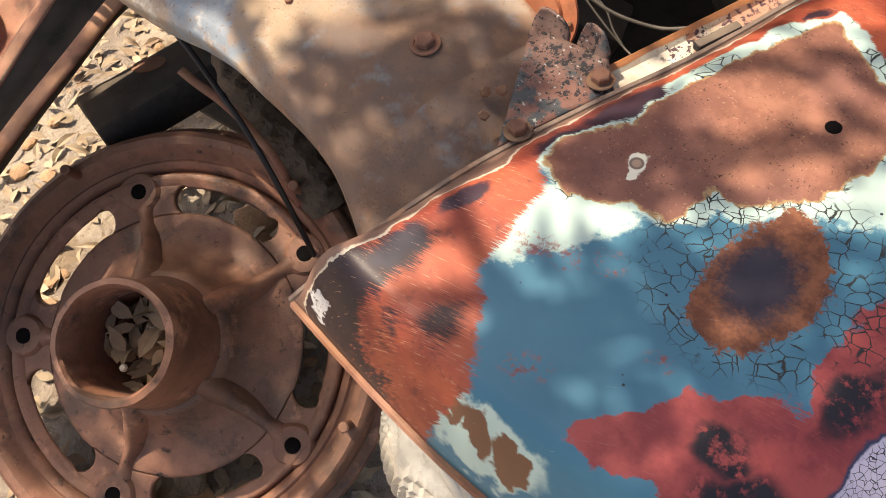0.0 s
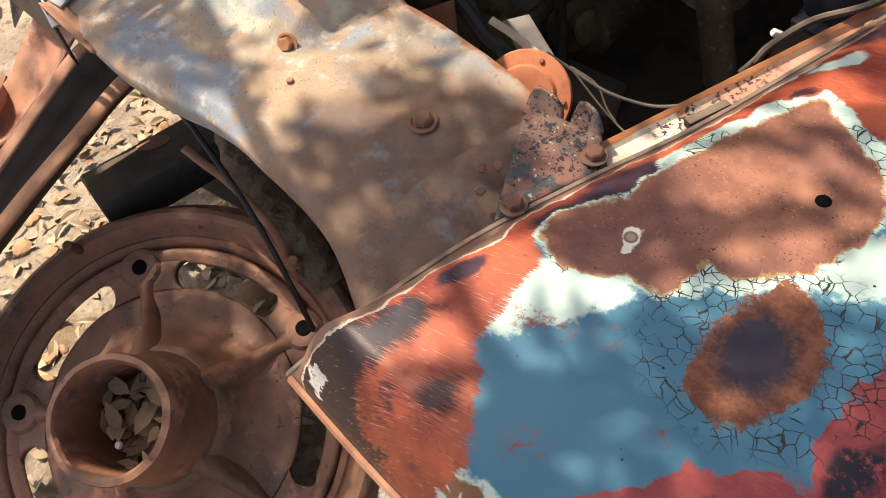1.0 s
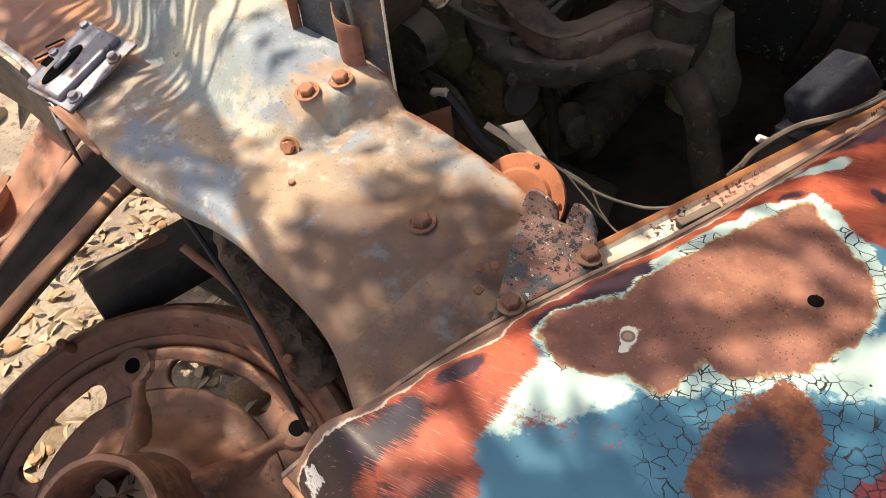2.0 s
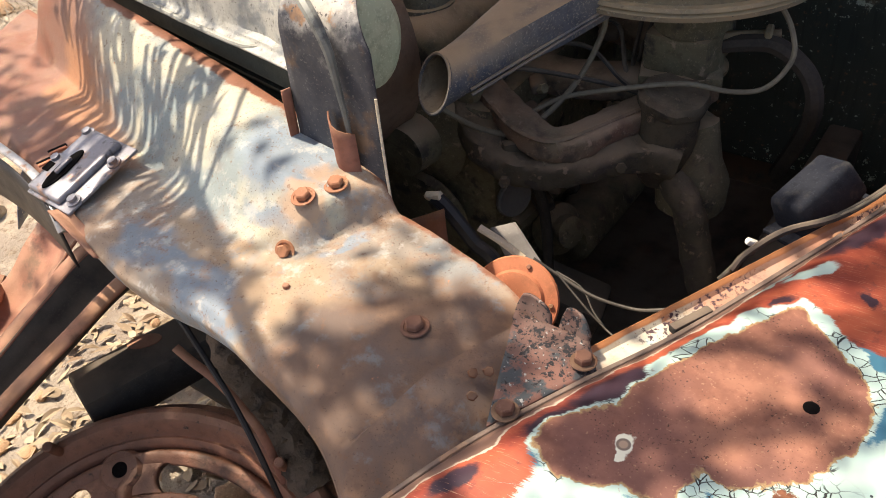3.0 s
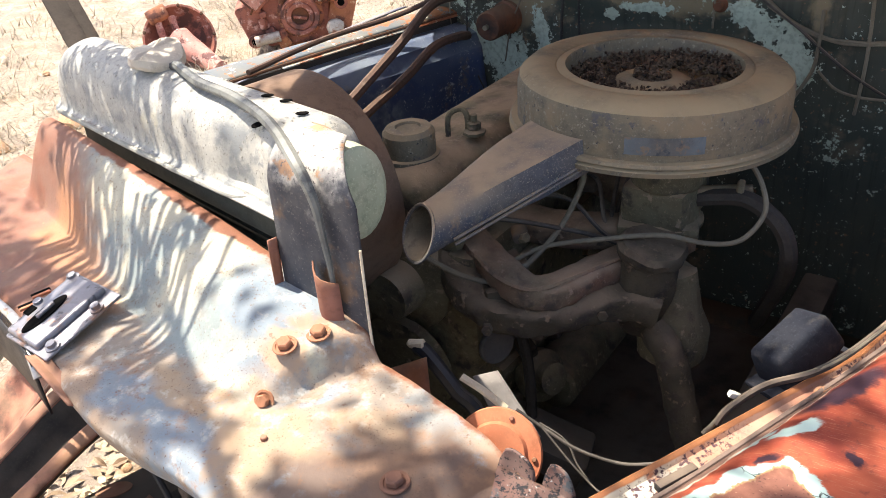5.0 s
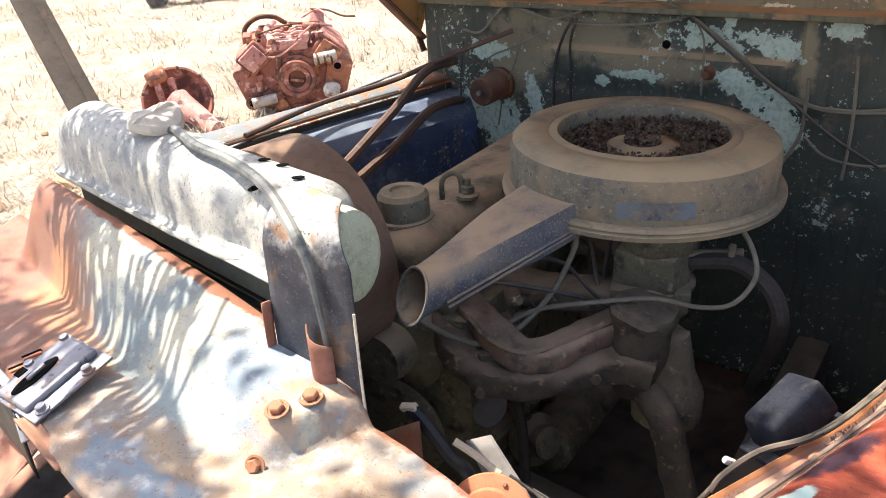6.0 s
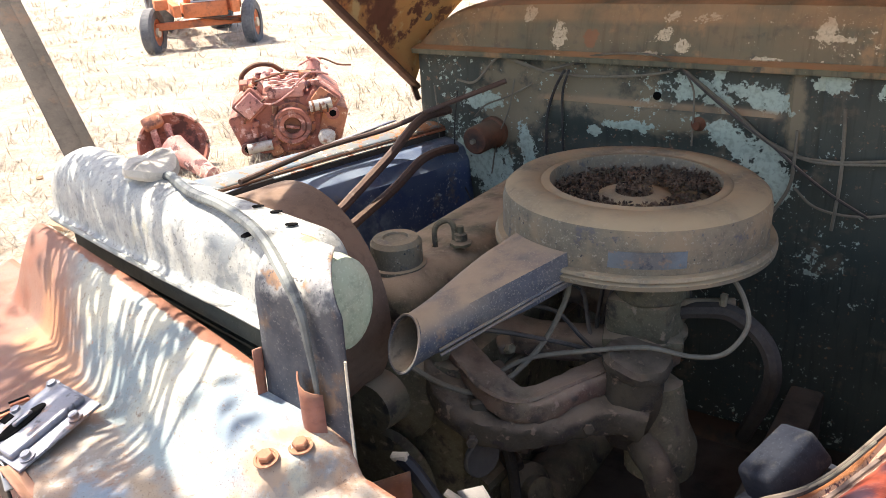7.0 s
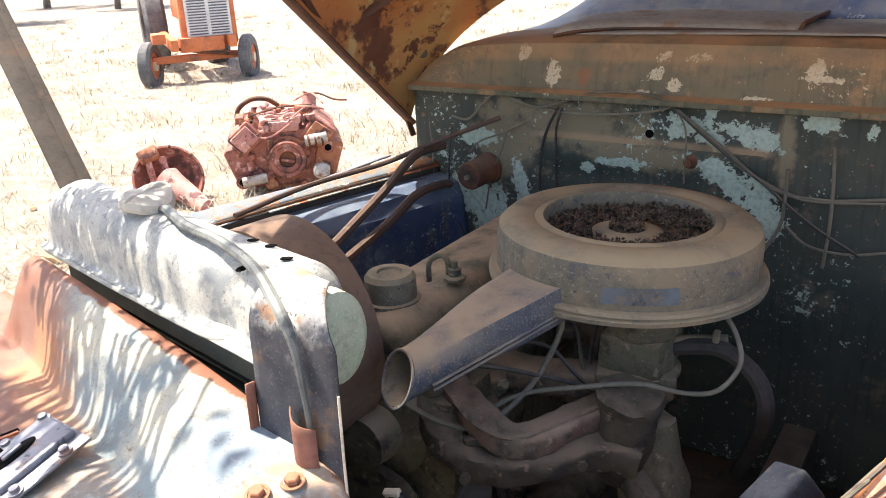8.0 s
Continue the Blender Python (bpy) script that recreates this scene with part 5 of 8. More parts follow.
manifold = part("intake_manifold", rough_up(casting([(-0.396, 1.196, 0.782), (-0.473, 1.085, 0.768), (-0.515, 0.990, 0.764), (-0.545, 0.950, 0.764), (-0.588, 0.944, 0.778), (-0.640, 0.965, 0.792), (-0.700, 0.990, 0.81)], 0.029, 0.022), 0.005, 45), engine_red, engine, "dusty red cast intake manifold")
part("rib", tube([(-0.452, 1.090, 0.790), (-0.500, 0.995, 0.786), (-0.540, 0.928, 0.786), (-0.596, 0.917, 0.798), (-0.650, 0.938, 0.812)], 0.0045, 6, 30), engine_red, manifold, "raised cast edge")
part("runner", rough_up(casting([(-0.70, 1.10, 0.80), (-0.60, 1.12, 0.785), (-0.47, 1.16, 0.79)], 0.036, 0.026, 16), 0.002, 60), engine_red, manifold)
part("runner", rough_up(casting([(-0.70, 1.34, 0.80), (-0.58, 1.32, 0.785), (-0.45, 1.25, 0.79)], 0.036, 0.026, 16), 0.002, 60), engine_red, manifold)
part("mounting_flange", box((0.13, 0.12, 0.018), pose(-0.445, 1.19, 0.812, 0, 0, 20), 0.004), engine_grime, manifold)
exhaust = part("exhaust_manifold", rough_up(casting([(-0.72, 0.96, 0.787), (-0.680, 0.935, 0.767), (-0.637, 0.917, 0.744), (-0.582, 0.925, 0.728), (-0.535, 0.956, 0.724), (-0.486, 1.010, 0.726), (-0.440, 1.055, 0.724), (-0.395, 1.075, 0.712)], 0.034, 0.026, 60), 0.006, 40), grime_pipe, engine, "grimy cast exhaust manifold")
part("outlet", rough_up(lathe([(0.0, 0.075), (0.050, 0.075), (0.055, 0.066), (0.055, 0.054), (0.048, 0.046), (0.050, 0.0), (0.048, -0.03), (0.040, -0.07), (0.026, -0.10), (0, -0.10)], 28, pose(-0.425, 1.095, 0.745, 0, 8, 0)), 0.005, 34), grime_pipe, exhaust, "tapering cast outlet")
part("down_pipe", rough_up(tube([(-0.405, 1.085, 0.665), (-0.365, 1.066, 0.63), (-0.345, 1.058, 0.57), (-0.304, 1.042, 0.46), (-0.265, 1.035, 0.36), (-0.25, 1.03, 0.28)], 0.027, 14, 30), 0.004, 40), grime_pipe, exhaust, "scaled down pipe")
part("web", rough_up(box((0.17, 0.022, 0.075), pose(-0.555, 0.965, 0.735, 0, 0, 42), 0.008), 0.004, 40), grime_pipe, exhaust, "cast web between the manifolds")
for k in range(3):
    part("stud_nut", cylinder(0.009, 0.02, along((-0.60 + 0.07 * k, 0.885 + 0.06 * k, 0.722), (-0.58 + 0.07 * k, 0.85 + 0.06 * k, 0.735)), 6, 0.001), grime_pipe, exhaust)
part("throttle_lever", tube([(-0.41, 1.12, 0.76), (-0.392, 1.105, 0.755), (-0.40, 1.09, 0.735)], 0.006, 7), engine_grime, engine, "small throttle lever")
part("carburettor", box((0.11, 0.13, 0.07), pose(-0.44, 1.20, 0.85), 0.014), engine_grime, engine)
part("carburettor_throat", lathe([(0, 0), (0.060, 0), (0.064, 0.006), (0.064, 0.012), (0.055, 0.018), (0.055, 0.025), (0.05, 0.07), (0.058, 0.08), (0.058, 0.14), (0, 0.14)], 28, pose(-0.435, 1.19, 0.805)), engine_grime, engine, "dusty carburettor throat")
part("fuel_fitting", tube([(-0.40, 1.20, 0.86), (-0.36, 1.22, 0.862), (-0.31, 1.24, 0.865)], 0.013, 12), engine_grime, engine)
part("fuel_fitting", cylinder(0.022, 0.012, upright((-0.333, 1.232, 0.864), (1, 0.2, 0)), 8), engine_grime, engine)
part("distributor", lathe([(0, 0), (0.06, 0), (0.06, 0.05), (0.045, 0.08), (0.03, 0.16), (0, 0.16)], 20, pose(-0.385, 1.13, 0.60)), engine_grime, engine)
part("core_plug", cylinder(0.034, 0.012, upright((-0.628, 0.945, 0.640), (0.9, -0.4, 0.1)), 24), weathered("tin_plug", (0.12, 0.12, 0.12), (0.08, 0.08, 0.08), [], 0.6), engine, "grey core plug")
part("starter", cylinder(0.055, 0.24, pose(-0.60, 1.08, 0.46, -90, 0, 0), 24, 0.008), engine_grime, engine)
part("sump", box((0.24, 0.60, 0.14), pose(-0.78, 1.24, 0.33), 0.03), engine_grime, engine)
part("water_pump", lathe([(0, 0), (0.09, 0), (0.09, 0.02), (0.05, 0.03), (0.045, 0.08), (0, 0.08)], 24, pose(-0.78, 0.93, 0.74, 90, 0, 0)), engine_grime, engine)
part("pulley", lathe([(0, 0), (0.09, 0), (0.10, 0.01), (0.08, 0.02), (0.10, 0.03), (0, 0.032)], 28, pose(-0.78, 0.90, 0.58, 90, 0, 0)), engine_grime, engine)
rnd = random.Random(4)
wire_dim0 = weathered("oily_pipe", (0.03, 0.026, 0.022), (0.05, 0.042, 0.035), [], 0.8)
grime_dark = weathered("oily_grime", (0.09, 0.07, 0.055), (0.12, 0.09, 0.068), [((0.03, 0.026, 0.023), 13, 0.5, 0.65)], 0.85, dust=(0.16, 0.115, 0.08), dust_amount=0.7)
for o in engine.children_recursive:
    if o.name.split(".")[0] in ("rocker_cover", "starter", "block", "distributor"):
        for v in o.data.vertices:
            v.co += Vector(noise.noise_vector(v.co * 34)) * 0.007 + Vector(noise.noise_vector(v.co * 120)) * 0.0015
for k in range(34):
    x, y, z = -0.655 + rnd.uniform(-0.03, 0.09), rnd.uniform(0.92, 1.5), rnd.uniform(0.45, 0.86)
    bm = box((rnd.uniform(0.02, 0.04), rnd.uniform(0.02, 0.05), rnd.uniform(0.015, 0.03)), pose(x - 0.03, y, z, rnd.uniform(-20, 20), rnd.uniform(-20, 20), rnd.uniform(0, 90)), 0.007, seg=3)
    part("casting_boss", bm, grime_dark, engine)
for k in range(6):
    y = 0.96 + 0.095 * k
    plug = part("spark_plug", lathe([(0, 0), (0.011, 0), (0.011, 0.012), (0.007, 0.014), (0.007, 0.04), (0.003, 0.042), (0.003, 0.05), (0, 0.05)], 10, upright((-0.678, y, 0.84), (0.8, -0.1, 0.6))), engine_grime, engine, "dirty spark plug")
    part("plug_lead", tube([(-0.645, y, 0.868), (-0.60, y - 0.02, 0.89), (-0.56, y + 0.04, 0.86), (-0.50, 1.10 + 0.01 * k, 0.80), (-0.40, 1.13, 0.76)], 0.004, 6), wire_black, plug, "dusty plug lead")
part("oil_gallery", tube([(-0.645, 0.97, 0.55), (-0.64, 1.2, 0.545), (-0.645, 1.5, 0.55)], 0.018, 10), engine_grime, engine, "cast rib along the block")
part("side_cover", rough_up(box((0.02, 0.34, 0.16), pose(-0.643, 1.22, 0.67), 0.008), 0.003, 30), engine_grime, engine, "dusty pressed side cover")
for k in range(4):
    part("cover_bolt", cylinder(0.009, 0.012, upright((-0.634, 1.09 + 0.085 * k, 0.61), (1, 0, 0)), 6, 0.001), engine_grime, engine)
part("drain_pipe", tube([(-0.66, 1.02, 0.70), (-0.60, 1.0, 0.60), (-0.585, 0.99, 0.45), (-0.60, 1.0, 0.32)], 0.010, 8), wire_dim0, engine)
part("fuel_pump", lathe([(0, 0), (0.045, 0), (0.05, 0.01), (0.05, 0.03), (0.03, 0.04), (0.03, 0.06), (0, 0.065)], 20, upright((-0.62, 1.06, 0.50), (0.9, -0.3, 0.3))), engine_grime, engine)
part("engine_mount", box((0.16, 0.10, 0.06), pose(-0.55, 0.98, 0.42, 0, 20, 15), 0.01), chassis, engine)
for k in range(14):
    part("nut", cylinder(0.009, 0.016, upright((-0.65 + rnd.uniform(0, 0.04), rnd.uniform(0.92, 1.5), rnd.uniform(0.5, 0.9)), (1, -0.3, 0.4)), 6, 0.001), engine_grime, engine)

# ---- air cleaner ----
AC = pose(-0.497, 1.256, 0.964, -1, 1, 0) @ Matrix.Diagonal((1.07, 1.07, 0.90, 1))
cleaner = thing("air_cleaner", "round dusty air cleaner with a tapered snorkel, nest debris inside", "air cleaner", (-0.5, 1.258, 0.94))
part("housing", lathe([(0.10, 0.0), (0.205, 0.0), (0.2065, 0.008), (0.2065, 0.070), (0.203, 0.086), (0.192, 0.097), (0.172, 0.1015), (0.150, 0.099), (0.147, 0.096), (0.142, 0.099), (0.133, 0.099), (0.131, 0.094), (0.131, 0.06), (0.135, 0.055)], 96, AC), air_cleaner_paint, cleaner, "dusty blue-grey pressed housing")
part("base_rim", lathe([(0.06, -0.03), (0.17, -0.026), (0.212, -0.016), (0.219, -0.012), (0.220, -0.004), (0.214, 0.0), (0.219, 0.003), (0.216, 0.009), (0.206, 0.010)], 96, AC), air_cleaner_paint, cleaner, "rolled double rim")
part("label", grid(20, 4, lambda u, v: AC @ Vector((0.2078 * math.cos(-1.35 + 0.52 * u), 0.2078 * math.sin(-1.35 + 0.52 * u), 0.022 + 0.030 * v))), weathered("faded_label", (0.13, 0.17, 0.20), (0.12, 0.115, 0.105), [((0.2, 0.15, 0.11), 45, 0.52, 0.62), ((0.05, 0.06, 0.07), 30, 0.55, 0.65)], 0.8), cleaner, "faded blue label")
part("inner_dome", lathe([(0.125, 0.050), (0.07, 0.056), (0.055, 0.068), (0.046, 0.072), (0.030, 0.074), (0.026, 0.070), (0, 0.070)], 40, AC), air_cleaner_paint, cleaner, "dusty inner dome")
nest_mat = weathered("nest_debris", (0.07, 0.045, 0.03), (0.15, 0.10, 0.065), [((0.02, 0.014, 0.01), 60, 0.5, 0.6)], 0.95)
crumbs, faces = [], []
for k in range(2600):
    a = rnd.uniform(0, 2 * math.pi)
    r = 0.028 * math.sqrt(rnd.random()) if k % 6 == 0 else rnd.uniform(0.056, 0.131)
    heap = 0.018 * math.exp(-((a - 0.2) % (2 * math.pi) - 0.3) ** 2)
    z = 0.064 + heap + rnd.uniform(-0.006, 0.014) + (0.010 if r < 0.03 else 0)
    size = rnd.uniform(0.0018, 0.0055)
    m = AC @ pose(r * math.cos(a), r * math.sin(a), z, rnd.uniform(0, 180), rnd.uniform(0, 180), rnd.uniform(0, 180))
    n0 = len(crumbs)
    crumbs += [m @ Vector(v) for v in ((size, 0, 0), (-size, 0, 0), (0, size * 0.8, 0), (0, -size * 0.7, 0), (0, 0, size * 0.6), (0, 0, -size * 0.6))]
    faces += [tuple(n0 + i for i in f) for f in ((0, 2, 4), (2, 1, 4), (1, 3, 4), (3, 0, 4), (2, 0, 5), (1, 2, 5), (3, 1, 5), (0, 3, 5))]
me = bpy.data.meshes.new("nest_crumbs")
me.from_pydata(crumbs, [], faces)
bm = bmesh.new()
bm.from_mesh(me)
bpy.data.meshes.remove(me)
part("nest", bm, nest_mat, cleaner, "dark crumbled nest debris", sharp=10)
S0, S1 = Vector((-0.545, 1.112, 0.982)), Vector((-0.661, 0.812, 0.913))
sd = (S1 - S0).normalized()
sx = sd.cross(Vector((0, 0, 1))).normalized()
sz = sx.cross(sd)


def snorkel_section(u, v, grow=0.0):
    """Flat and wide at the housing, round at the mouth; the mouth is cut aslant so that its lower lip stands forward."""
    a = 2 * math.pi * v + math.pi / 4
    ca, sa = math.cos(a), math.sin(a)
    k = max(abs(ca), abs(sa)) ** (0.86 * (1 - smooth(0.35, 0.95, u)))
    w, h = 0.066 + (0.035 - 0.066) * u + grow, 0.030 + 0.005 * u + grow
    end = 0.024 * smooth(0.55, 1.0, u) * sa
    return S0.lerp(S1, u) - sd * end + sx * (w * ca / k) + sz * (h * sa / k)


snorkel_paint = weathered("worn_snorkel", (0.085, 0.095, 0.118), (0.12, 0.115, 0.112), [((0.055, 0.065, 0.09), 14, 0.48, 0.60), ((0.26, 0.24, 0.20), 330, 0.55, 0.66), ((0.22, 0.15, 0.10), 18, 0.60, 0.70)], 0.65, dust=(0.36, 0.265, 0.175), dust_amount=0.95)
part("snorkel", grid(60, 65, snorkel_section), snorkel_paint, cleaner, "tapered blue-grey snorkel under pale dust", modifier=0.002)
for side, drop in ((-1, 0.010), (-1, 0.016), (1, 0.012)):
    part("snorkel_seam", tube([S0.lerp(S1, u) - sx * -side * (0.0655 - 0.0305 * u) - sz * (drop * (1 + 0.5 * u)) for u in (0.02, 0.3, 0.6, 0.9)], 0.0026, 6, 24), snorkel_paint, cleaner, "rolled seam")
# lining kept pale to stand for sun falling inside the mouth
snork_in = weathered("snorkel_inside", (0.30, 0.25, 0.18), (0.20, 0.165, 0.12), [((0.10, 0.08, 0.06), 20, 0.52, 0.64)], 0.8)
part("snorkel_lining", grid(30, 49, lambda u, v: snorkel_section(0.72 + 0.28 * u, v, -0.003)), snork_in, cleaner, "pale dusty inside of the mouth, coloured as sunlit")
part("snorkel_back", grid(12, 49, lambda u, v: S0.lerp(S1, 0.73) + (snorkel_section(0.73, v, -0.004) - S0.lerp(S1, 0.73)) * u), void_mat, cleaner)
part("mouth_lip", tube([snorkel_section(1.0, k / 32, 0.001) for k in range(33)], 0.0026, 6, 96, caps=False), snorkel_paint, cleaner, "worn rolled lip")

# ---- hoses, wires and small fittings in the bay ----
def loose(name, points, r, mt, label, category="wire", group="", n=0):
    return single(name, tube(points, r, 8, n), mt, label, category, group)


loose("heater_hose", [(-1.117, 1.620, 1.034), (-1.117, 1.500, 1.037), (-1.097, 1.350, 0.992), (-1.081, 1.170, 0.939), (-1.071, 1.100, 0.918), (-0.95, 0.97, 0.80)], 0.0105, rubber, "brown perished heater hose beside the engine", "hose", "heater hoses")
loose("heater_hose", [(-1.104, 1.620, 0.939), (-1.090, 1.560, 0.954), (-1.081, 1.450, 0.961), (-1.074, 1.330, 0.929), (-1.053, 1.170, 0.909), (-1.045, 1.100, 0.892), (-0.92, 0.98, 0.78)], 0.0105, rubber, "brown perished heater hose beside the engine", "hose", "heater hoses")
loose("speedo_cable", [(-0.954, 1.620, 1.115), (-1.091, 1.550, 1.061), (-1.189, 1.470, 1.018), (-1.248, 1.280, 1.009), (-1.240, 1.050, 1.007)], 0.006, rubber, "long brown cable along the far rail", "cable")
loose("throttle_cable", [(-0.53, 1.08, 0.925), (-0.53, 1.072, 0.905), (-0.54, 1.042, 0.861), (-0.558, 1.007, 0.822), (-0.587, 0.966, 0.788), (-0.621, 0.934, 0.774), (-0.67, 0.91, 0.788), (-0.731, 0.89, 0.824), (-0.79, 0.88, 0.865)], 0.0048, wire_grey, "grey throttle cable looping below the snorkel", "cable")
loose("fuel_line", [(-0.62, 0.95, 0.785), (-0.564, 1.0, 0.818), (-0.48, 1.051, 0.83), (-0.401, 1.089, 0.838), (-0.335, 1.107, 0.831), (-0.29, 1.124, 0.84), (-0.267, 1.151, 0.877), (-0.279, 1.168, 0.915), (-0.31, 1.19, 0.945)], 0.0040, wire_grey, "grey fuel line curling up to the air cleaner", "cable")
loose("cable", [(-0.394, 1.199, 0.853), (-0.363, 1.211, 0.858), (-0.317, 1.224, 0.859), (-0.276, 1.224, 0.840), (-0.248, 1.216, 0.815), (-0.236, 1.215, 0.775), (-0.25, 1.26, 0.70), (-0.30, 1.34, 0.55)], 0.0145, wire_dim0, "thick dusty hose behind the carburettor", "hose")
for mt, r, words, line in (
    (wire_grey, 0.0030, "pale grey wire clipped under the cowl lip", [(-1.093, 1.628, 1.108), (-1.045, 1.628, 1.105), (-0.996, 1.628, 1.151), (-0.973, 1.628, 1.167), (-0.921, 1.628, 1.159), (-0.863, 1.628, 1.143), (-0.807, 1.628, 1.157), (-0.777, 1.628, 1.167)]),
    (wire_grey, 0.0026, "pale grey wire clipped under the cowl lip", [(-0.780, 1.628, 1.171), (-0.727, 1.628, 1.183), (-0.663, 1.628, 1.189), (-0.602, 1.628, 1.186), (-0.554, 1.628, 1.170)]),
    (wire_black, 0.0030, "dark wire clipped under the cowl lip", [(-0.787, 1.628, 1.161), (-0.727, 1.628, 1.172), (-0.650, 1.628, 1.174), (-0.589, 1.628, 1.171), (-0.554, 1.628, 1.167)]),
    (wire_grey, 0.0028, "pale grey wire clipped under the cowl lip", [(-0.950, 1.628, 1.164), (-0.877, 1.628, 1.145), (-0.793, 1.628, 1.136), (-0.713, 1.628, 1.138), (-0.637, 1.628, 1.145), (-0.583, 1.628, 1.155), (-0.554, 1.628, 1.166)]),
    (wire_black, 0.0034, "brown cable running down the firewall", [(-0.554, 1.628, 1.166), (-0.493, 1.628, 1.116), (-0.428, 1.628, 1.068), (-0.365, 1.628, 1.026), (-0.308, 1.628, 0.981), (-0.253, 1.628, 0.943), (-0.179, 1.628, 0.903)]),
    (wire_grey, 0.0030, "thin grey wire sagging across the firewall", [(-0.542, 1.628, 1.159), (-0.435, 1.628, 1.081), (-0.377, 1.628, 1.036), (-0.311, 1.628, 1.009), (-0.270, 1.628, 1.006), (-0.230, 1.628, 1.007), (-0.148, 1.628, 1.020)]),
    (wire_grey, 0.0026, "thin grey wire sagging across the firewall", [(-0.422, 1.628, 1.060), (-0.365, 1.628, 1.026), (-0.310, 1.628, 1.006), (-0.259, 1.628, 1.001), (-0.147, 1.628, 1.012)]),
    (wire_grey, 0.0028, "thin grey wire sagging across the firewall", [(-0.315, 1.628, 0.945), (-0.281, 1.628, 0.915), (-0.239, 1.628, 0.904), (-0.189, 1.628, 0.905), (-0.135, 1.628, 0.918)]),
    (wire_black, 0.0034, "dark wire hanging down the firewall", [(-0.810, 1.628, 1.147), (-0.835, 1.628, 1.101), (-0.853, 1.628, 1.041), (-0.858, 1.628, 0.953)]),
    (wire_black, 0.0030, "dark wire hanging down the firewall", [(-0.799, 1.628, 1.148), (-0.814, 1.628, 1.103), (-0.816, 1.628, 1.044), (-0.813, 1.628, 0.959)]),
    (wire_grey, 0.0022, "thin wire hanging down the firewall", [(-0.548, 1.628, 1.164), (-0.528, 1.628, 1.131), (-0.522, 1.628, 1.097), (-0.522, 1.628, 1.007)]),
    (wire_grey, 0.0036, "grey vacuum hose hanging on the firewall", [(-0.321, 1.628, 1.059), (-0.321, 1.628, 1.002), (-0.326, 1.628, 0.943), (-0.358, 1.628, 0.875)]),
    (wire_grey, 0.0034, "grey vacuum hose hanging on the firewall", [(-0.243, 1.628, 1.108), (-0.238, 1.628, 1.035), (-0.236, 1.628, 0.957), (-0.240, 1.628, 0.869)]),
    (wire_grey, 0.0018, "thin wire hanging down the firewall", [(-1.161, 1.628, 1.089), (-1.156, 1.628, 1.026), (-1.156, 1.628, 0.953), (-1.147, 1.628, 0.895)]),
    (wire_black, 0.0018, "thin wire hanging down the firewall", [(-1.094, 1.628, 1.081), (-1.108, 1.628, 0.988), (-1.105, 1.628, 0.886), (-1.059, 1.628, 0.787)]),
    (wire_grey, 0.0018, "thin wire hanging down the firewall", [(-0.936, 1.628, 1.119), (-0.954, 1.628, 1.045), (-0.987, 1.628, 0.973), (-1.006, 1.628, 0.885)]),
    (wire_grey, 0.0020, "thin wire hanging down the firewall", [(-0.892, 1.628, 1.109), (-0.953, 1.628, 1.078), (-1.015, 1.628, 1.053), (-1.048, 1.628, 1.022)]),
    (wire_grey, 0.0018, "thin wire hanging down the firewall", [(-1.120, 1.628, 0.928), (-1.107, 1.628, 0.841), (-1.060, 1.628, 0.772), (-1.028, 1.628, 0.732)]),
):
    loose("firewall_wire", line, r, mt, words, group="firewall wires", n=40)
motor = thing("heater_motor", "rusty brown cylindrical motor on the firewall", "motor", (-1.02, FW - 0.1, 0.98))
part("body", lathe([(0, 0), (0.030, 0), (0.033, 0.005), (0.033, 0.075), (0.038, 0.078), (0.038, 0.09), (0, 0.09)], 28, pose(-1.005, FW - 0.095, 0.985, -90, 0, 0)), rust_dark, motor)
part("terminal", cylinder(0.006, 0.012, pose(-1.005, FW - 0.096, 0.985, 90, 0, 0), 8, 0.001), wire_grey, motor)
part("hole", cylinder(0.009, 0.004, pose(-0.606, FW - 0.002, 1.101, 90, 0, 0), 16, 0.001), void_mat, firewall, "dark bolt hole")
part("grommet", lathe([(0, 0), (0.015, 0), (0.015, 0.010), (0.008, 0.014), (0.008, 0.026), (0, 0.027)], 16, pose(-0.512, FW - 0.009, 1.053, 90, 0, 0)), rust_dark, firewall, "small rusty stud")
box_thing = thing("regulator_box", "dusty black control box beside the inner rail", "control box", (-0.14, 0.90, 0.80))
bm = box((0.062, 0.105, 0.056), Matrix.Identity(4), 0.009, seg=3)
for v in bm.verts:
    v.co.x *= 1 - 2.2 * (v.co.z + 0.037)
    v.co.y *= 1 - 2.0 * (v.co.z + 0.037)
    v.co = pose(-0.152, 0.903, 0.833, 22, -16, -30) @ v.co
rough_up(bm, 0.002, 40)
box_mat = weathered("navy_box", (0.016, 0.019, 0.028), (0.026, 0.029, 0.037), [((0.045, 0.045, 0.046), 30, 0.54, 0.7)], 0.9, specular=0.08)
part("case", bm, box_mat, box_thing)
part("foot", box((0.075, 0.13, 0.008), pose(-0.135, 0.90, 0.806, 10, -8, -30), 0.003), box_mat, box_thing)
part("bracket_arm", box((0.10, 0.03, 0.006), pose(-0.10, 0.885, 0.815, 0, -10, -26), 0.002), chassis, box_thing)
part("terminal_clip", box((0.009, 0.009, 0.018), pose(-0.1967, 0.8184, 0.802, 60, 0, -50), 0.003), white_plastic, box_thing, "white connector")
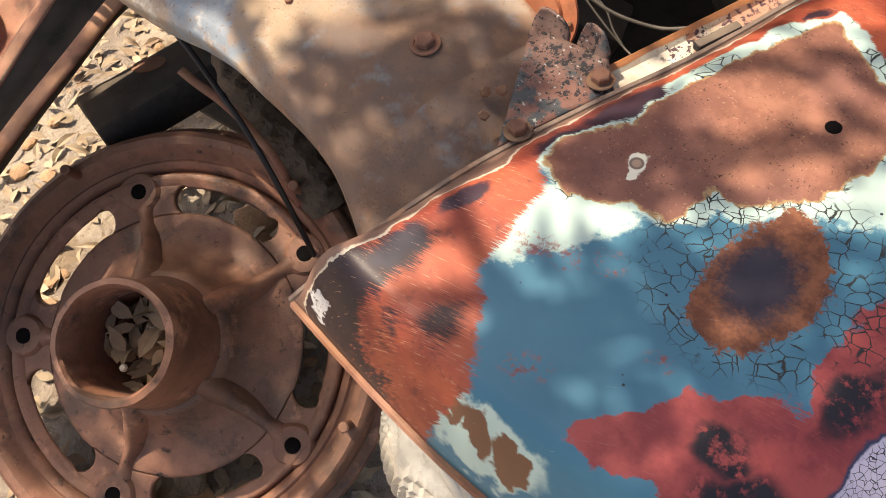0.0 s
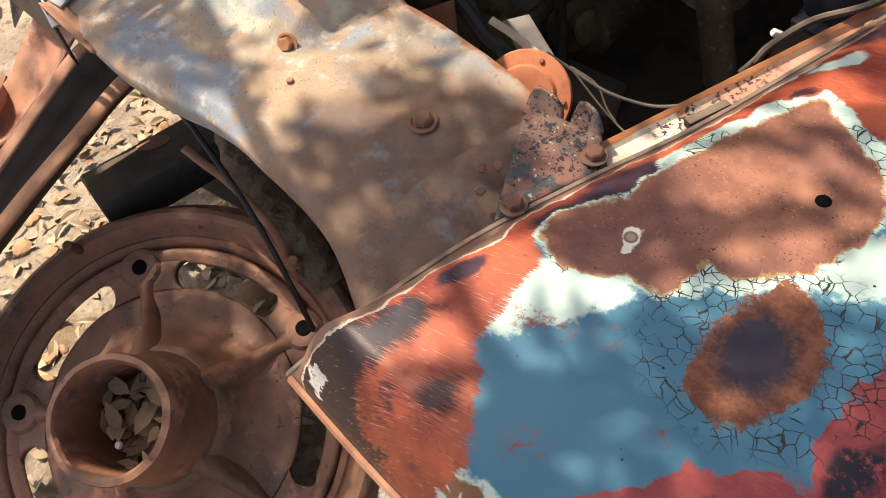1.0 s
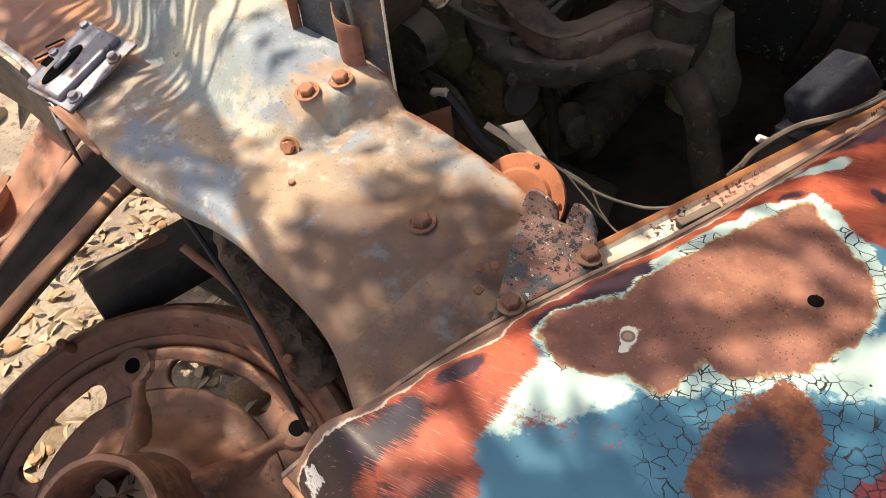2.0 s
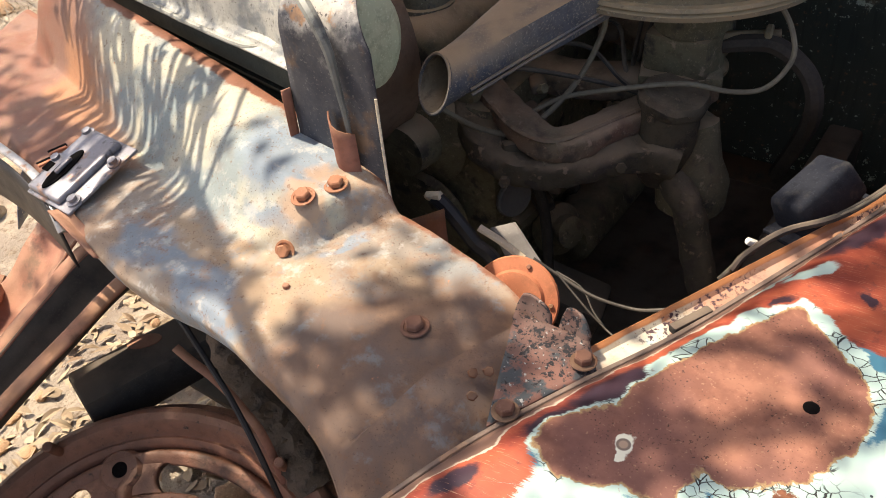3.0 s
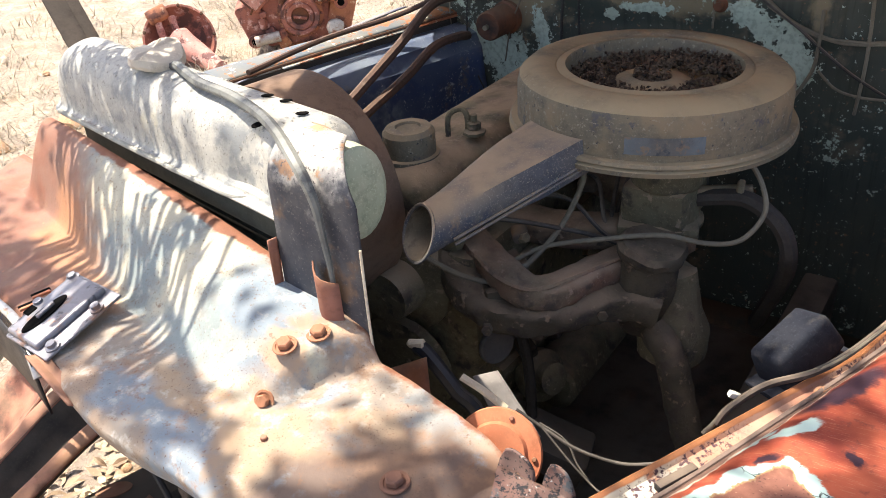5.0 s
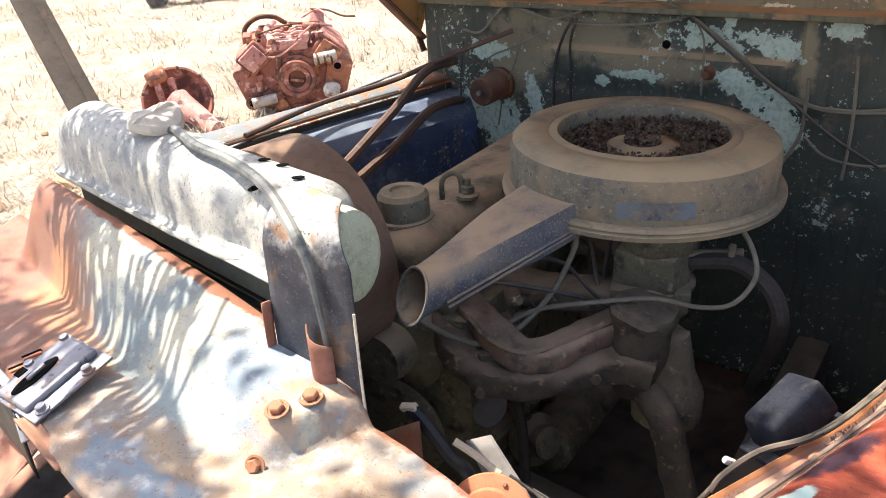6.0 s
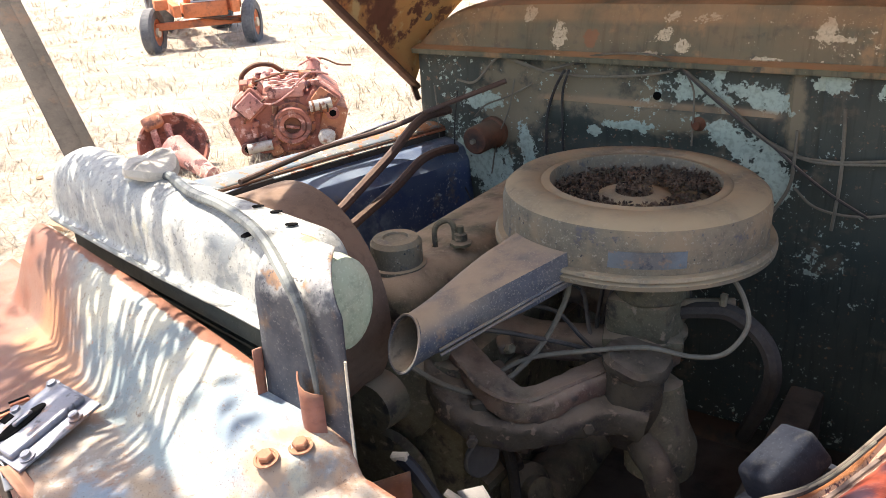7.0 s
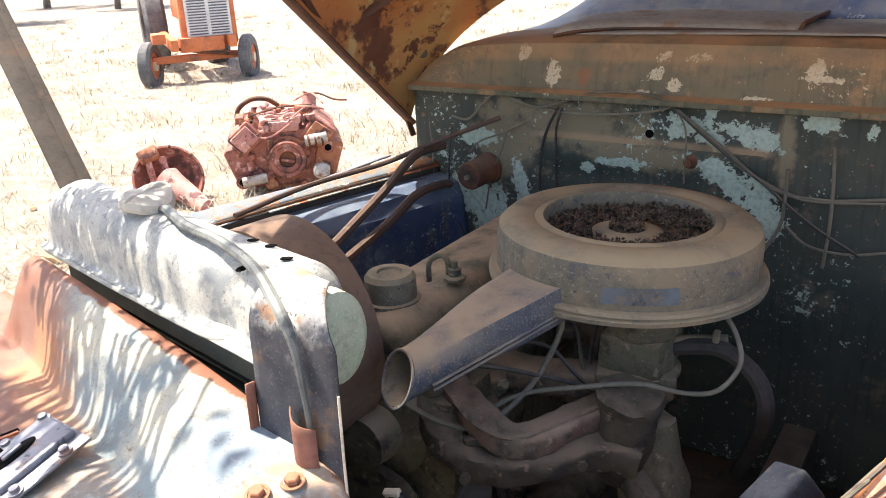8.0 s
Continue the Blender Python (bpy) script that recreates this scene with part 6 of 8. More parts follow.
loose("loom", [(-0.19, 0.72, 0.835), (-0.182, 0.738, 0.849), (-0.155, 0.775, 0.866), (-0.115, 0.815, 0.872), (-0.085, 0.87, 0.878), (-0.05, 0.97, 0.885)], 0.0045, wire_black, "black loom along the inner rail")
loose("loom", [(-0.20, 0.71, 0.825), (-0.165, 0.765, 0.862), (-0.10, 0.835, 0.876), (-0.06, 0.93, 0.884)], 0.003, wire_grey, "grey wire beside the black loom")
wire_dim = weathered("dim_wire", (0.13, 0.12, 0.105), (0.09, 0.08, 0.07), [], 0.75)
loose("horn_wire", [(-0.425, 0.68, 0.785), (-0.381, 0.683, 0.766), (-0.343, 0.687, 0.751), (-0.301, 0.697, 0.743), (-0.272, 0.70, 0.75), (-0.235, 0.70, 0.775), (-0.204, 0.703, 0.816)], 0.0022, wire_dim, "grey wire running from the horn")
loose("horn_wire", [(-0.405, 0.703, 0.754), (-0.369, 0.706, 0.738), (-0.347, 0.695, 0.717), (-0.327, 0.689, 0.702)], 0.0014, wire_dim, "thin grey wire hanging in the bay")
loose("horn_wire", [(-0.39, 0.681, 0.772), (-0.343, 0.673, 0.738), (-0.309, 0.668, 0.719), (-0.28, 0.63, 0.76)], 0.0014, wire_dim, "thin grey wire hanging in the bay")
horn = thing("horn", "round orange-rusted horn behind the header panel", "horn", (-0.42, 0.64, 0.7))
HM = upright((-0.415, 0.617, 0.768), (0.25, -0.75, 0.62))
HM = HM @ Matrix.Diagonal((0.78, 0.78, 0.9, 1))
part("disc", lathe([(0, 0), (0.068, 0), (0.072, 0.003), (0.070, 0.007), (0.05, 0.009), (0.046, 0.016), (0.02, 0.018), (0, 0.016)], 40, HM), rust_orange, horn)
for k in range(5):
    part("rivet", cylinder(0.004, 0.004, HM @ pose(0.06 * math.cos(k * 1.256), 0.06 * math.sin(k * 1.256), 0.008), 8, 0.001), rust, horn)
part("bell", lathe([(0.06, 0), (0.05, -0.04), (0.03, -0.07), (0, -0.07)], 28, HM), rust_dark, horn)
part("stalk", box((0.02, 0.02, 0.30), pose(-0.42, 0.665, 0.60), 0.003), chassis, horn)
prop = thing("support_strut", "black strut with a bare metal end in the bay", "strut", (-0.55, 0.72, 0.45))
part("arm", tube([(-0.612, 0.722, 0.792), (-0.59, 0.723, 0.775), (-0.545, 0.718, 0.736), (-0.50, 0.715, 0.690), (-0.46, 0.72, 0.42)], 0.011, 8), black, prop)
part("tip", rough_up(cylinder(0.008, 0.024, upright((-0.622, 0.716, 0.792), (0.8, 0.3, 0.1)), 10), 0.003, 90), cream_metal, prop, "bare shiny end")
part("plate", grid(6, 6, lambda u, v: Vector((-0.640 + 0.062 * u, 0.655 + 0.045 * u, 0.68 + (0.095 + 0.022 * u) * v))), rust, prop, "rusty upright plate", modifier=0.003)
part("bar", tube([(-0.523, 0.702, 0.783), (-0.49, 0.706, 0.768), (-0.458, 0.708, 0.750)], 0.0065, 8, flat=0.6), cream_metal, prop, "pale scraped bar")
part("mount_plate", grid(6, 6, lambda u, v: Vector((-0.55, 0.765, 0.728)).lerp(Vector((-0.522, 0.79, 0.732)), u).lerp(Vector((-0.477, 0.74, 0.651)).lerp(Vector((-0.44, 0.768, 0.660)), u), v)), weathered("grey_mount", (0.30, 0.28, 0.26), (0.2, 0.185, 0.17), [], 0.7), prop, "grey engine mount plate", modifier=0.006)

# ---- hood latch on the header panel ----
latch = thing("hood_latch", "grey stamped hood latch plate bolted to the header panel", "latch", (-0.99, 0.46, 0.865))
latch_mat = weathered("latch_steel", (0.26, 0.26, 0.29), (0.19, 0.19, 0.215), [((0.30, 0.18, 0.13), 24, 0.54, 0.66), ((0.09, 0.09, 0.10), 60, 0.58, 0.66)], 0.45, 0.5)
LM = pose(-1.006, 0.446, 0.878, 15, -1, -3)
part("plate", box((0.108, 0.128, 0.005), LM, 0.002), latch_mat, latch)
bm = box((0.080, 0.118, 0.012), LM @ pose(-0.012, 0, 0.006), 0.005, seg=3)
part("raised_plate", bm, latch_mat, latch)
part("slot", lathe([(0, 0), (0.0145, 0), (0.0145, 0.0015), (0, 0.0015)], 20, LM @ pose(-0.016, -0.014, 0.0122) @ Matrix.Diagonal((0.85, 2.6, 1, 1))), void_mat, latch, "dark latch opening")
part("lever", box((0.007, 0.030, 0.006), LM @ pose(-0.018, -0.010, 0.015, 0, 0, 4), 0.002), latch_mat, latch, "grey lever in the opening")
part("notch", box((0.014, 0.016, 0.002), LM @ pose(-0.046, -0.020, 0.0125), 0.0005), void_mat, latch)
for a, b in ((-0.046, 0.052), (-0.050, -0.004), (0.043, 0.030), (0.043, -0.044)):
    part("bolt", lathe([(0, 0), (0.0105, 0), (0.0105, 0.002), (0.0065, 0.003), (0.0065, 0.008), (0, 0.0085)], 12, LM @ pose(a, b, 0.003 if a > 0 else 0.008)), latch_mat, latch)
for x, y in ((-1.105, 0.470), (-1.092, 0.442)):
    part("slit", box((0.008, 0.028, 0.0015), pose(x, y, 0.8725, 0, 0, -12), 0.0004), void_mat, header, "dark slit")
    part("slit_edge", box((0.006, 0.026, 0.004), pose(x + 0.009, y - 0.004, 0.8735, 0, 0, -12), 0.001), rust_orange, header)
part("tongue", grid(10, 5, lambda u, v: Vector((-0.985 + 0.115 * u, 0.372 - 0.018 * u + 0.020 * v, 0.868 - 0.020 * u - 0.006 * math.sin(v * 3)))), rust, latch, "bent rusty tongue", modifier=0.003)
chrome = weathered("dull_chrome", (0.55, 0.54, 0.52), (0.40, 0.38, 0.36), [((0.25, 0.14, 0.09), 25, 0.58, 0.68)], 0.35, 0.7)
trim_bar = thing("grille_trim", "dull chrome trim bar hanging below the header panel", "trim", (-1.12, 0.41, 0.84))
part("bar", tube([(-1.32, 0.445, 0.868), (-1.172, 0.428, 0.868), (-1.075, 0.412, 0.866), (-1.01, 0.388, 0.855), (-0.98, 0.375, 0.83)], 0.007, 10, 30, flat=0.5), chrome, trim_bar)
# black sheet put in for the dark recess under the bar
part("backing", grid(12, 4, lambda u, v: Vector((-1.32 + 0.33 * u, 0.428 - 0.050 * u ** 2, 0.86 - 0.10 * v))), black, trim_bar, "black sheet for the dark recess below the bar", modifier=0.003)

# ---- headlight under the fender ----
lamp = thing("headlight", "ribbed glass headlight below the fender's nose", "headlight", (-0.24, 0.12, 0.55))
lens_mat = weathered("dusty_lens", (0.34, 0.33, 0.30), (0.24, 0.235, 0.21), [((0.45, 0.41, 0.33), 14, 0.5, 0.7)], 0.25, 0.0, specular=0.8, bump=0.1)
HL = upright((-0.220, 0.155, 0.66), (-0.42, -0.86, 0.05))
part("lens", grid(49, 60, lambda u, v: HL @ Vector((0.105 * v * math.cos(2 * math.pi * u), 0.105 * v * math.sin(2 * math.pi * u), 0.055 * (1 - v * v) + 0.003 * math.sin(v * math.cos(2 * math.pi * u) * 60)))), lens_mat, lamp, "dusty ribbed glass")
part("bezel", lathe([(0.104, -0.004), (0.103, 0.006), (0.108, 0.009), (0.114, 0.004), (0.117, -0.010), (0.117, -0.055), (0.112, -0.06), (0.104, -0.01)], 48, HL), weathered("galvanised", (0.50, 0.50, 0.49), (0.38, 0.38, 0.37), [((0.25, 0.2, 0.15), 22, 0.58, 0.7)], 0.4, 0.7), lamp, "dull silver bezel band")
part("bucket", lathe([(0.11, -0.05), (0.10, -0.12), (0.06, -0.16), (0, -0.16)], 36, HL), rust_dark, lamp)

for x, y in ((-0.337, 0.418), (-0.325, 0.428), (-0.322, 0.394)):
    single("loose_nut", rough_up(cylinder(0.0052, 0.008, pose(x, y, 0.872, 35, 20, 30), 6, 0.001), 0.0015, 160), rust_dark, "small rusty nut lying by the bracket", "nut", "loose nuts")

# ---- spoked wheel leaning on the front of the truck ----
def frame_at(place, normal, xdir):
    z = Vector(normal).normalized()
    x = (Vector(xdir) - z * Vector(xdir).dot(z)).normalized()
    return Matrix.Translation(place) @ Matrix((x, z.cross(x), z)).transposed().to_4x4()


WH = frame_at((-0.8546, 0.1445, 0.207), (0.2407, -0.3504, 0.9052), (0.70, 0.71, 0.0)) @ Matrix.Diagonal((1.145, 1.145, 1.03, 1))
TURN = 0.393
wheel_mat = weathered("brown_cast_rust", (0.24, 0.105, 0.066), (0.13, 0.062, 0.042), [((0.07, 0.040, 0.032), 10, 0.52, 0.66), ((0.40, 0.20, 0.13), 15, 0.56, 0.70), ((0.05, 0.03, 0.025), 60, 0.60, 0.70)], 0.55, dust=(0.40, 0.25, 0.155), dust_amount=0.15, bump=0.8, depth=0.003)
wheel = thing("cast_wheel", "rusty cast five-spoke wheel centre leaning on the truck", "wheel", m=WH)
part("rim", lathe([(0.262, -0.03), (0.266, -0.010), (0.272, 0.000), (0.279, 0.004), (0.283, 0.001), (0.287, 0.004), (0.293, 0.018), (0.303, 0.026), (0.314, 0.026), (0.322, 0.020), (0.326, 0.008), (0.326, -0.03), (0.318, -0.05), (0.29, -0.045), (0.262, -0.03)], 96), wheel_mat, wheel, "rolled rusty rim")
part("rim_step", lathe([(0.326, -0.03), (0.341, -0.035), (0.343, -0.048), (0.341, -0.06), (0.31, -0.07), (0.28, -0.05)], 96), wheel_mat, wheel)


def dish_with_slots():
    """Dished plate; each of the five slots is a bent oval with round ends."""
    bm = bmesh.new()
    line = [(0.085, 0.060), (0.095, 0.035), (0.11, 0.012), (0.13, -0.006), (0.15, -0.018), (0.17, -0.022), (0.186, -0.019), (0.192, -0.021)]
    line += [(0.222 - 0.024 * math.cos(math.pi * k / 12), -0.022) for k in range(13)] + [(0.250, -0.020), (0.258, -0.016), (0.266, -0.012)]
    first, last, steps = 8, 20, 60
    rows = []
    for r, z in line:
        q = (r - 0.222) / 0.024
        half = 0.30 + (0.10 * math.sqrt(max(0.0, 1 - q * q)) if abs(q) <= 1 else 0.0)
        ring = []
        for k in range(5 * steps):
            t = 2 * (k % steps) / steps - 1
            a = t / 0.6 * half if abs(t) <= 0.6 else math.copysign(half + (abs(t) - 0.6) / 0.4 * (math.pi / 5 - half), t)
            a += TURN + math.pi / 5 + (k // steps) * 2 * math.pi / 5
            ring.append(bm.verts.new((r * math.cos(a), r * math.sin(a), z + 0.002 * noise.noise(Vector((r * 20, 4 * math.cos(a), 4 * math.sin(a)))))))
        rows.append(ring)
    total = 5 * steps
    for i in range(len(rows) - 1):
        for k in range(total):
            if first <= i < last and 12 <= k % steps < 48:
                continue
            bm.faces.new((rows[i][k], rows[i][(k + 1) % total], rows[i + 1][(k + 1) % total], rows[i + 1][k]))
    return bm


part("dish", dish_with_slots(), wheel_mat, wheel, "dished plate with curved oval slots", modifier=0.016)
part("hub", rough_up(lathe([(0.070, -0.05), (0.120, -0.05), (0.126, -0.015), (0.112, 0.02), (0.098, 0.06), (0.090, 0.11), (0.086, 0.160), (0.086, 0.198), (0.084, 0.205), (0.076, 0.207), (0.072, 0.201), (0.070, 0.03), (0.066, 0.0), (0.070, -0.05)], 64), 0.0015, 30), wheel_mat, wheel, "hollow hub")
for k in range(5):
    a = TURN + k * 2 * math.pi / 5
    ca, sa = math.cos(a), math.sin(a)

    def rib(u, v):
        """A ridge that rises from the plate, wide at the hub, pinched at the waist, spread again at the lug."""
        r = 0.085 + 0.150 * u
        wide = 0.016 + 0.034 * (1 - u) ** 3 + 0.022 * smooth(0.72, 1.0, u)
        tall = 0.024 + 0.062 * (1 - u) ** 1.6
        t = 2 * v - 1
        y = wide * t
        z = -0.024 + (tall + 0.026 * smooth(0.6, 0.0, u)) * (1 - abs(t) ** 2.2)
        return Vector((r * ca - y * sa, r * sa + y * ca, z))
    part("spoke", rough_up(grid(26, 15, rib), 0.0012, 60), wheel_mat, wheel)
    lug = part("lug", rough_up(lathe([(0.012, 0), (0.036, 0), (0.033, 0.016), (0.028, 0.021), (0.0125, 0.021), (0.012, 0.0)], 28, pose(0.242 * ca, 0.242 * sa, -0.020)), 0.001, 60), wheel_mat, wheel)
    part("bolt_hole", cylinder(0.0122, 0.003, pose(0.242 * ca, 0.242 * sa, -0.0015), 18, 0.0005), void_mat, lug)
    b = a + 0.27
    part("stud", cylinder(0.008, 0.045, pose(0.302 * math.cos(b), 0.302 * math.sin(b), 0.018), 12, 0.002), wheel_mat, wheel)
leaf_litter = weathered("dry_leaves", (0.45, 0.33, 0.20), (0.30, 0.22, 0.14), [], 0.8, grain=30)


def leaf_bm(bm, m, length, width, curl):
    pts = [(0, 0), (0.3, 0.8), (0.6, 0.75), (1, 0)]
    mid = [bm.verts.new(m @ Vector((length * x, 0, curl * length * math.sin(x * 2.6)))) for x, _ in pts]
    for s in (1, -1):
        rim = [bm.verts.new(m @ Vector((length * x, s * width * w, curl * length * (math.sin(x * 2.6) + 0.5 * w)))) for x, w in pts[1:3]]
        ring = [mid[0], rim[0], rim[1], mid[3], mid[2], mid[1]]
        bm.faces.new((mid[0], rim[0], mid[1])), bm.faces.new((mid[1], rim[0], rim[1], mid[2])), bm.faces.new((mid[2], rim[1], mid[3]))


bm = bmesh.new()
for k in range(90):
    a, r = rnd.uniform(0, 6.28), 0.063 * math.sqrt(rnd.random())
    leaf_bm(bm, WH @ pose(r * math.cos(a), r * math.sin(a), rnd.uniform(0.03, 0.10), rnd.uniform(-50, 50), rnd.uniform(-50, 50), rnd.uniform(0, 360)), rnd.uniform(0.03, 0.055), rnd.uniform(0.008, 0.015), rnd.uniform(-0.2, 0.3))
single("leaf_litter", bm, leaf_litter, "dry brown leaves caught inside the wheel hub", "leaves", kind="stuff")
single("pebble", rough_up(lathe([(0, -0.006), (0.005, -0.003), (0.006, 0), (0.004, 0.005), (0, 0.006)], 10, WH @ pose(-0.03, -0.03, 0.115)), 0.001, 200), white_plastic, "small white pebble among the leaves", "pebble")

bm = bmesh.new()
for k in range(2600):
    x, y = rnd.uniform(-2.1, -0.3), rnd.uniform(-0.7, 1.0)
    leaf_bm(bm, pose(x, y, ground_height(x, y) + rnd.uniform(0.002, 0.012), rnd.uniform(-25, 25), rnd.uniform(-25, 25), rnd.uniform(0, 360)), rnd.uniform(0.03, 0.07), rnd.uniform(0.007, 0.016), rnd.uniform(-0.15, 0.25))
straw_leaf = weathered("bleached_leaves", (0.46, 0.37, 0.25), (0.29, 0.21, 0.135), [((0.20, 0.13, 0.08), 6, 0.54, 0.64)], 0.8, grain=30, large=9)
single("ground_litter", bm, straw_leaf, "bleached dry leaf litter on the ground before the truck", "leaves", kind="stuff")

# ---- scrap iron under and before the nose ----
tyre_strip = single("tread_strip", rough_up(tube([(-1.0, 0.60, 0.53), (-0.948, 0.533, 0.495), (-0.919, 0.515, 0.457), (-0.87, 0.503, 0.409), (-0.827, 0.502, 0.375), (-0.74, 0.47, 0.30)], 0.035, 20, 70), 0.010, 60), soil, "crumbling old tyre tread caked with soil", "tyre")
TREAD = catmull([(-1.0, 0.60, 0.53), (-0.948, 0.533, 0.495), (-0.919, 0.515, 0.457), (-0.87, 0.503, 0.409), (-0.827, 0.502, 0.375), (-0.74, 0.47, 0.30)], 40)
for k in range(2, 38, 2):
    for side in (-1, 0, 1):
        at = TREAD[k] + Vector((0.018 * side, -0.012 + 0.012 * abs(side), 0.030 - 0.010 * abs(side)))
        part("tread_block", rough_up(box((0.015, 0.013, 0.012), pose(at.x, at.y, at.z, 20 + 5 * side, 30 + 20 * side, 25 + 11 * (k % 5)), 0.003), 0.003, 90), soil, tyre_strip)
old_rim = thing("wheel_rim", "wide rusty wheel rim with two flanges standing before the truck", "wheel rim", (-1.2, 0.3, 0))
RIM_NEAR = catmull([(-1.13, -0.10, 0.36), (-1.152, 0.06, 0.45), (-1.150, 0.22, 0.508), (-1.142, 0.372, 0.551), (-1.128, 0.497, 0.590), (-1.10, 0.60, 0.60)], 40)
RIM_FAR = catmull([(-1.25, -0.04, 0.36), (-1.268, 0.12, 0.45), (-1.265, 0.271, 0.508), (-1.265, 0.393, 0.554), (-1.258, 0.513, 0.595), (-1.23, 0.64, 0.60)], 40)


def rim_strip(line, width, lift=0.0):
    def fn(u, v):
        k = min(int(u * 39), 38)
        p = line[k].lerp(line[k + 1], u * 39 - k)
        return p + Vector((width * (v - 0.5), 0.0, lift + 0.006 * math.sin(v * 3.14)))
    return grid(40, 6, fn)


part("flange", rim_strip(RIM_NEAR, 0.036), rust, old_rim, "rusty outer flange", modifier=0.006)
part("flange", rim_strip(RIM_FAR, 0.034), rust, old_rim, "rusty inner flange", modifier=0.006)
part("channel", grid(40, 12, lambda u, v: RIM_NEAR[min(39, round(u * 39))].lerp(RIM_FAR[min(39, round(u * 39))], 0.08 + 0.84 * v) - Vector((0, 0, 0.07 * math.sin(math.pi * v) ** 0.5))), chassis, old_rim, "dark channel between the flanges", modifier=0.005)
part("disc", grid(24, 10, lambda u, v: RIM_FAR[min(39, round(8 + u * 28))] + Vector((-0.02 - 0.17 * v, 0.03 * v, -0.01 - 0.05 * math.sin(2.6 * v) + 0.02 * math.sin(u * 9)))), rust_red, old_rim, "dished rusty disc", modifier=0.006)
for k in range(3):
    part("stud", cylinder(0.008, 0.045, upright((-1.19 + 0.012 * k, 0.545 + 0.022 * k, 0.60), (-0.7, 0.5, 0.5)), 10, 0.002), rust, old_rim)
part("rib", tube([(-1.33, 0.10, 0.47), (-1.36, 0.24, 0.50), (-1.42, 0.36, 0.50), (-1.50, 0.42, 0.47)], 0.018, 8, 20), rust, old_rim)
horn_beam = thing("frame_horn", "dark chassis extension with an oval hole", "beam", (-1.12, 0.5, 0.3))
part("beam", box((0.105, 0.48, 0.09), pose(-1.128, 0.58, 0.355, 0, 0, -16.6), 0.01), chassis, horn_beam)
# no hole is cut; a warm-coloured disc stands for light coming through
part("hole", lathe([(0, 0), (0.022, 0), (0.022, 0.002), (0, 0.002)], 18, pose(-1.180, 0.497, 0.4000, 0, 0, -40) @ Matrix.Diagonal((0.8, 1.5, 1, 1))), rust, horn_beam, "rust-coloured disc for light through an oval hole")
part("shackle", box((0.05, 0.06, 0.10), pose(-1.06, 0.74, 0.38), 0.006), chassis, horn_beam)
single("thin_rod", tube([(-0.97, 0.47, 0.85), (-0.934, 0.452, 0.67), (-0.897, 0.444, 0.624), (-0.854, 0.435, 0.575), (-0.801, 0.421, 0.52), (-0.74, 0.40, 0.40), (-0.70, 0.39, 0.02)], 0.005, 8), black, "thin dark rod hanging below the header panel", "rod")
single("bent_strip", tube([(-0.97, 0.45, 0.54), (-0.938, 0.453, 0.518), (-0.904, 0.46, 0.489), (-0.856, 0.46, 0.446), (-0.80, 0.45, 0.38), (-0.76, 0.44, 0.02)], 0.008, 8, 24, flat=0.3), rust, "rusty bent metal strip beside the wheel", "strip")

# ---- stones ----
stone_mats = [weathered("pale_stone", (0.52, 0.42, 0.30), (0.42, 0.32, 0.22), [((0.30, 0.22, 0.15), 8, 0.55, 0.7)], 0.9, bump=0.6, depth=0.004),
              weathered("orange_stone", (0.52, 0.33, 0.19), (0.40, 0.24, 0.14), [((0.6, 0.46, 0.3), 9, 0.55, 0.7)], 0.9, bump=0.6, depth=0.004)]


def stone_mesh(seed):
    r = random.Random(seed)
    bm = bmesh.new()
    bmesh.ops.create_icosphere(bm, subdivisions=2, radius=1)
    off = Vector((r.uniform(0, 50), r.uniform(0, 50), 0))
    for v in bm.verts:
        v.co *= 1 + 0.45 * noise.noise(v.co * 0.9 + off) + 0.15 * noise.noise(v.co * 2.4 + off)
        v.co.z *= 0.55
    me = bpy.data.meshes.new("stone")
    bm.to_mesh(me)
    bm.free()
    me.shade_smooth()
    me.set_sharp_from_angle(angle=radians(28))
    me.materials.append(stone_mats[seed % 2])
    return me


stones = [stone_mesh(k) for k in range(8)]
for k in range(210):
    if k < 120:
        x, y, s = rnd.uniform(-2.1, -0.7), rnd.uniform(-0.35, 1.0), rnd.choice([0.015, 0.02, 0.025, 0.035, 0.05])
    else:
        d, a = rnd.uniform(2.0, 6.0), radians(rnd.uniform(40, 75))
        x, y, s = -d * math.sin(a), d * math.cos(a), rnd.choice([0.02, 0.03, 0.05, 0.08])
    ob = new("stone", stones[k % 8])
    ob.matrix_basis = pose(x, y, ground_height(x, y) + s * 0.2, rnd.uniform(-15, 15), rnd.uniform(-15, 15), rnd.uniform(0, 360)) @ Matrix.Diagonal((s, s * rnd.uniform(0.6, 1), s, 1))
    tagged(ob, "pale sandy stone lying on the dry ground", "stone", "stones on the ground")

# ---- out on the paddock ----
straw = weathered("dry_grass", (0.44, 0.39, 0.30), (0.31, 0.265, 0.20), [((0.24, 0.20, 0.14), 1.5, 0.58, 0.68)], 0.85, grain=8, large=2)
bm = bmesh.new()
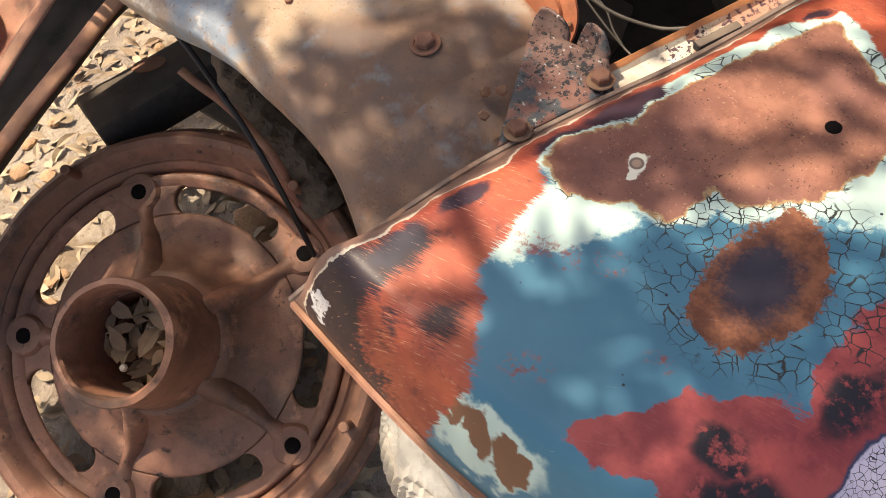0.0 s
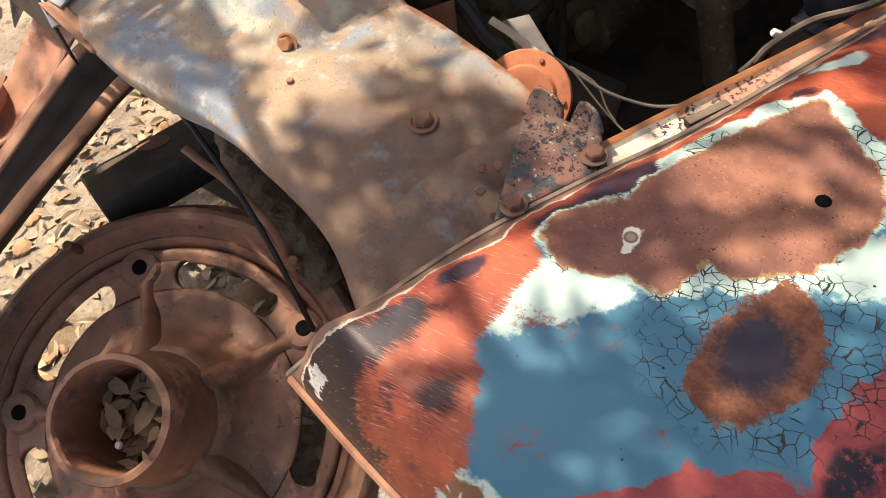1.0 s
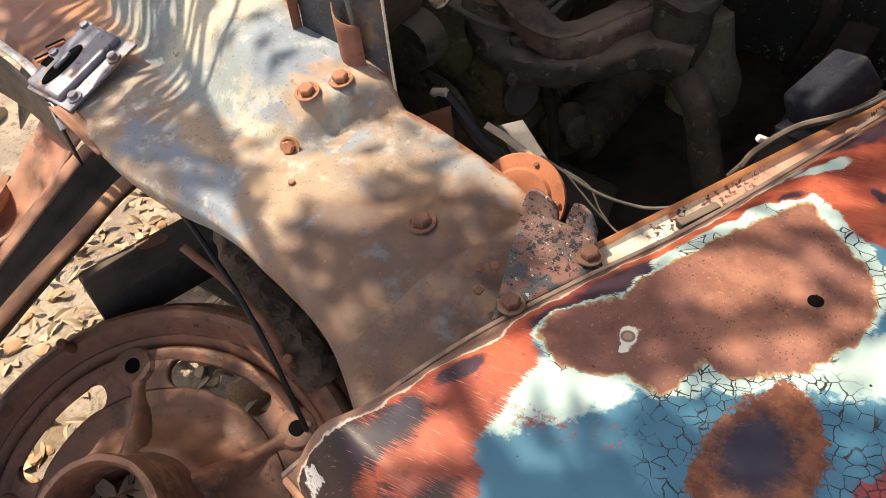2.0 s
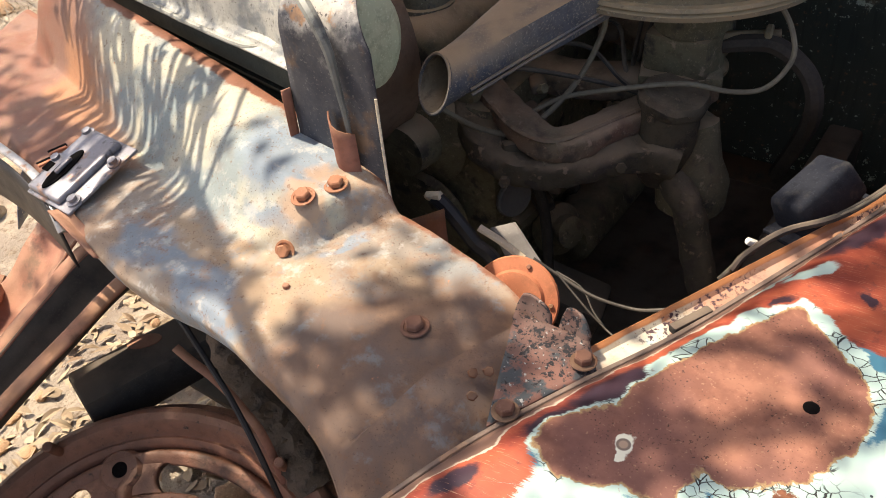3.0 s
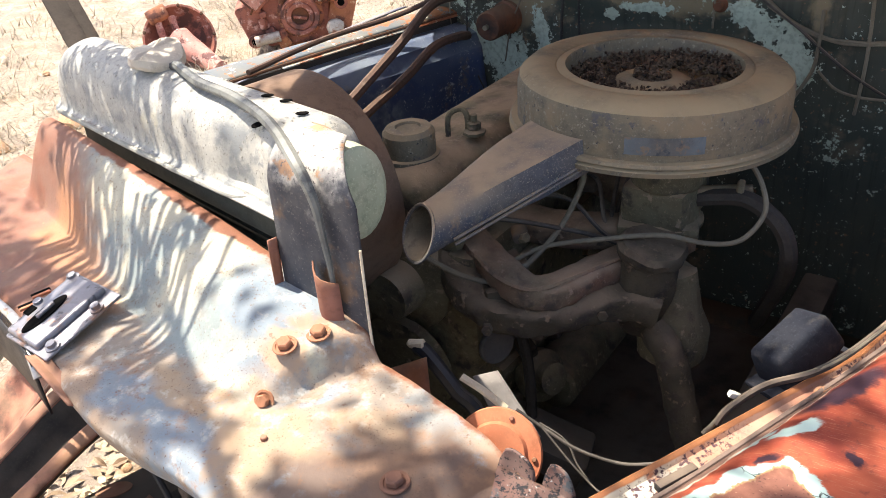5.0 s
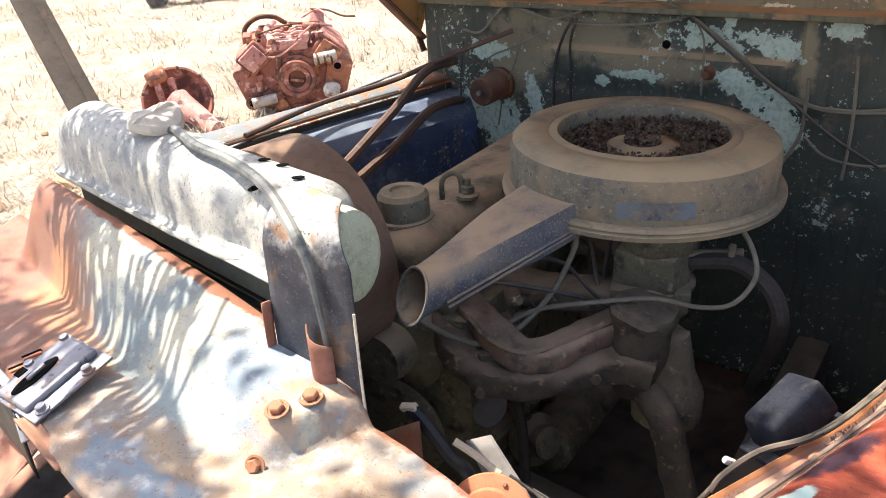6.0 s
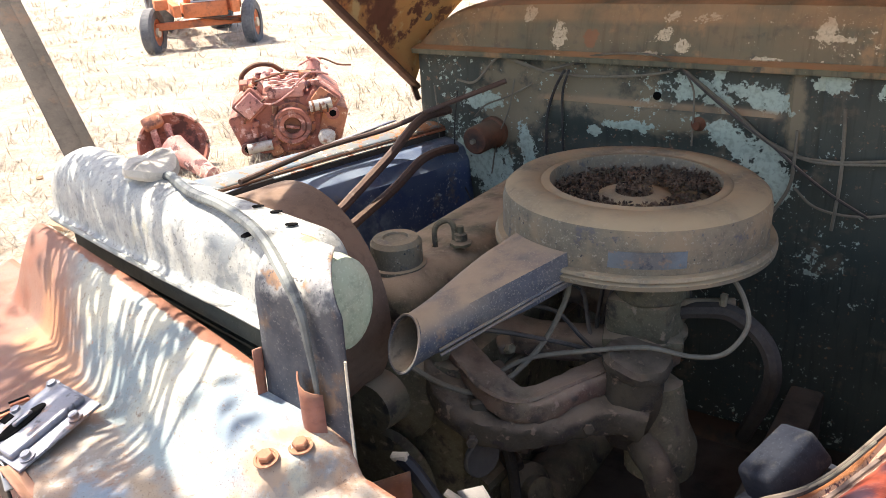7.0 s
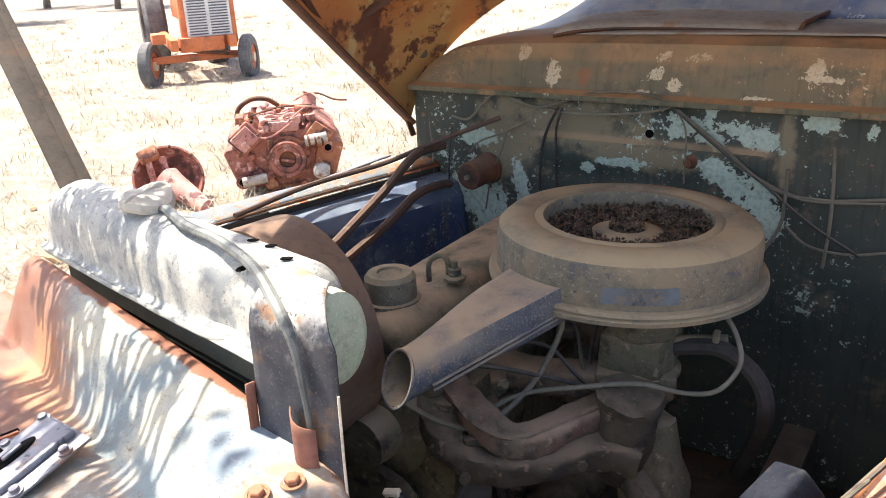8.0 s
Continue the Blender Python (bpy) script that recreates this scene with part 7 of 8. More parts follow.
for k in range(6000):
    d = 2.4 + 24 * rnd.random() ** 1.6
    a = radians(rnd.uniform(22, 78))
    cx, cy = -d * math.sin(a), d * math.cos(a)
    if noise.noise(Vector((cx * 0.5, cy * 0.5, 9))) < -0.12:
        continue
    for b in range(7):
        x, y = cx + rnd.gauss(0, 0.05), cy + rnd.gauss(0, 0.05)
        h, lean, w = rnd.uniform(0.008, 0.035), rnd.uniform(0.02, 0.08), 0.0018 + 0.0004 * d
        t, z0 = rnd.uniform(0, 6.28), ground_height(x, y)
        c, s = math.cos(t), math.sin(t)
        v = [bm.verts.new(p) for p in ((x - w * s, y + w * c, z0), (x + w * s, y - w * c, z0), (x + lean * c, y + lean * s, z0 + h))]
        bm.faces.new(v)
for k in range(1100):
    d, a = 3.4 + 20 * rnd.random() ** 1.3, radians(rnd.uniform(26, 74))
    cx, cy = -d * math.sin(a), d * math.cos(a)
    for b in range(26):
        x, y = cx + rnd.gauss(0, 0.09), cy + rnd.gauss(0, 0.09)
        h, lean, w = rnd.uniform(0.02, 0.12), rnd.uniform(0.04, 0.18), 0.0014 + 0.0003 * d
        t, z0 = rnd.uniform(0, 6.28), ground_height(x, y)
        c, s = math.cos(t), math.sin(t)
        bm.faces.new([bm.verts.new(p) for p in ((x - w * s, y + w * c, z0), (x + w * s, y - w * c, z0), (x + lean * c, y + lean * s, z0 + h))])
single("dry_grass", bm, straw, "tufts of dry yellow grass over the stony ground", "grass", kind="stuff", sharp=180)

# V engine on the ground
v_engine = thing("engine_block", "rusty red V engine standing on the dry ground", "engine", m=pose(-3.96, 3.86, 0.0, 0, 0, 44) @ Matrix.Diagonal((0.94, 0.94, 0.92, 1)))
VE = weathered("red_engine_rust", (0.36, 0.135, 0.09), (0.27, 0.10, 0.075), [((0.12, 0.055, 0.045), 9, 0.50, 0.62), ((0.55, 0.33, 0.28), 14, 0.55, 0.66)], 0.8, grain=30, large=4)
VE_ORANGE = weathered("orange_engine_rust", (0.46, 0.19, 0.09), (0.34, 0.13, 0.075), [((0.14, 0.06, 0.045), 11, 0.50, 0.62), ((0.60, 0.38, 0.24), 18, 0.58, 0.68)], 0.8, grain=30, large=4)
part("block", rough_up(box((0.46, 0.46, 0.40), pose(0, 0, 0.26), 0.03, seg=3), 0.012, 8), VE, v_engine)
part("sump", rough_up(box((0.34, 0.42, 0.14), pose(0.02, 0, 0.07), 0.03), 0.012, 8), VE_ORANGE, v_engine)
pink = weathered("pink_oxide", (0.54, 0.28, 0.23), (0.42, 0.18, 0.15), [((0.14, 0.06, 0.055), 14, 0.52, 0.62), ((0.66, 0.46, 0.40), 20, 0.56, 0.66)], 0.75)
alloy = weathered("pale_canister", (0.50, 0.46, 0.40), (0.34, 0.29, 0.25), [((0.25, 0.12, 0.08), 18, 0.55, 0.66)], 0.5, 0.3)
for s in (-1, 1):
    head = part("cylinder_head", rough_up(box((0.19, 0.54, 0.17), pose(s * 0.25, 0, 0.42, 0, s * 40, 0), 0.02), 0.008, 14), VE, v_engine, "rusty cylinder head")
    part("head_face", rough_up(box((0.15, 0.03, 0.13), pose(s * 0.25, -0.275, 0.42, 0, s * 40, 0), 0.012), 0.006, 16), pink if s < 0 else VE_ORANGE, head, "pale machined end face")
    for k in range(4):
        part("port", cylinder(0.030, 0.02, pose(s * 0.335, -0.18 + 0.12 * k, 0.40, 0, s * 115, 0), 14), rust_dark, head, "dark exhaust port")
        part("head_bolt", cylinder(0.012, 0.02, pose(s * 0.19, -0.20 + 0.13 * k, 0.52, 0, s * 40, 0), 6, 0.002), rust_dark, head)
    part("bank", rough_up(box((0.17, 0.50, 0.26), pose(s * 0.29, 0, 0.24, 0, s * 18, 0), 0.03), 0.014, 9), VE_ORANGE if s > 0 else VE, v_engine)
    part("mount_lug", lathe([(0.016, 0), (0.045, 0), (0.045, 0.03), (0.016, 0.03), (0.016, 0)], 20, pose(s * 0.30, -0.255, 0.12 + 0.20 * (s > 0), 90, 0, 0)), VE, v_engine, "round mounting eye")
    part("mount_hole", cylinder(0.024, 0.004, pose(s * 0.30, -0.284, 0.12 + 0.20 * (s > 0), 90, 0, 0), 18), void_mat, v_engine)
intake = part("intake", rough_up(box((0.24, 0.50, 0.08), pose(0, 0, 0.50, 4, 0, 0), 0.02), 0.008, 12), pink, v_engine, "pink oxidised intake")
for s in (-1, 1):
    part("runner_log", rough_up(tube([(s * 0.11, -0.25, 0.52), (s * 0.14, -0.05, 0.565), (s * 0.11, 0.22, 0.56)], 0.026, 10), 0.006, 22), pink, intake)
    for k in range(4):
        part("slot", box((0.050, 0.028, 0.012), pose(s * 0.045, -0.17 + 0.10 * k, 0.545, 4, 0, 14), 0.004), void_mat, intake, "dark intake slot")
        part("cross_rib", rough_up(tube([(s * 0.015, -0.22 + 0.10 * k, 0.545), (s * 0.07, -0.215 + 0.10 * k, 0.562), (s * 0.13, -0.20 + 0.10 * k, 0.545)], 0.012, 8), 0.003, 40), pink, intake)
canister = part("oil_filter", cylinder(0.038, 0.15, pose(0.15, -0.31, 0.385, 0, 84, 8), 20), alloy, v_engine, "pale ribbed canister")
for k in range(3):
    part("band", lathe([(0.038, 0), (0.042, 0.003), (0.042, 0.011), (0.038, 0.014)], 20, pose(0.165 + 0.045 * k, -0.311 + 0.006 * k, 0.385 - 0.0045 * k, 0, 84, 8)), rust_dark, canister)
part("pump", cylinder(0.036, 0.17, pose(-0.30, -0.30, 0.125, 0, 84, 4), 20), alloy, v_engine, "pale pump body")
part("drain_cup", rough_up(lathe([(0, 0), (0.05, 0), (0.06, 0.02), (0.045, 0.05), (0, 0.06)], 18, pose(0.24, -0.31, 0.16, 70, 10, 0)), 0.008, 30), alloy, v_engine, "crumpled pale cup")
part("timing_cover", rough_up(lathe([(0, 0), (0.15, 0), (0.155, 0.015), (0.12, 0.03), (0, 0.03)], 40, pose(0.02, -0.23, 0.26, 90, 0, 0)), 0.004, 20), VE_ORANGE, v_engine, "orange rusted timing cover")
pulley = part("crank_pulley", lathe([(0.055, 0.02), (0.06, 0.045), (0.085, 0.05), (0.095, 0.04), (0.10, 0.05), (0.122, 0.055), (0.13, 0.045), (0.13, 0.02), (0.12, 0.0)], 44, pose(0.02, -0.25, 0.26, 90, 0, 0)), VE, v_engine, "round crank pulley")
part("pulley_hole", cylinder(0.056, 0.03, pose(0.02, -0.25, 0.26, 90, 0, 0), 28), rust_dark, pulley)
part("bridge", box((0.09, 0.02, 0.02), pose(0.02, -0.285, 0.25, 0, 12, 0), 0.005), VE, pulley)
for k in range(10):
    a = k * 0.628
    part("flange_bolt", cylinder(0.010, 0.02, pose(0.02 + 0.143 * math.cos(a), -0.25, 0.26 + 0.143 * math.sin(a), 90, 0, 0), 8, 0.002), VE, v_engine)
part("hose", tube([(-0.31, 0.02, 0.46), (-0.29, 0.0, 0.58), (-0.20, 0.0, 0.645), (-0.09, 0.02, 0.64), (-0.01, 0.05, 0.58)], 0.017, 10), rust_dark, v_engine, "dark arched hose")
for k, (a, b, c) in enumerate((((-0.24, -0.24, 0.46), (-0.10, -0.27, 0.42), (0.06, -0.25, 0.50)), ((-0.30, -0.26, 0.30), (-0.24, -0.28, 0.40), (-0.14, -0.27, 0.46)), ((0.05, -0.26, 0.52), (0.18, -0.20, 0.60), (0.30, -0.05, 0.55)), ((-0.2, -0.15, 0.56), (0.0, -0.18, 0.61), (0.22, -0.12, 0.60)), ((0.10, 0.10, 0.60), (0.22, 0.02, 0.66), (0.30, -0.10, 0.60)))):
    part("wire", tube([a, b, c], 0.007, 6), rust_dark if k % 2 else pink, v_engine, "loose pipe")
part("rod", tube([(0.18, 0.05, 0.66), (0.28, 0.0, 0.655), (0.38, -0.03, 0.61), (0.47, -0.04, 0.60)], 0.007, 6), rust_dark, v_engine, "bent dark rod")
part("outlet_neck", rough_up(lathe([(0.03, 0), (0.06, 0.0), (0.05, 0.04), (0.05, 0.09), (0.06, 0.10), (0.03, 0.10), (0.03, 0)], 20, pose(0.20, 0.10, 0.55, -14, 12, 0)), 0.006, 20), pink, v_engine, "pale water outlet")
for k in range(16):
    part("fitting", rough_up(box((rnd.uniform(0.03, 0.08), rnd.uniform(0.03, 0.08), rnd.uniform(0.03, 0.06)), pose(rnd.uniform(-0.27, 0.27), rnd.uniform(-0.27, 0.15), rnd.uniform(0.50, 0.58), rnd.uniform(-20, 20), rnd.uniform(-25, 25), rnd.uniform(0, 90)), 0.008), 0.006, 30), rnd.choice([VE, pink, VE_ORANGE, rust_dark]), v_engine)
for k in range(12):
    part("face_casting", rough_up(box((rnd.uniform(0.03, 0.09), 0.05, rnd.uniform(0.03, 0.08)), pose(rnd.uniform(-0.28, 0.30), -0.245, rnd.uniform(0.06, 0.42), 0, rnd.uniform(-40, 40), 0), 0.01), 0.008, 24), rnd.choice([VE, VE_ORANGE, rust_dark]), v_engine)

bell = thing("bell_housing", "rusty dished bell housing with a tapered tail lying on the ground", "machine part", m=pose(-4.36, 3.20, 0.16, 62, 0, 54))
part("dish", lathe([(0.05, -0.11), (0.16, -0.10), (0.205, -0.03), (0.222, 0.0), (0.222, 0.016), (0.208, 0.018), (0.200, 0.0), (0.185, -0.025), (0.13, -0.08), (0.05, -0.095), (0.05, -0.11)], 48), VE, bell, "dished casting with a raised rim")
for k in range(9):
    a = k * 0.698
    part("rim_bolt", cylinder(0.010, 0.018, pose(0.212 * math.cos(a), 0.212 * math.sin(a), 0.016), 8, 0.002), rust_dark, bell)
part("yoke", rough_up(box((0.13, 0.09, 0.07), pose(-0.10, 0.17, 0.03, 0, 0, 20), 0.02), 0.008, 22), VE_ORANGE, bell, "stubby cast yoke")
for x in (-0.11, -0.02):
    part("web", rough_up(tube([(x, 0.15, 0.02), (x + 0.02, 0.0, -0.03), (x + 0.02, -0.12, -0.06)], 0.022, 8), 0.004, 30), pink, bell, "pale web across the dish")
part("tail", rough_up(lathe([(0, 0), (0.085, 0), (0.08, 0.05), (0.06, 0.22), (0.05, 0.36), (0.056, 0.38), (0.03, 0.40), (0, 0.40)], 28, bell.matrix_basis.inverted() @ along((-4.33, 3.17, 0.17), (-4.02, 3.16, 0.05))), 0.006, 18), pink, bell, "pale tapered tail tube")

# tractor
tractor = thing("tractor", "small rusty orange tractor with a white grille parked on dry grass", "tractor", m=pose(-8.64, 7.18, -0.06, 0, 0, 57))
orange = weathered("faded_orange", (0.62, 0.19, 0.07), (0.50, 0.15, 0.06), [((0.25, 0.10, 0.06), 5, 0.55, 0.7)], 0.6, grain=20, large=3)
tyre_mat = weathered("grey_tyre", (0.10, 0.10, 0.105), (0.16, 0.155, 0.15), [], 0.9, grain=20)
for s in (-1, 1):
    tw = Matrix.Translation((s * 0.66, 0, 0.295)) @ Matrix.Rotation(radians(-24), 4, "Z") @ Matrix.Translation((-s * 0.66, 0, -0.295))
    w = part("front_wheel", lathe([(0.17, -0.07), (0.26, -0.075), (0.295, -0.05), (0.30, 0.0), (0.295, 0.05), (0.26, 0.075), (0.17, 0.07), (0.17, -0.07)], 40, tw @ pose(s * 0.62 - 0.04, 0, 0.27, 0, 90, 0)), tyre_mat, tractor, "worn grey front tyre")
    part("rim", lathe([(0, -0.02), (0.05, -0.05), (0.10, -0.03), (0.17, -0.05), (0.175, 0), (0.17, 0.05), (0.10, 0.03), (0.05, 0.05), (0, 0.05)], 30, tw @ pose(s * 0.62 - 0.04, 0, 0.27, 0, 90, 0)), orange, w, "orange wheel rim")
    part("hub_cap", cylinder(0.06, 0.16, tw @ pose(s * 0.62 - 0.12, 0, 0.27, 0, 90, 0), 16), cream_metal, w)
    rw = part("rear_wheel", lathe([(0.38, -0.14), (0.56, -0.15), (0.62, -0.10), (0.63, 0), (0.62, 0.10), (0.56, 0.15), (0.38, 0.14), (0.38, -0.14)], 44, pose(s * 0.42, 1.85, 0.62, 0, 90, 0)), tyre_mat, tractor, "large rear tyre")
    part("rim", lathe([(0, -0.02), (0.37, -0.06), (0.39, 0), (0.37, 0.06), (0, 0.02)], 30, pose(s * 0.42, 1.85, 0.62, 0, 90, 0)), orange, rw)
    part("side_panel", box((0.03, 1.0, 0.34), pose(0.12 + s * 0.30, 0.75, 0.95), 0.01), orange, tractor)
    part("frame_rail", box((0.09, 1.5, 0.14), pose(s * 0.36, 0.45, 0.52), 0.01), orange, tractor)
part("axle", box((1.25, 0.09, 0.09), pose(0, 0, 0.33), 0.012), orange, tractor, "rusty front axle")
part("bolster", box((0.55, 0.30, 0.18), pose(0, 0.0, 0.50), 0.02), orange, tractor)
part("nose", box((0.70, 0.22, 0.95), pose(0.12, 0.05, 0.93), 0.05, seg=4), orange, tractor, "orange radiator shell")
part("bonnet", box((0.60, 1.3, 0.20), pose(0.12, 0.80, 1.30), 0.08, seg=4), orange, tractor)
grille = part("grille", box((0.56, 0.02, 0.72), pose(0.12, -0.068, 0.95), 0.005), weathered("white_grille", (0.72, 0.72, 0.70), (0.6, 0.6, 0.6), [], 0.6), tractor, "white slatted grille")
# dark bars laid on the white plate stand for shaded gaps between slats
dark_gap_bar = weathered("grille_gap", (0.10, 0.10, 0.11), (0.16, 0.16, 0.17), [], 0.8)
for s in (-1, 1):
    for k in range(20):
        part("slat", box((0.225, 0.012, 0.016), pose(0.12 + s * 0.135, -0.078, 0.62 + 0.034 * k), 0), dark_gap_bar, grille)
part("drawbar", box((0.16, 0.30, 0.12), pose(-0.52, 0.0, 0.60), 0.01), orange, tractor)
part("steering_rod", tube([(-0.30, -0.1, 0.46), (0.0, -0.12, 0.40), (0.5, -0.06, 0.32)], 0.02, 8), rust_dark, tractor)
part("exhaust", tube([(0.34, 0.2, 0.9), (0.35, 0.2, 1.3), (0.35, 0.2, 2.0)], 0.03, 10), rust_dark, tractor)

# steel post behind the radiator
POST_A, POST_B = Vector((-1.30, 0.90, 0.66)), Vector((-2.022, 1.09, 1.385))
pdir = (POST_B - POST_A).normalized()
post = thing("steel_post", "grey-brown steel channel leaning behind the radiator", "post", tuple(POST_A - pdir * 0.9))
pm = along(POST_A - pdir * 0.9, POST_B)
post_mat = weathered("grey_steel", (0.085, 0.07, 0.058), (0.06, 0.052, 0.044), [((0.12, 0.075, 0.05), 12, 0.56, 0.7)], 0.75, specular=0.15)
part("web", box((0.030, 0.066, 2.9), pm @ pose(0, 0, 1.45), 0.002), post_mat, post)
part("flange", box((0.045, 0.007, 2.9), pm @ pose(0.034, 0.034, 1.45), 0.002), post_mat, post)

# ---- trees ----
bark = weathered("grey_bark", (0.20, 0.165, 0.13), (0.13, 0.105, 0.085), [((0.3, 0.26, 0.21), 9, 0.58, 0.7)], 0.9, bump=0.8, depth=0.01)
leaf_green = weathered("grey_green_leaf", (0.085, 0.11, 0.05), (0.12, 0.13, 0.065), [], 0.7, grain=4)


def tree(name_label, base, height, spread, leaves, seed, leaf=0.06, group="", clear=0.0, crown_at=None, crown_r=(1, 1, 0.6)):
    r = random.Random(seed)
    e = thing("tree", name_label, "tree", m=Matrix.Translation(base), group=group)
    top = Vector((0, 0, height * 0.55))
    trunk = bmesh.new()
    tube([(0, 0, -0.1), (0.03 * height, 0, height * 0.25), tuple(top)], lambda u: 0.035 * height * (1 - 0.55 * u), 10, 12, trunk)
    c = Vector(crown_at) if crown_at else Vector((0, 0, height * 0.75))
    tips = []
    for k in range(11):
        a = r.uniform(0, 6.28)
        q = c + Vector((crown_r[0] * spread * math.cos(a) * r.uniform(0.4, 0.95), crown_r[1] * spread * math.sin(a) * r.uniform(0.4, 0.95), crown_r[2] * spread * r.uniform(-0.7, 0.7)))
        mid = top.lerp(q, 0.5) + Vector((r.uniform(-0.2, 0.2), r.uniform(-0.2, 0.2), 0.25)) * spread * 0.3
        tube([tuple(top * r.uniform(0.7, 1.0)), tuple(mid), tuple(q)], lambda u: 0.012 * height * (1 - 0.85 * u), 7, 10, trunk)
        tips.append(q)
        for j in range(6):
            q2 = q.lerp(mid, r.uniform(0, 0.6)) + Vector((r.gauss(0, 0.4), r.gauss(0, 0.4), r.gauss(0, 0.25))) * spread * 0.7
            tube([tuple(q.lerp(mid, r.uniform(0, 0.6))), tuple(q2)], 0.0022 * height, 5, 0, trunk)
            tips.append(q2)
    part("trunk", trunk, bark, e, "grey trunk and limbs")
    crown = bmesh.new()
    for k in range(leaves):
        p = r.choice(tips) + Vector((r.gauss(0, 0.16), r.gauss(0, 0.16), r.gauss(0, 0.14))) * spread
        m = Matrix.Translation(p) @ Euler((r.uniform(0, 6.28), r.uniform(0, 6.28), r.uniform(0, 6.28))).to_matrix().to_4x4()
        w, l = leaf * r.uniform(0.25, 0.4), leaf * r.uniform(0.7, 1.4)
        crown.faces.new([crown.verts.new(m @ Vector(q)) for q in ((-l, 0, 0), (-l * 0.2, -w, 0), (l, 0, 0), (-l * 0.2, w, 0))])
    part("crown", crown, leaf_green, e, "open crown of narrow grey-green leaves", sharp=180)
    return e


# the shade tree, out of view: trunk behind the camera, limbs reaching over the nose of the truck, leaves placed to
# shape the dapples
shade = thing("tree", "leafy shade tree beside the truck casting dappled light", "tree", m=Matrix.Translation((1.4, -1.5, 0)))
rt = random.Random(31)
TB = Vector((1.4, -1.5, 0))


def shaded(x, y):
    """How thick the crown hangs in the sun's way to a spot on the level of the fender."""
    def inside(cx, cy, rx, ry, turn=0.0):
        c, s = math.cos(radians(turn)), math.sin(radians(turn))
        u, v = c * (x - cx) + s * (y - cy), -s * (x - cx) + c * (y - cy)
        return smooth(1.25, 0.75, math.hypot(u / rx, v / ry))
    thick = max(inside(0.03, 0.25, 0.36, 0.24), 0.8 * inside(-0.40, 0.38, 0.16, 0.13, -30), 0.85 * inside(-0.80, 0.405, 0.17, 0.05, -6), 0.85 * inside(-1.18, 0.14, 0.40, 0.30, 0), 1.0 * inside(-1.14, 0.185, 0.14, 0.075, 10), inside(-1.25, 0.31, 0.07, 0.04, 0), inside(-1.36, -0.12, 0.16, 0.10, 20), 0.5 * inside(-0.75, 0.12, 0.3, 0.2), 0.30 * inside(-0.1, 0.62, 0.2, 0.25), 0.75 * inside(-1.24, 0.47, 0.20, 0.07, -14))
    gap = max(inside(-0.20, 0.315, 0.13, 0.026, 36), inside(0.02, 0.46, 0.10, 0.03, 30), inside(-0.10, 0.50, 0.06, 0.035, 40), inside(-0.285, 0.225, 0.09, 0.04, 40), inside(-0.30, 0.11, 0.14, 0.05, -10), 0.8 * inside(-1.0, 0.43, 0.10, 0.03, 20), inside(-0.19, 0.63, 0.03, 0.12, -26), inside(-0.52, 0.42, 0.05, 0.04),
              inside(-1.235, 0.336, 0.075, 0.03, 20), inside(-1.08, 0.415, 0.085, 0.04, 15), inside(-1.055, 0.36, 0.05, 0.035), inside(-0.965, 0.37, 0.06, 0.03, -25), inside(-1.36, 0.108, 0.05, 0.055), inside(-1.10, 0.277, 0.05, 0.035), inside(-1.005, -0.005, 0.08, 0.035, 10), inside(-0.875, 0.086, 0.06, 0.03, 20), inside(-0.835, 0.17, 0.03, 0.07), inside(-1.17, -0.07, 0.045, 0.04), inside(-1.40, 0.27, 0.05, 0.08), inside(-1.345, 0.0, 0.03, 0.04), inside(-1.29, 0.43, 0.05, 0.03),
              inside(-0.357, 0.205, 0.035, 0.022, 30), inside(-0.323, 0.241, 0.022, 0.016, 30), inside(-0.295, 0.298, 0.045, 0.02, 30), inside(-0.286, 0.255, 0.02, 0.012, 30), inside(-0.246, 0.329, 0.05, 0.025, 30))
    return max(0.05, thick) * (1 - 0.93 * gap)


limbs = bmesh.new()
tube([(0, 0, -0.1), (0.05, 0.04, 0.9), (-0.1, 0.1, 1.9)], lambda u: 0.11 - 0.04 * u, 12, 14, limbs)
hubs = []
for cx, cy, l in ((0.0, 0.30, 2.0), (-0.40, 0.38, 2.2), (-1.13, 0.18, 2.1), (-0.70, 0.10, 2.4), (0.1, 0.5, 2.3), (-1.0, 0.60, 1.5)):
    hub = Vector((cx, cy, 0.88)) + SUN_TO * (l / SUN_TO.z) * 0.87 - TB
    hubs.append(hub)
    tube([(-0.1, 0.1, 1.85), tuple(Vector((-0.1, 0.1, 1.85)).lerp(hub, 0.5) + Vector((0, 0, 0.3))), tuple(hub)], lambda u: 0.045 - 0.036 * u, 8, 16, limbs)
part("trunk", limbs, bark, shade, "grey trunk and spreading limbs")
leafs, twigs = bmesh.new(), bmesh.new()
made = 0
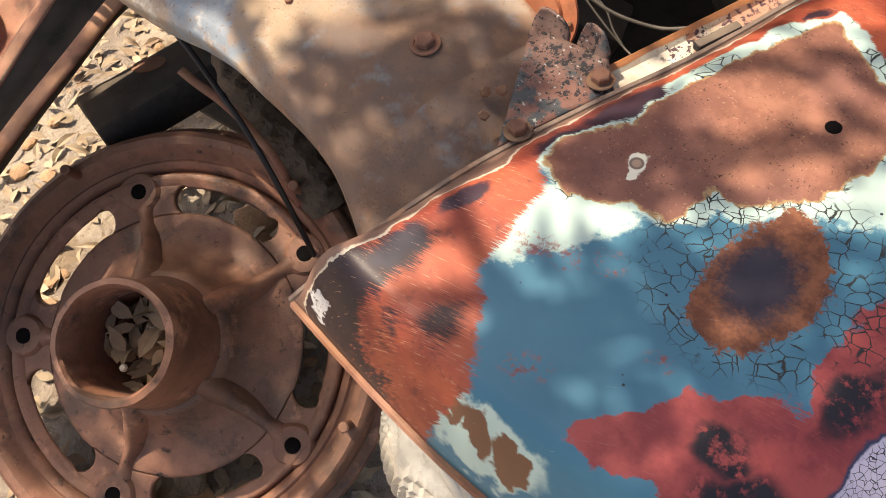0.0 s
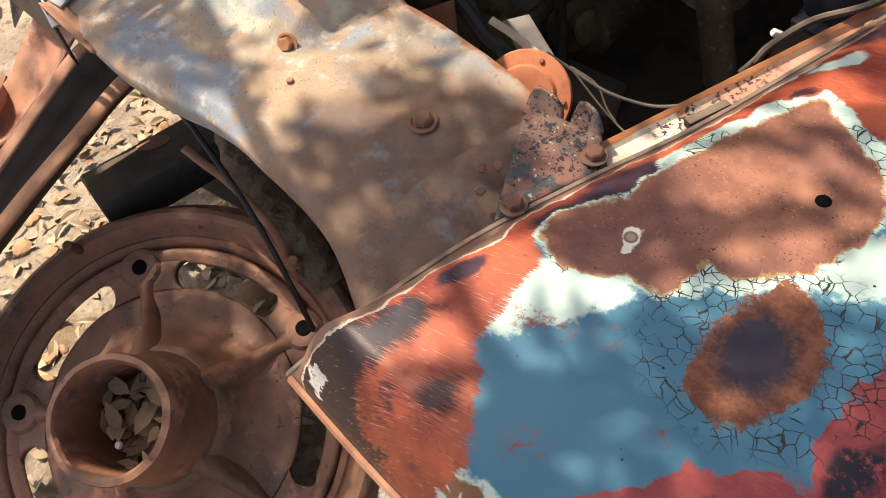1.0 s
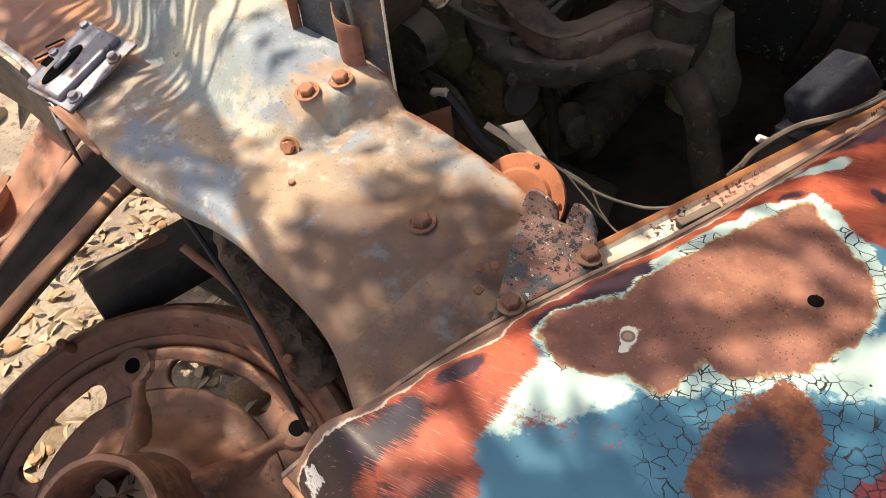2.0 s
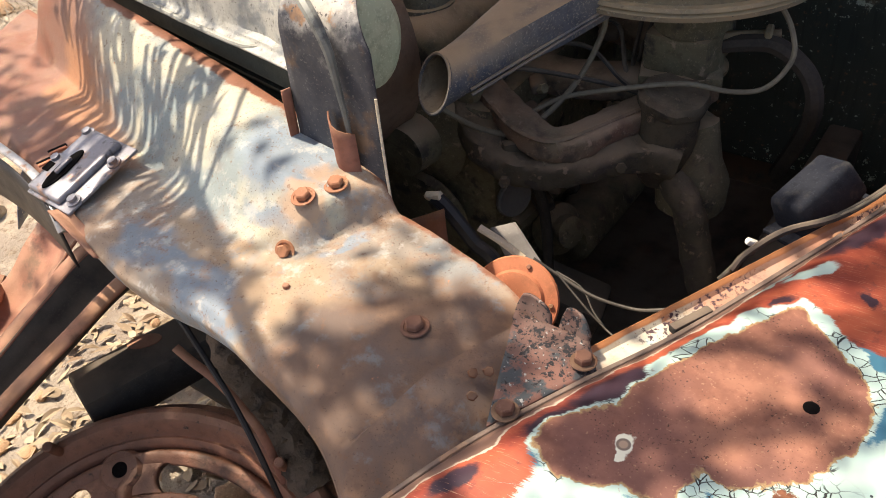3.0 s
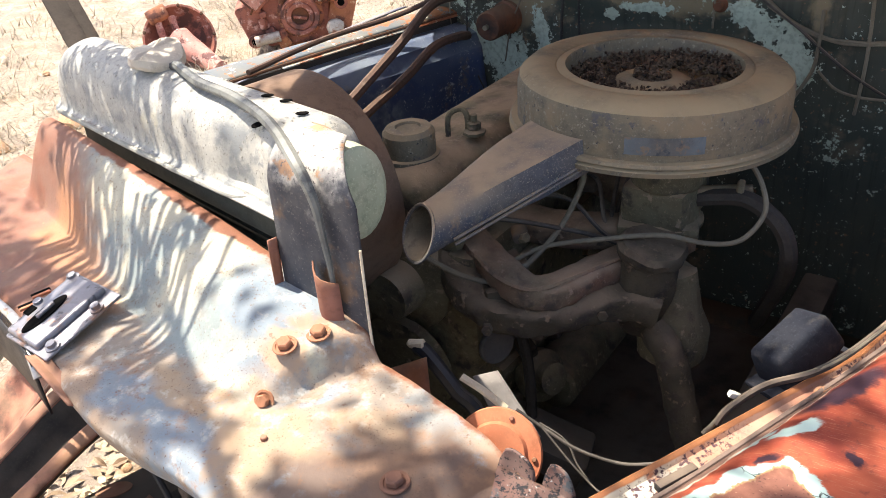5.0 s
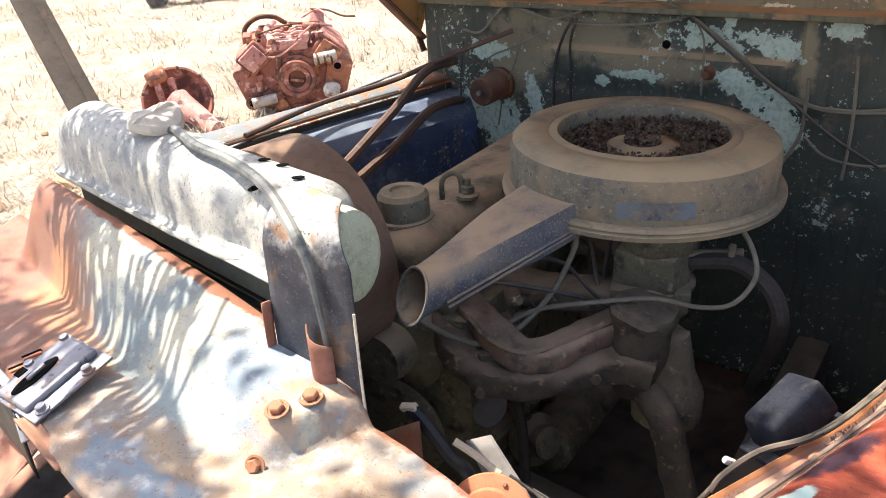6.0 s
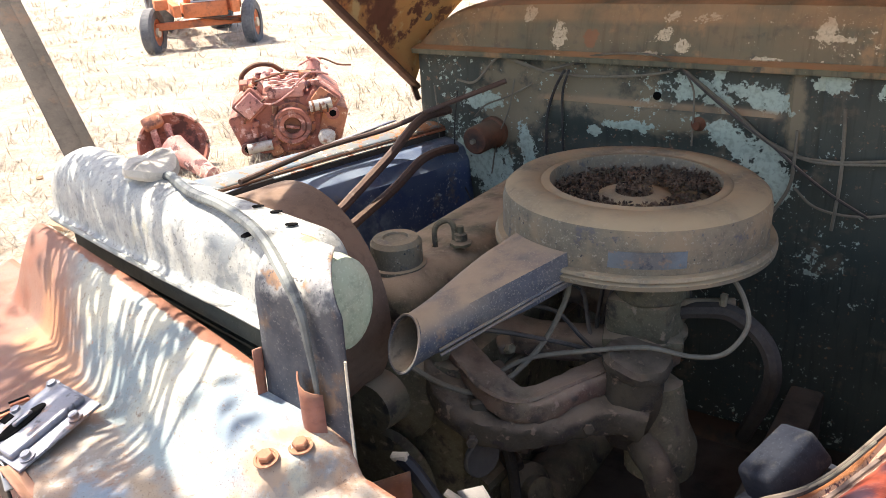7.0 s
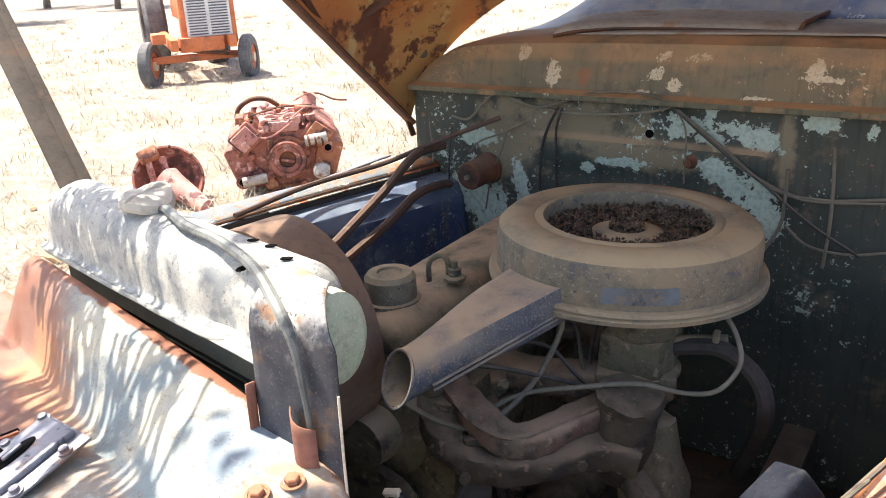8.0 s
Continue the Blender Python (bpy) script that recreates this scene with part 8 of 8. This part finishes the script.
while made < 5600:
    x, y = rt.uniform(-1.7, 0.55), rt.uniform(-0.3, 0.95)
    if rt.random() > shaded(x, y):
        continue
    made += 1
    p = Vector((x, y, 0.88)) + SUN_TO * rt.uniform(1.7, 2.7) - TB
    m = Matrix.Translation(p) @ Euler((rt.uniform(0, 6.28), rt.uniform(0, 6.28), rt.uniform(0, 6.28))).to_matrix().to_4x4()
    l, w = rt.uniform(0.022, 0.05), rt.uniform(0.008, 0.014)
    leafs.faces.new([leafs.verts.new(m @ Vector(q)) for q in ((-l, 0, 0), (-l * 0.2, -w, 0), (l, 0, 0), (-l * 0.2, w, 0))])
    if made % 70 == 0:
        hub = min(hubs, key=lambda h: (h - p).length)
        tube([tuple(p), tuple(p.lerp(hub, 0.5) + Vector((0, 0, 0.05))), tuple(hub)], 0.002, 5, 8, twigs)
# hanging bare twigs whose thin shadows stripe the radiator and the ridge
def twig(x, y, lean, reach, r, rise, offshoots):
    """One bare twig over a spot (x, y), reach long to each side, with small offshoots ending in a leaf."""
    p = Vector((x, y, 1.02)) + SUN_TO * rise - TB
    d = Vector((lean, 1, rt.gauss(0, 0.12))).normalized() * reach
    q = [p - d, p - d * 0.35 + Vector((rt.gauss(0, 0.12) * reach, 0, 0)), p + d * 0.3 + Vector((rt.gauss(0, 0.12) * reach, 0, 0.02)), p + d + Vector((rt.gauss(0, 0.2) * reach, 0, 0))]
    tube([tuple(v) for v in q], r, 5, 14, twigs)
    for i in range(offshoots):
        a = q[rt.randint(0, 2)].lerp(q[3], rt.random() * 0.5)
        b = a + Vector((rt.choice([-1, 1]) * rt.uniform(0.015, 0.045), rt.uniform(0.02, 0.07), rt.uniform(-0.02, 0.02)))
        tube([tuple(a), tuple(a.lerp(b, 0.5) + Vector((0, 0.008, 0))), tuple(b)], rt.uniform(0.0020, 0.0042), 5, 6, twigs)
        m = Matrix.Translation(b) @ Euler((rt.gauss(0, 0.6), rt.gauss(0, 0.6), 1.57 + rt.gauss(0, 0.5))).to_matrix().to_4x4()
        l, w = rt.uniform(0.015, 0.035), rt.uniform(0.004, 0.009)
        leafs.faces.new([leafs.verts.new(m @ Vector(c)) for c in ((-l, 0, 0), (-l * 0.2, -w, 0), (l, 0, 0), (-l * 0.2, w, 0))])


# over the radiator: short broken bunches
for x0, much in ((-1.40, 4), (-1.345, 3), (-1.27, 6), (-1.225, 7), (-1.17, 7), (-1.12, 5), (-1.04, 4), (-1.0, 2)):
    for k in range(much):
        twig(x0 + rt.gauss(0, 0.022), 0.735 - 0.18 * (x0 + 1.25) + rt.gauss(0, 0.04), rt.gauss(0.15, 0.35), rt.uniform(0.025, 0.075), rt.uniform(0.0035, 0.008), rt.uniform(0.6, 0.8), rt.randint(1, 4))
# over the ridge: long near-parallel switches close above it
for k in range(30):
    x = -1.30 + 0.42 * (k + rt.uniform(-0.4, 0.4)) / 29
    twig(x, 0.545 - 0.22 * (x + 1.1) + rt.gauss(0, 0.02), 0.10 + rt.gauss(0, 0.10), rt.uniform(0.09, 0.14), rt.uniform(0.0042, 0.0072), rt.uniform(0.56, 0.66), rt.randint(0, 1))
part("crown", leafs, leaf_green, shade, "open crown of narrow leaves", sharp=180)
part("twigs", twigs, bark, shade, "thin hanging twigs")
for k, (a, d, h) in enumerate(((55, 30, 3.2), (59, 34, 4.0), (52, 40, 3.6), (47, 52, 4.5), (41, 55, 5), (33, 60, 5), (62, 26, 2.6))):
    tree("scrubby olive bush at the edge of the paddock", (-d * math.sin(radians(a)), d * math.cos(radians(a)), 0), h, h * 0.42, 1500, 20 + k, 0.16, "far scrub")
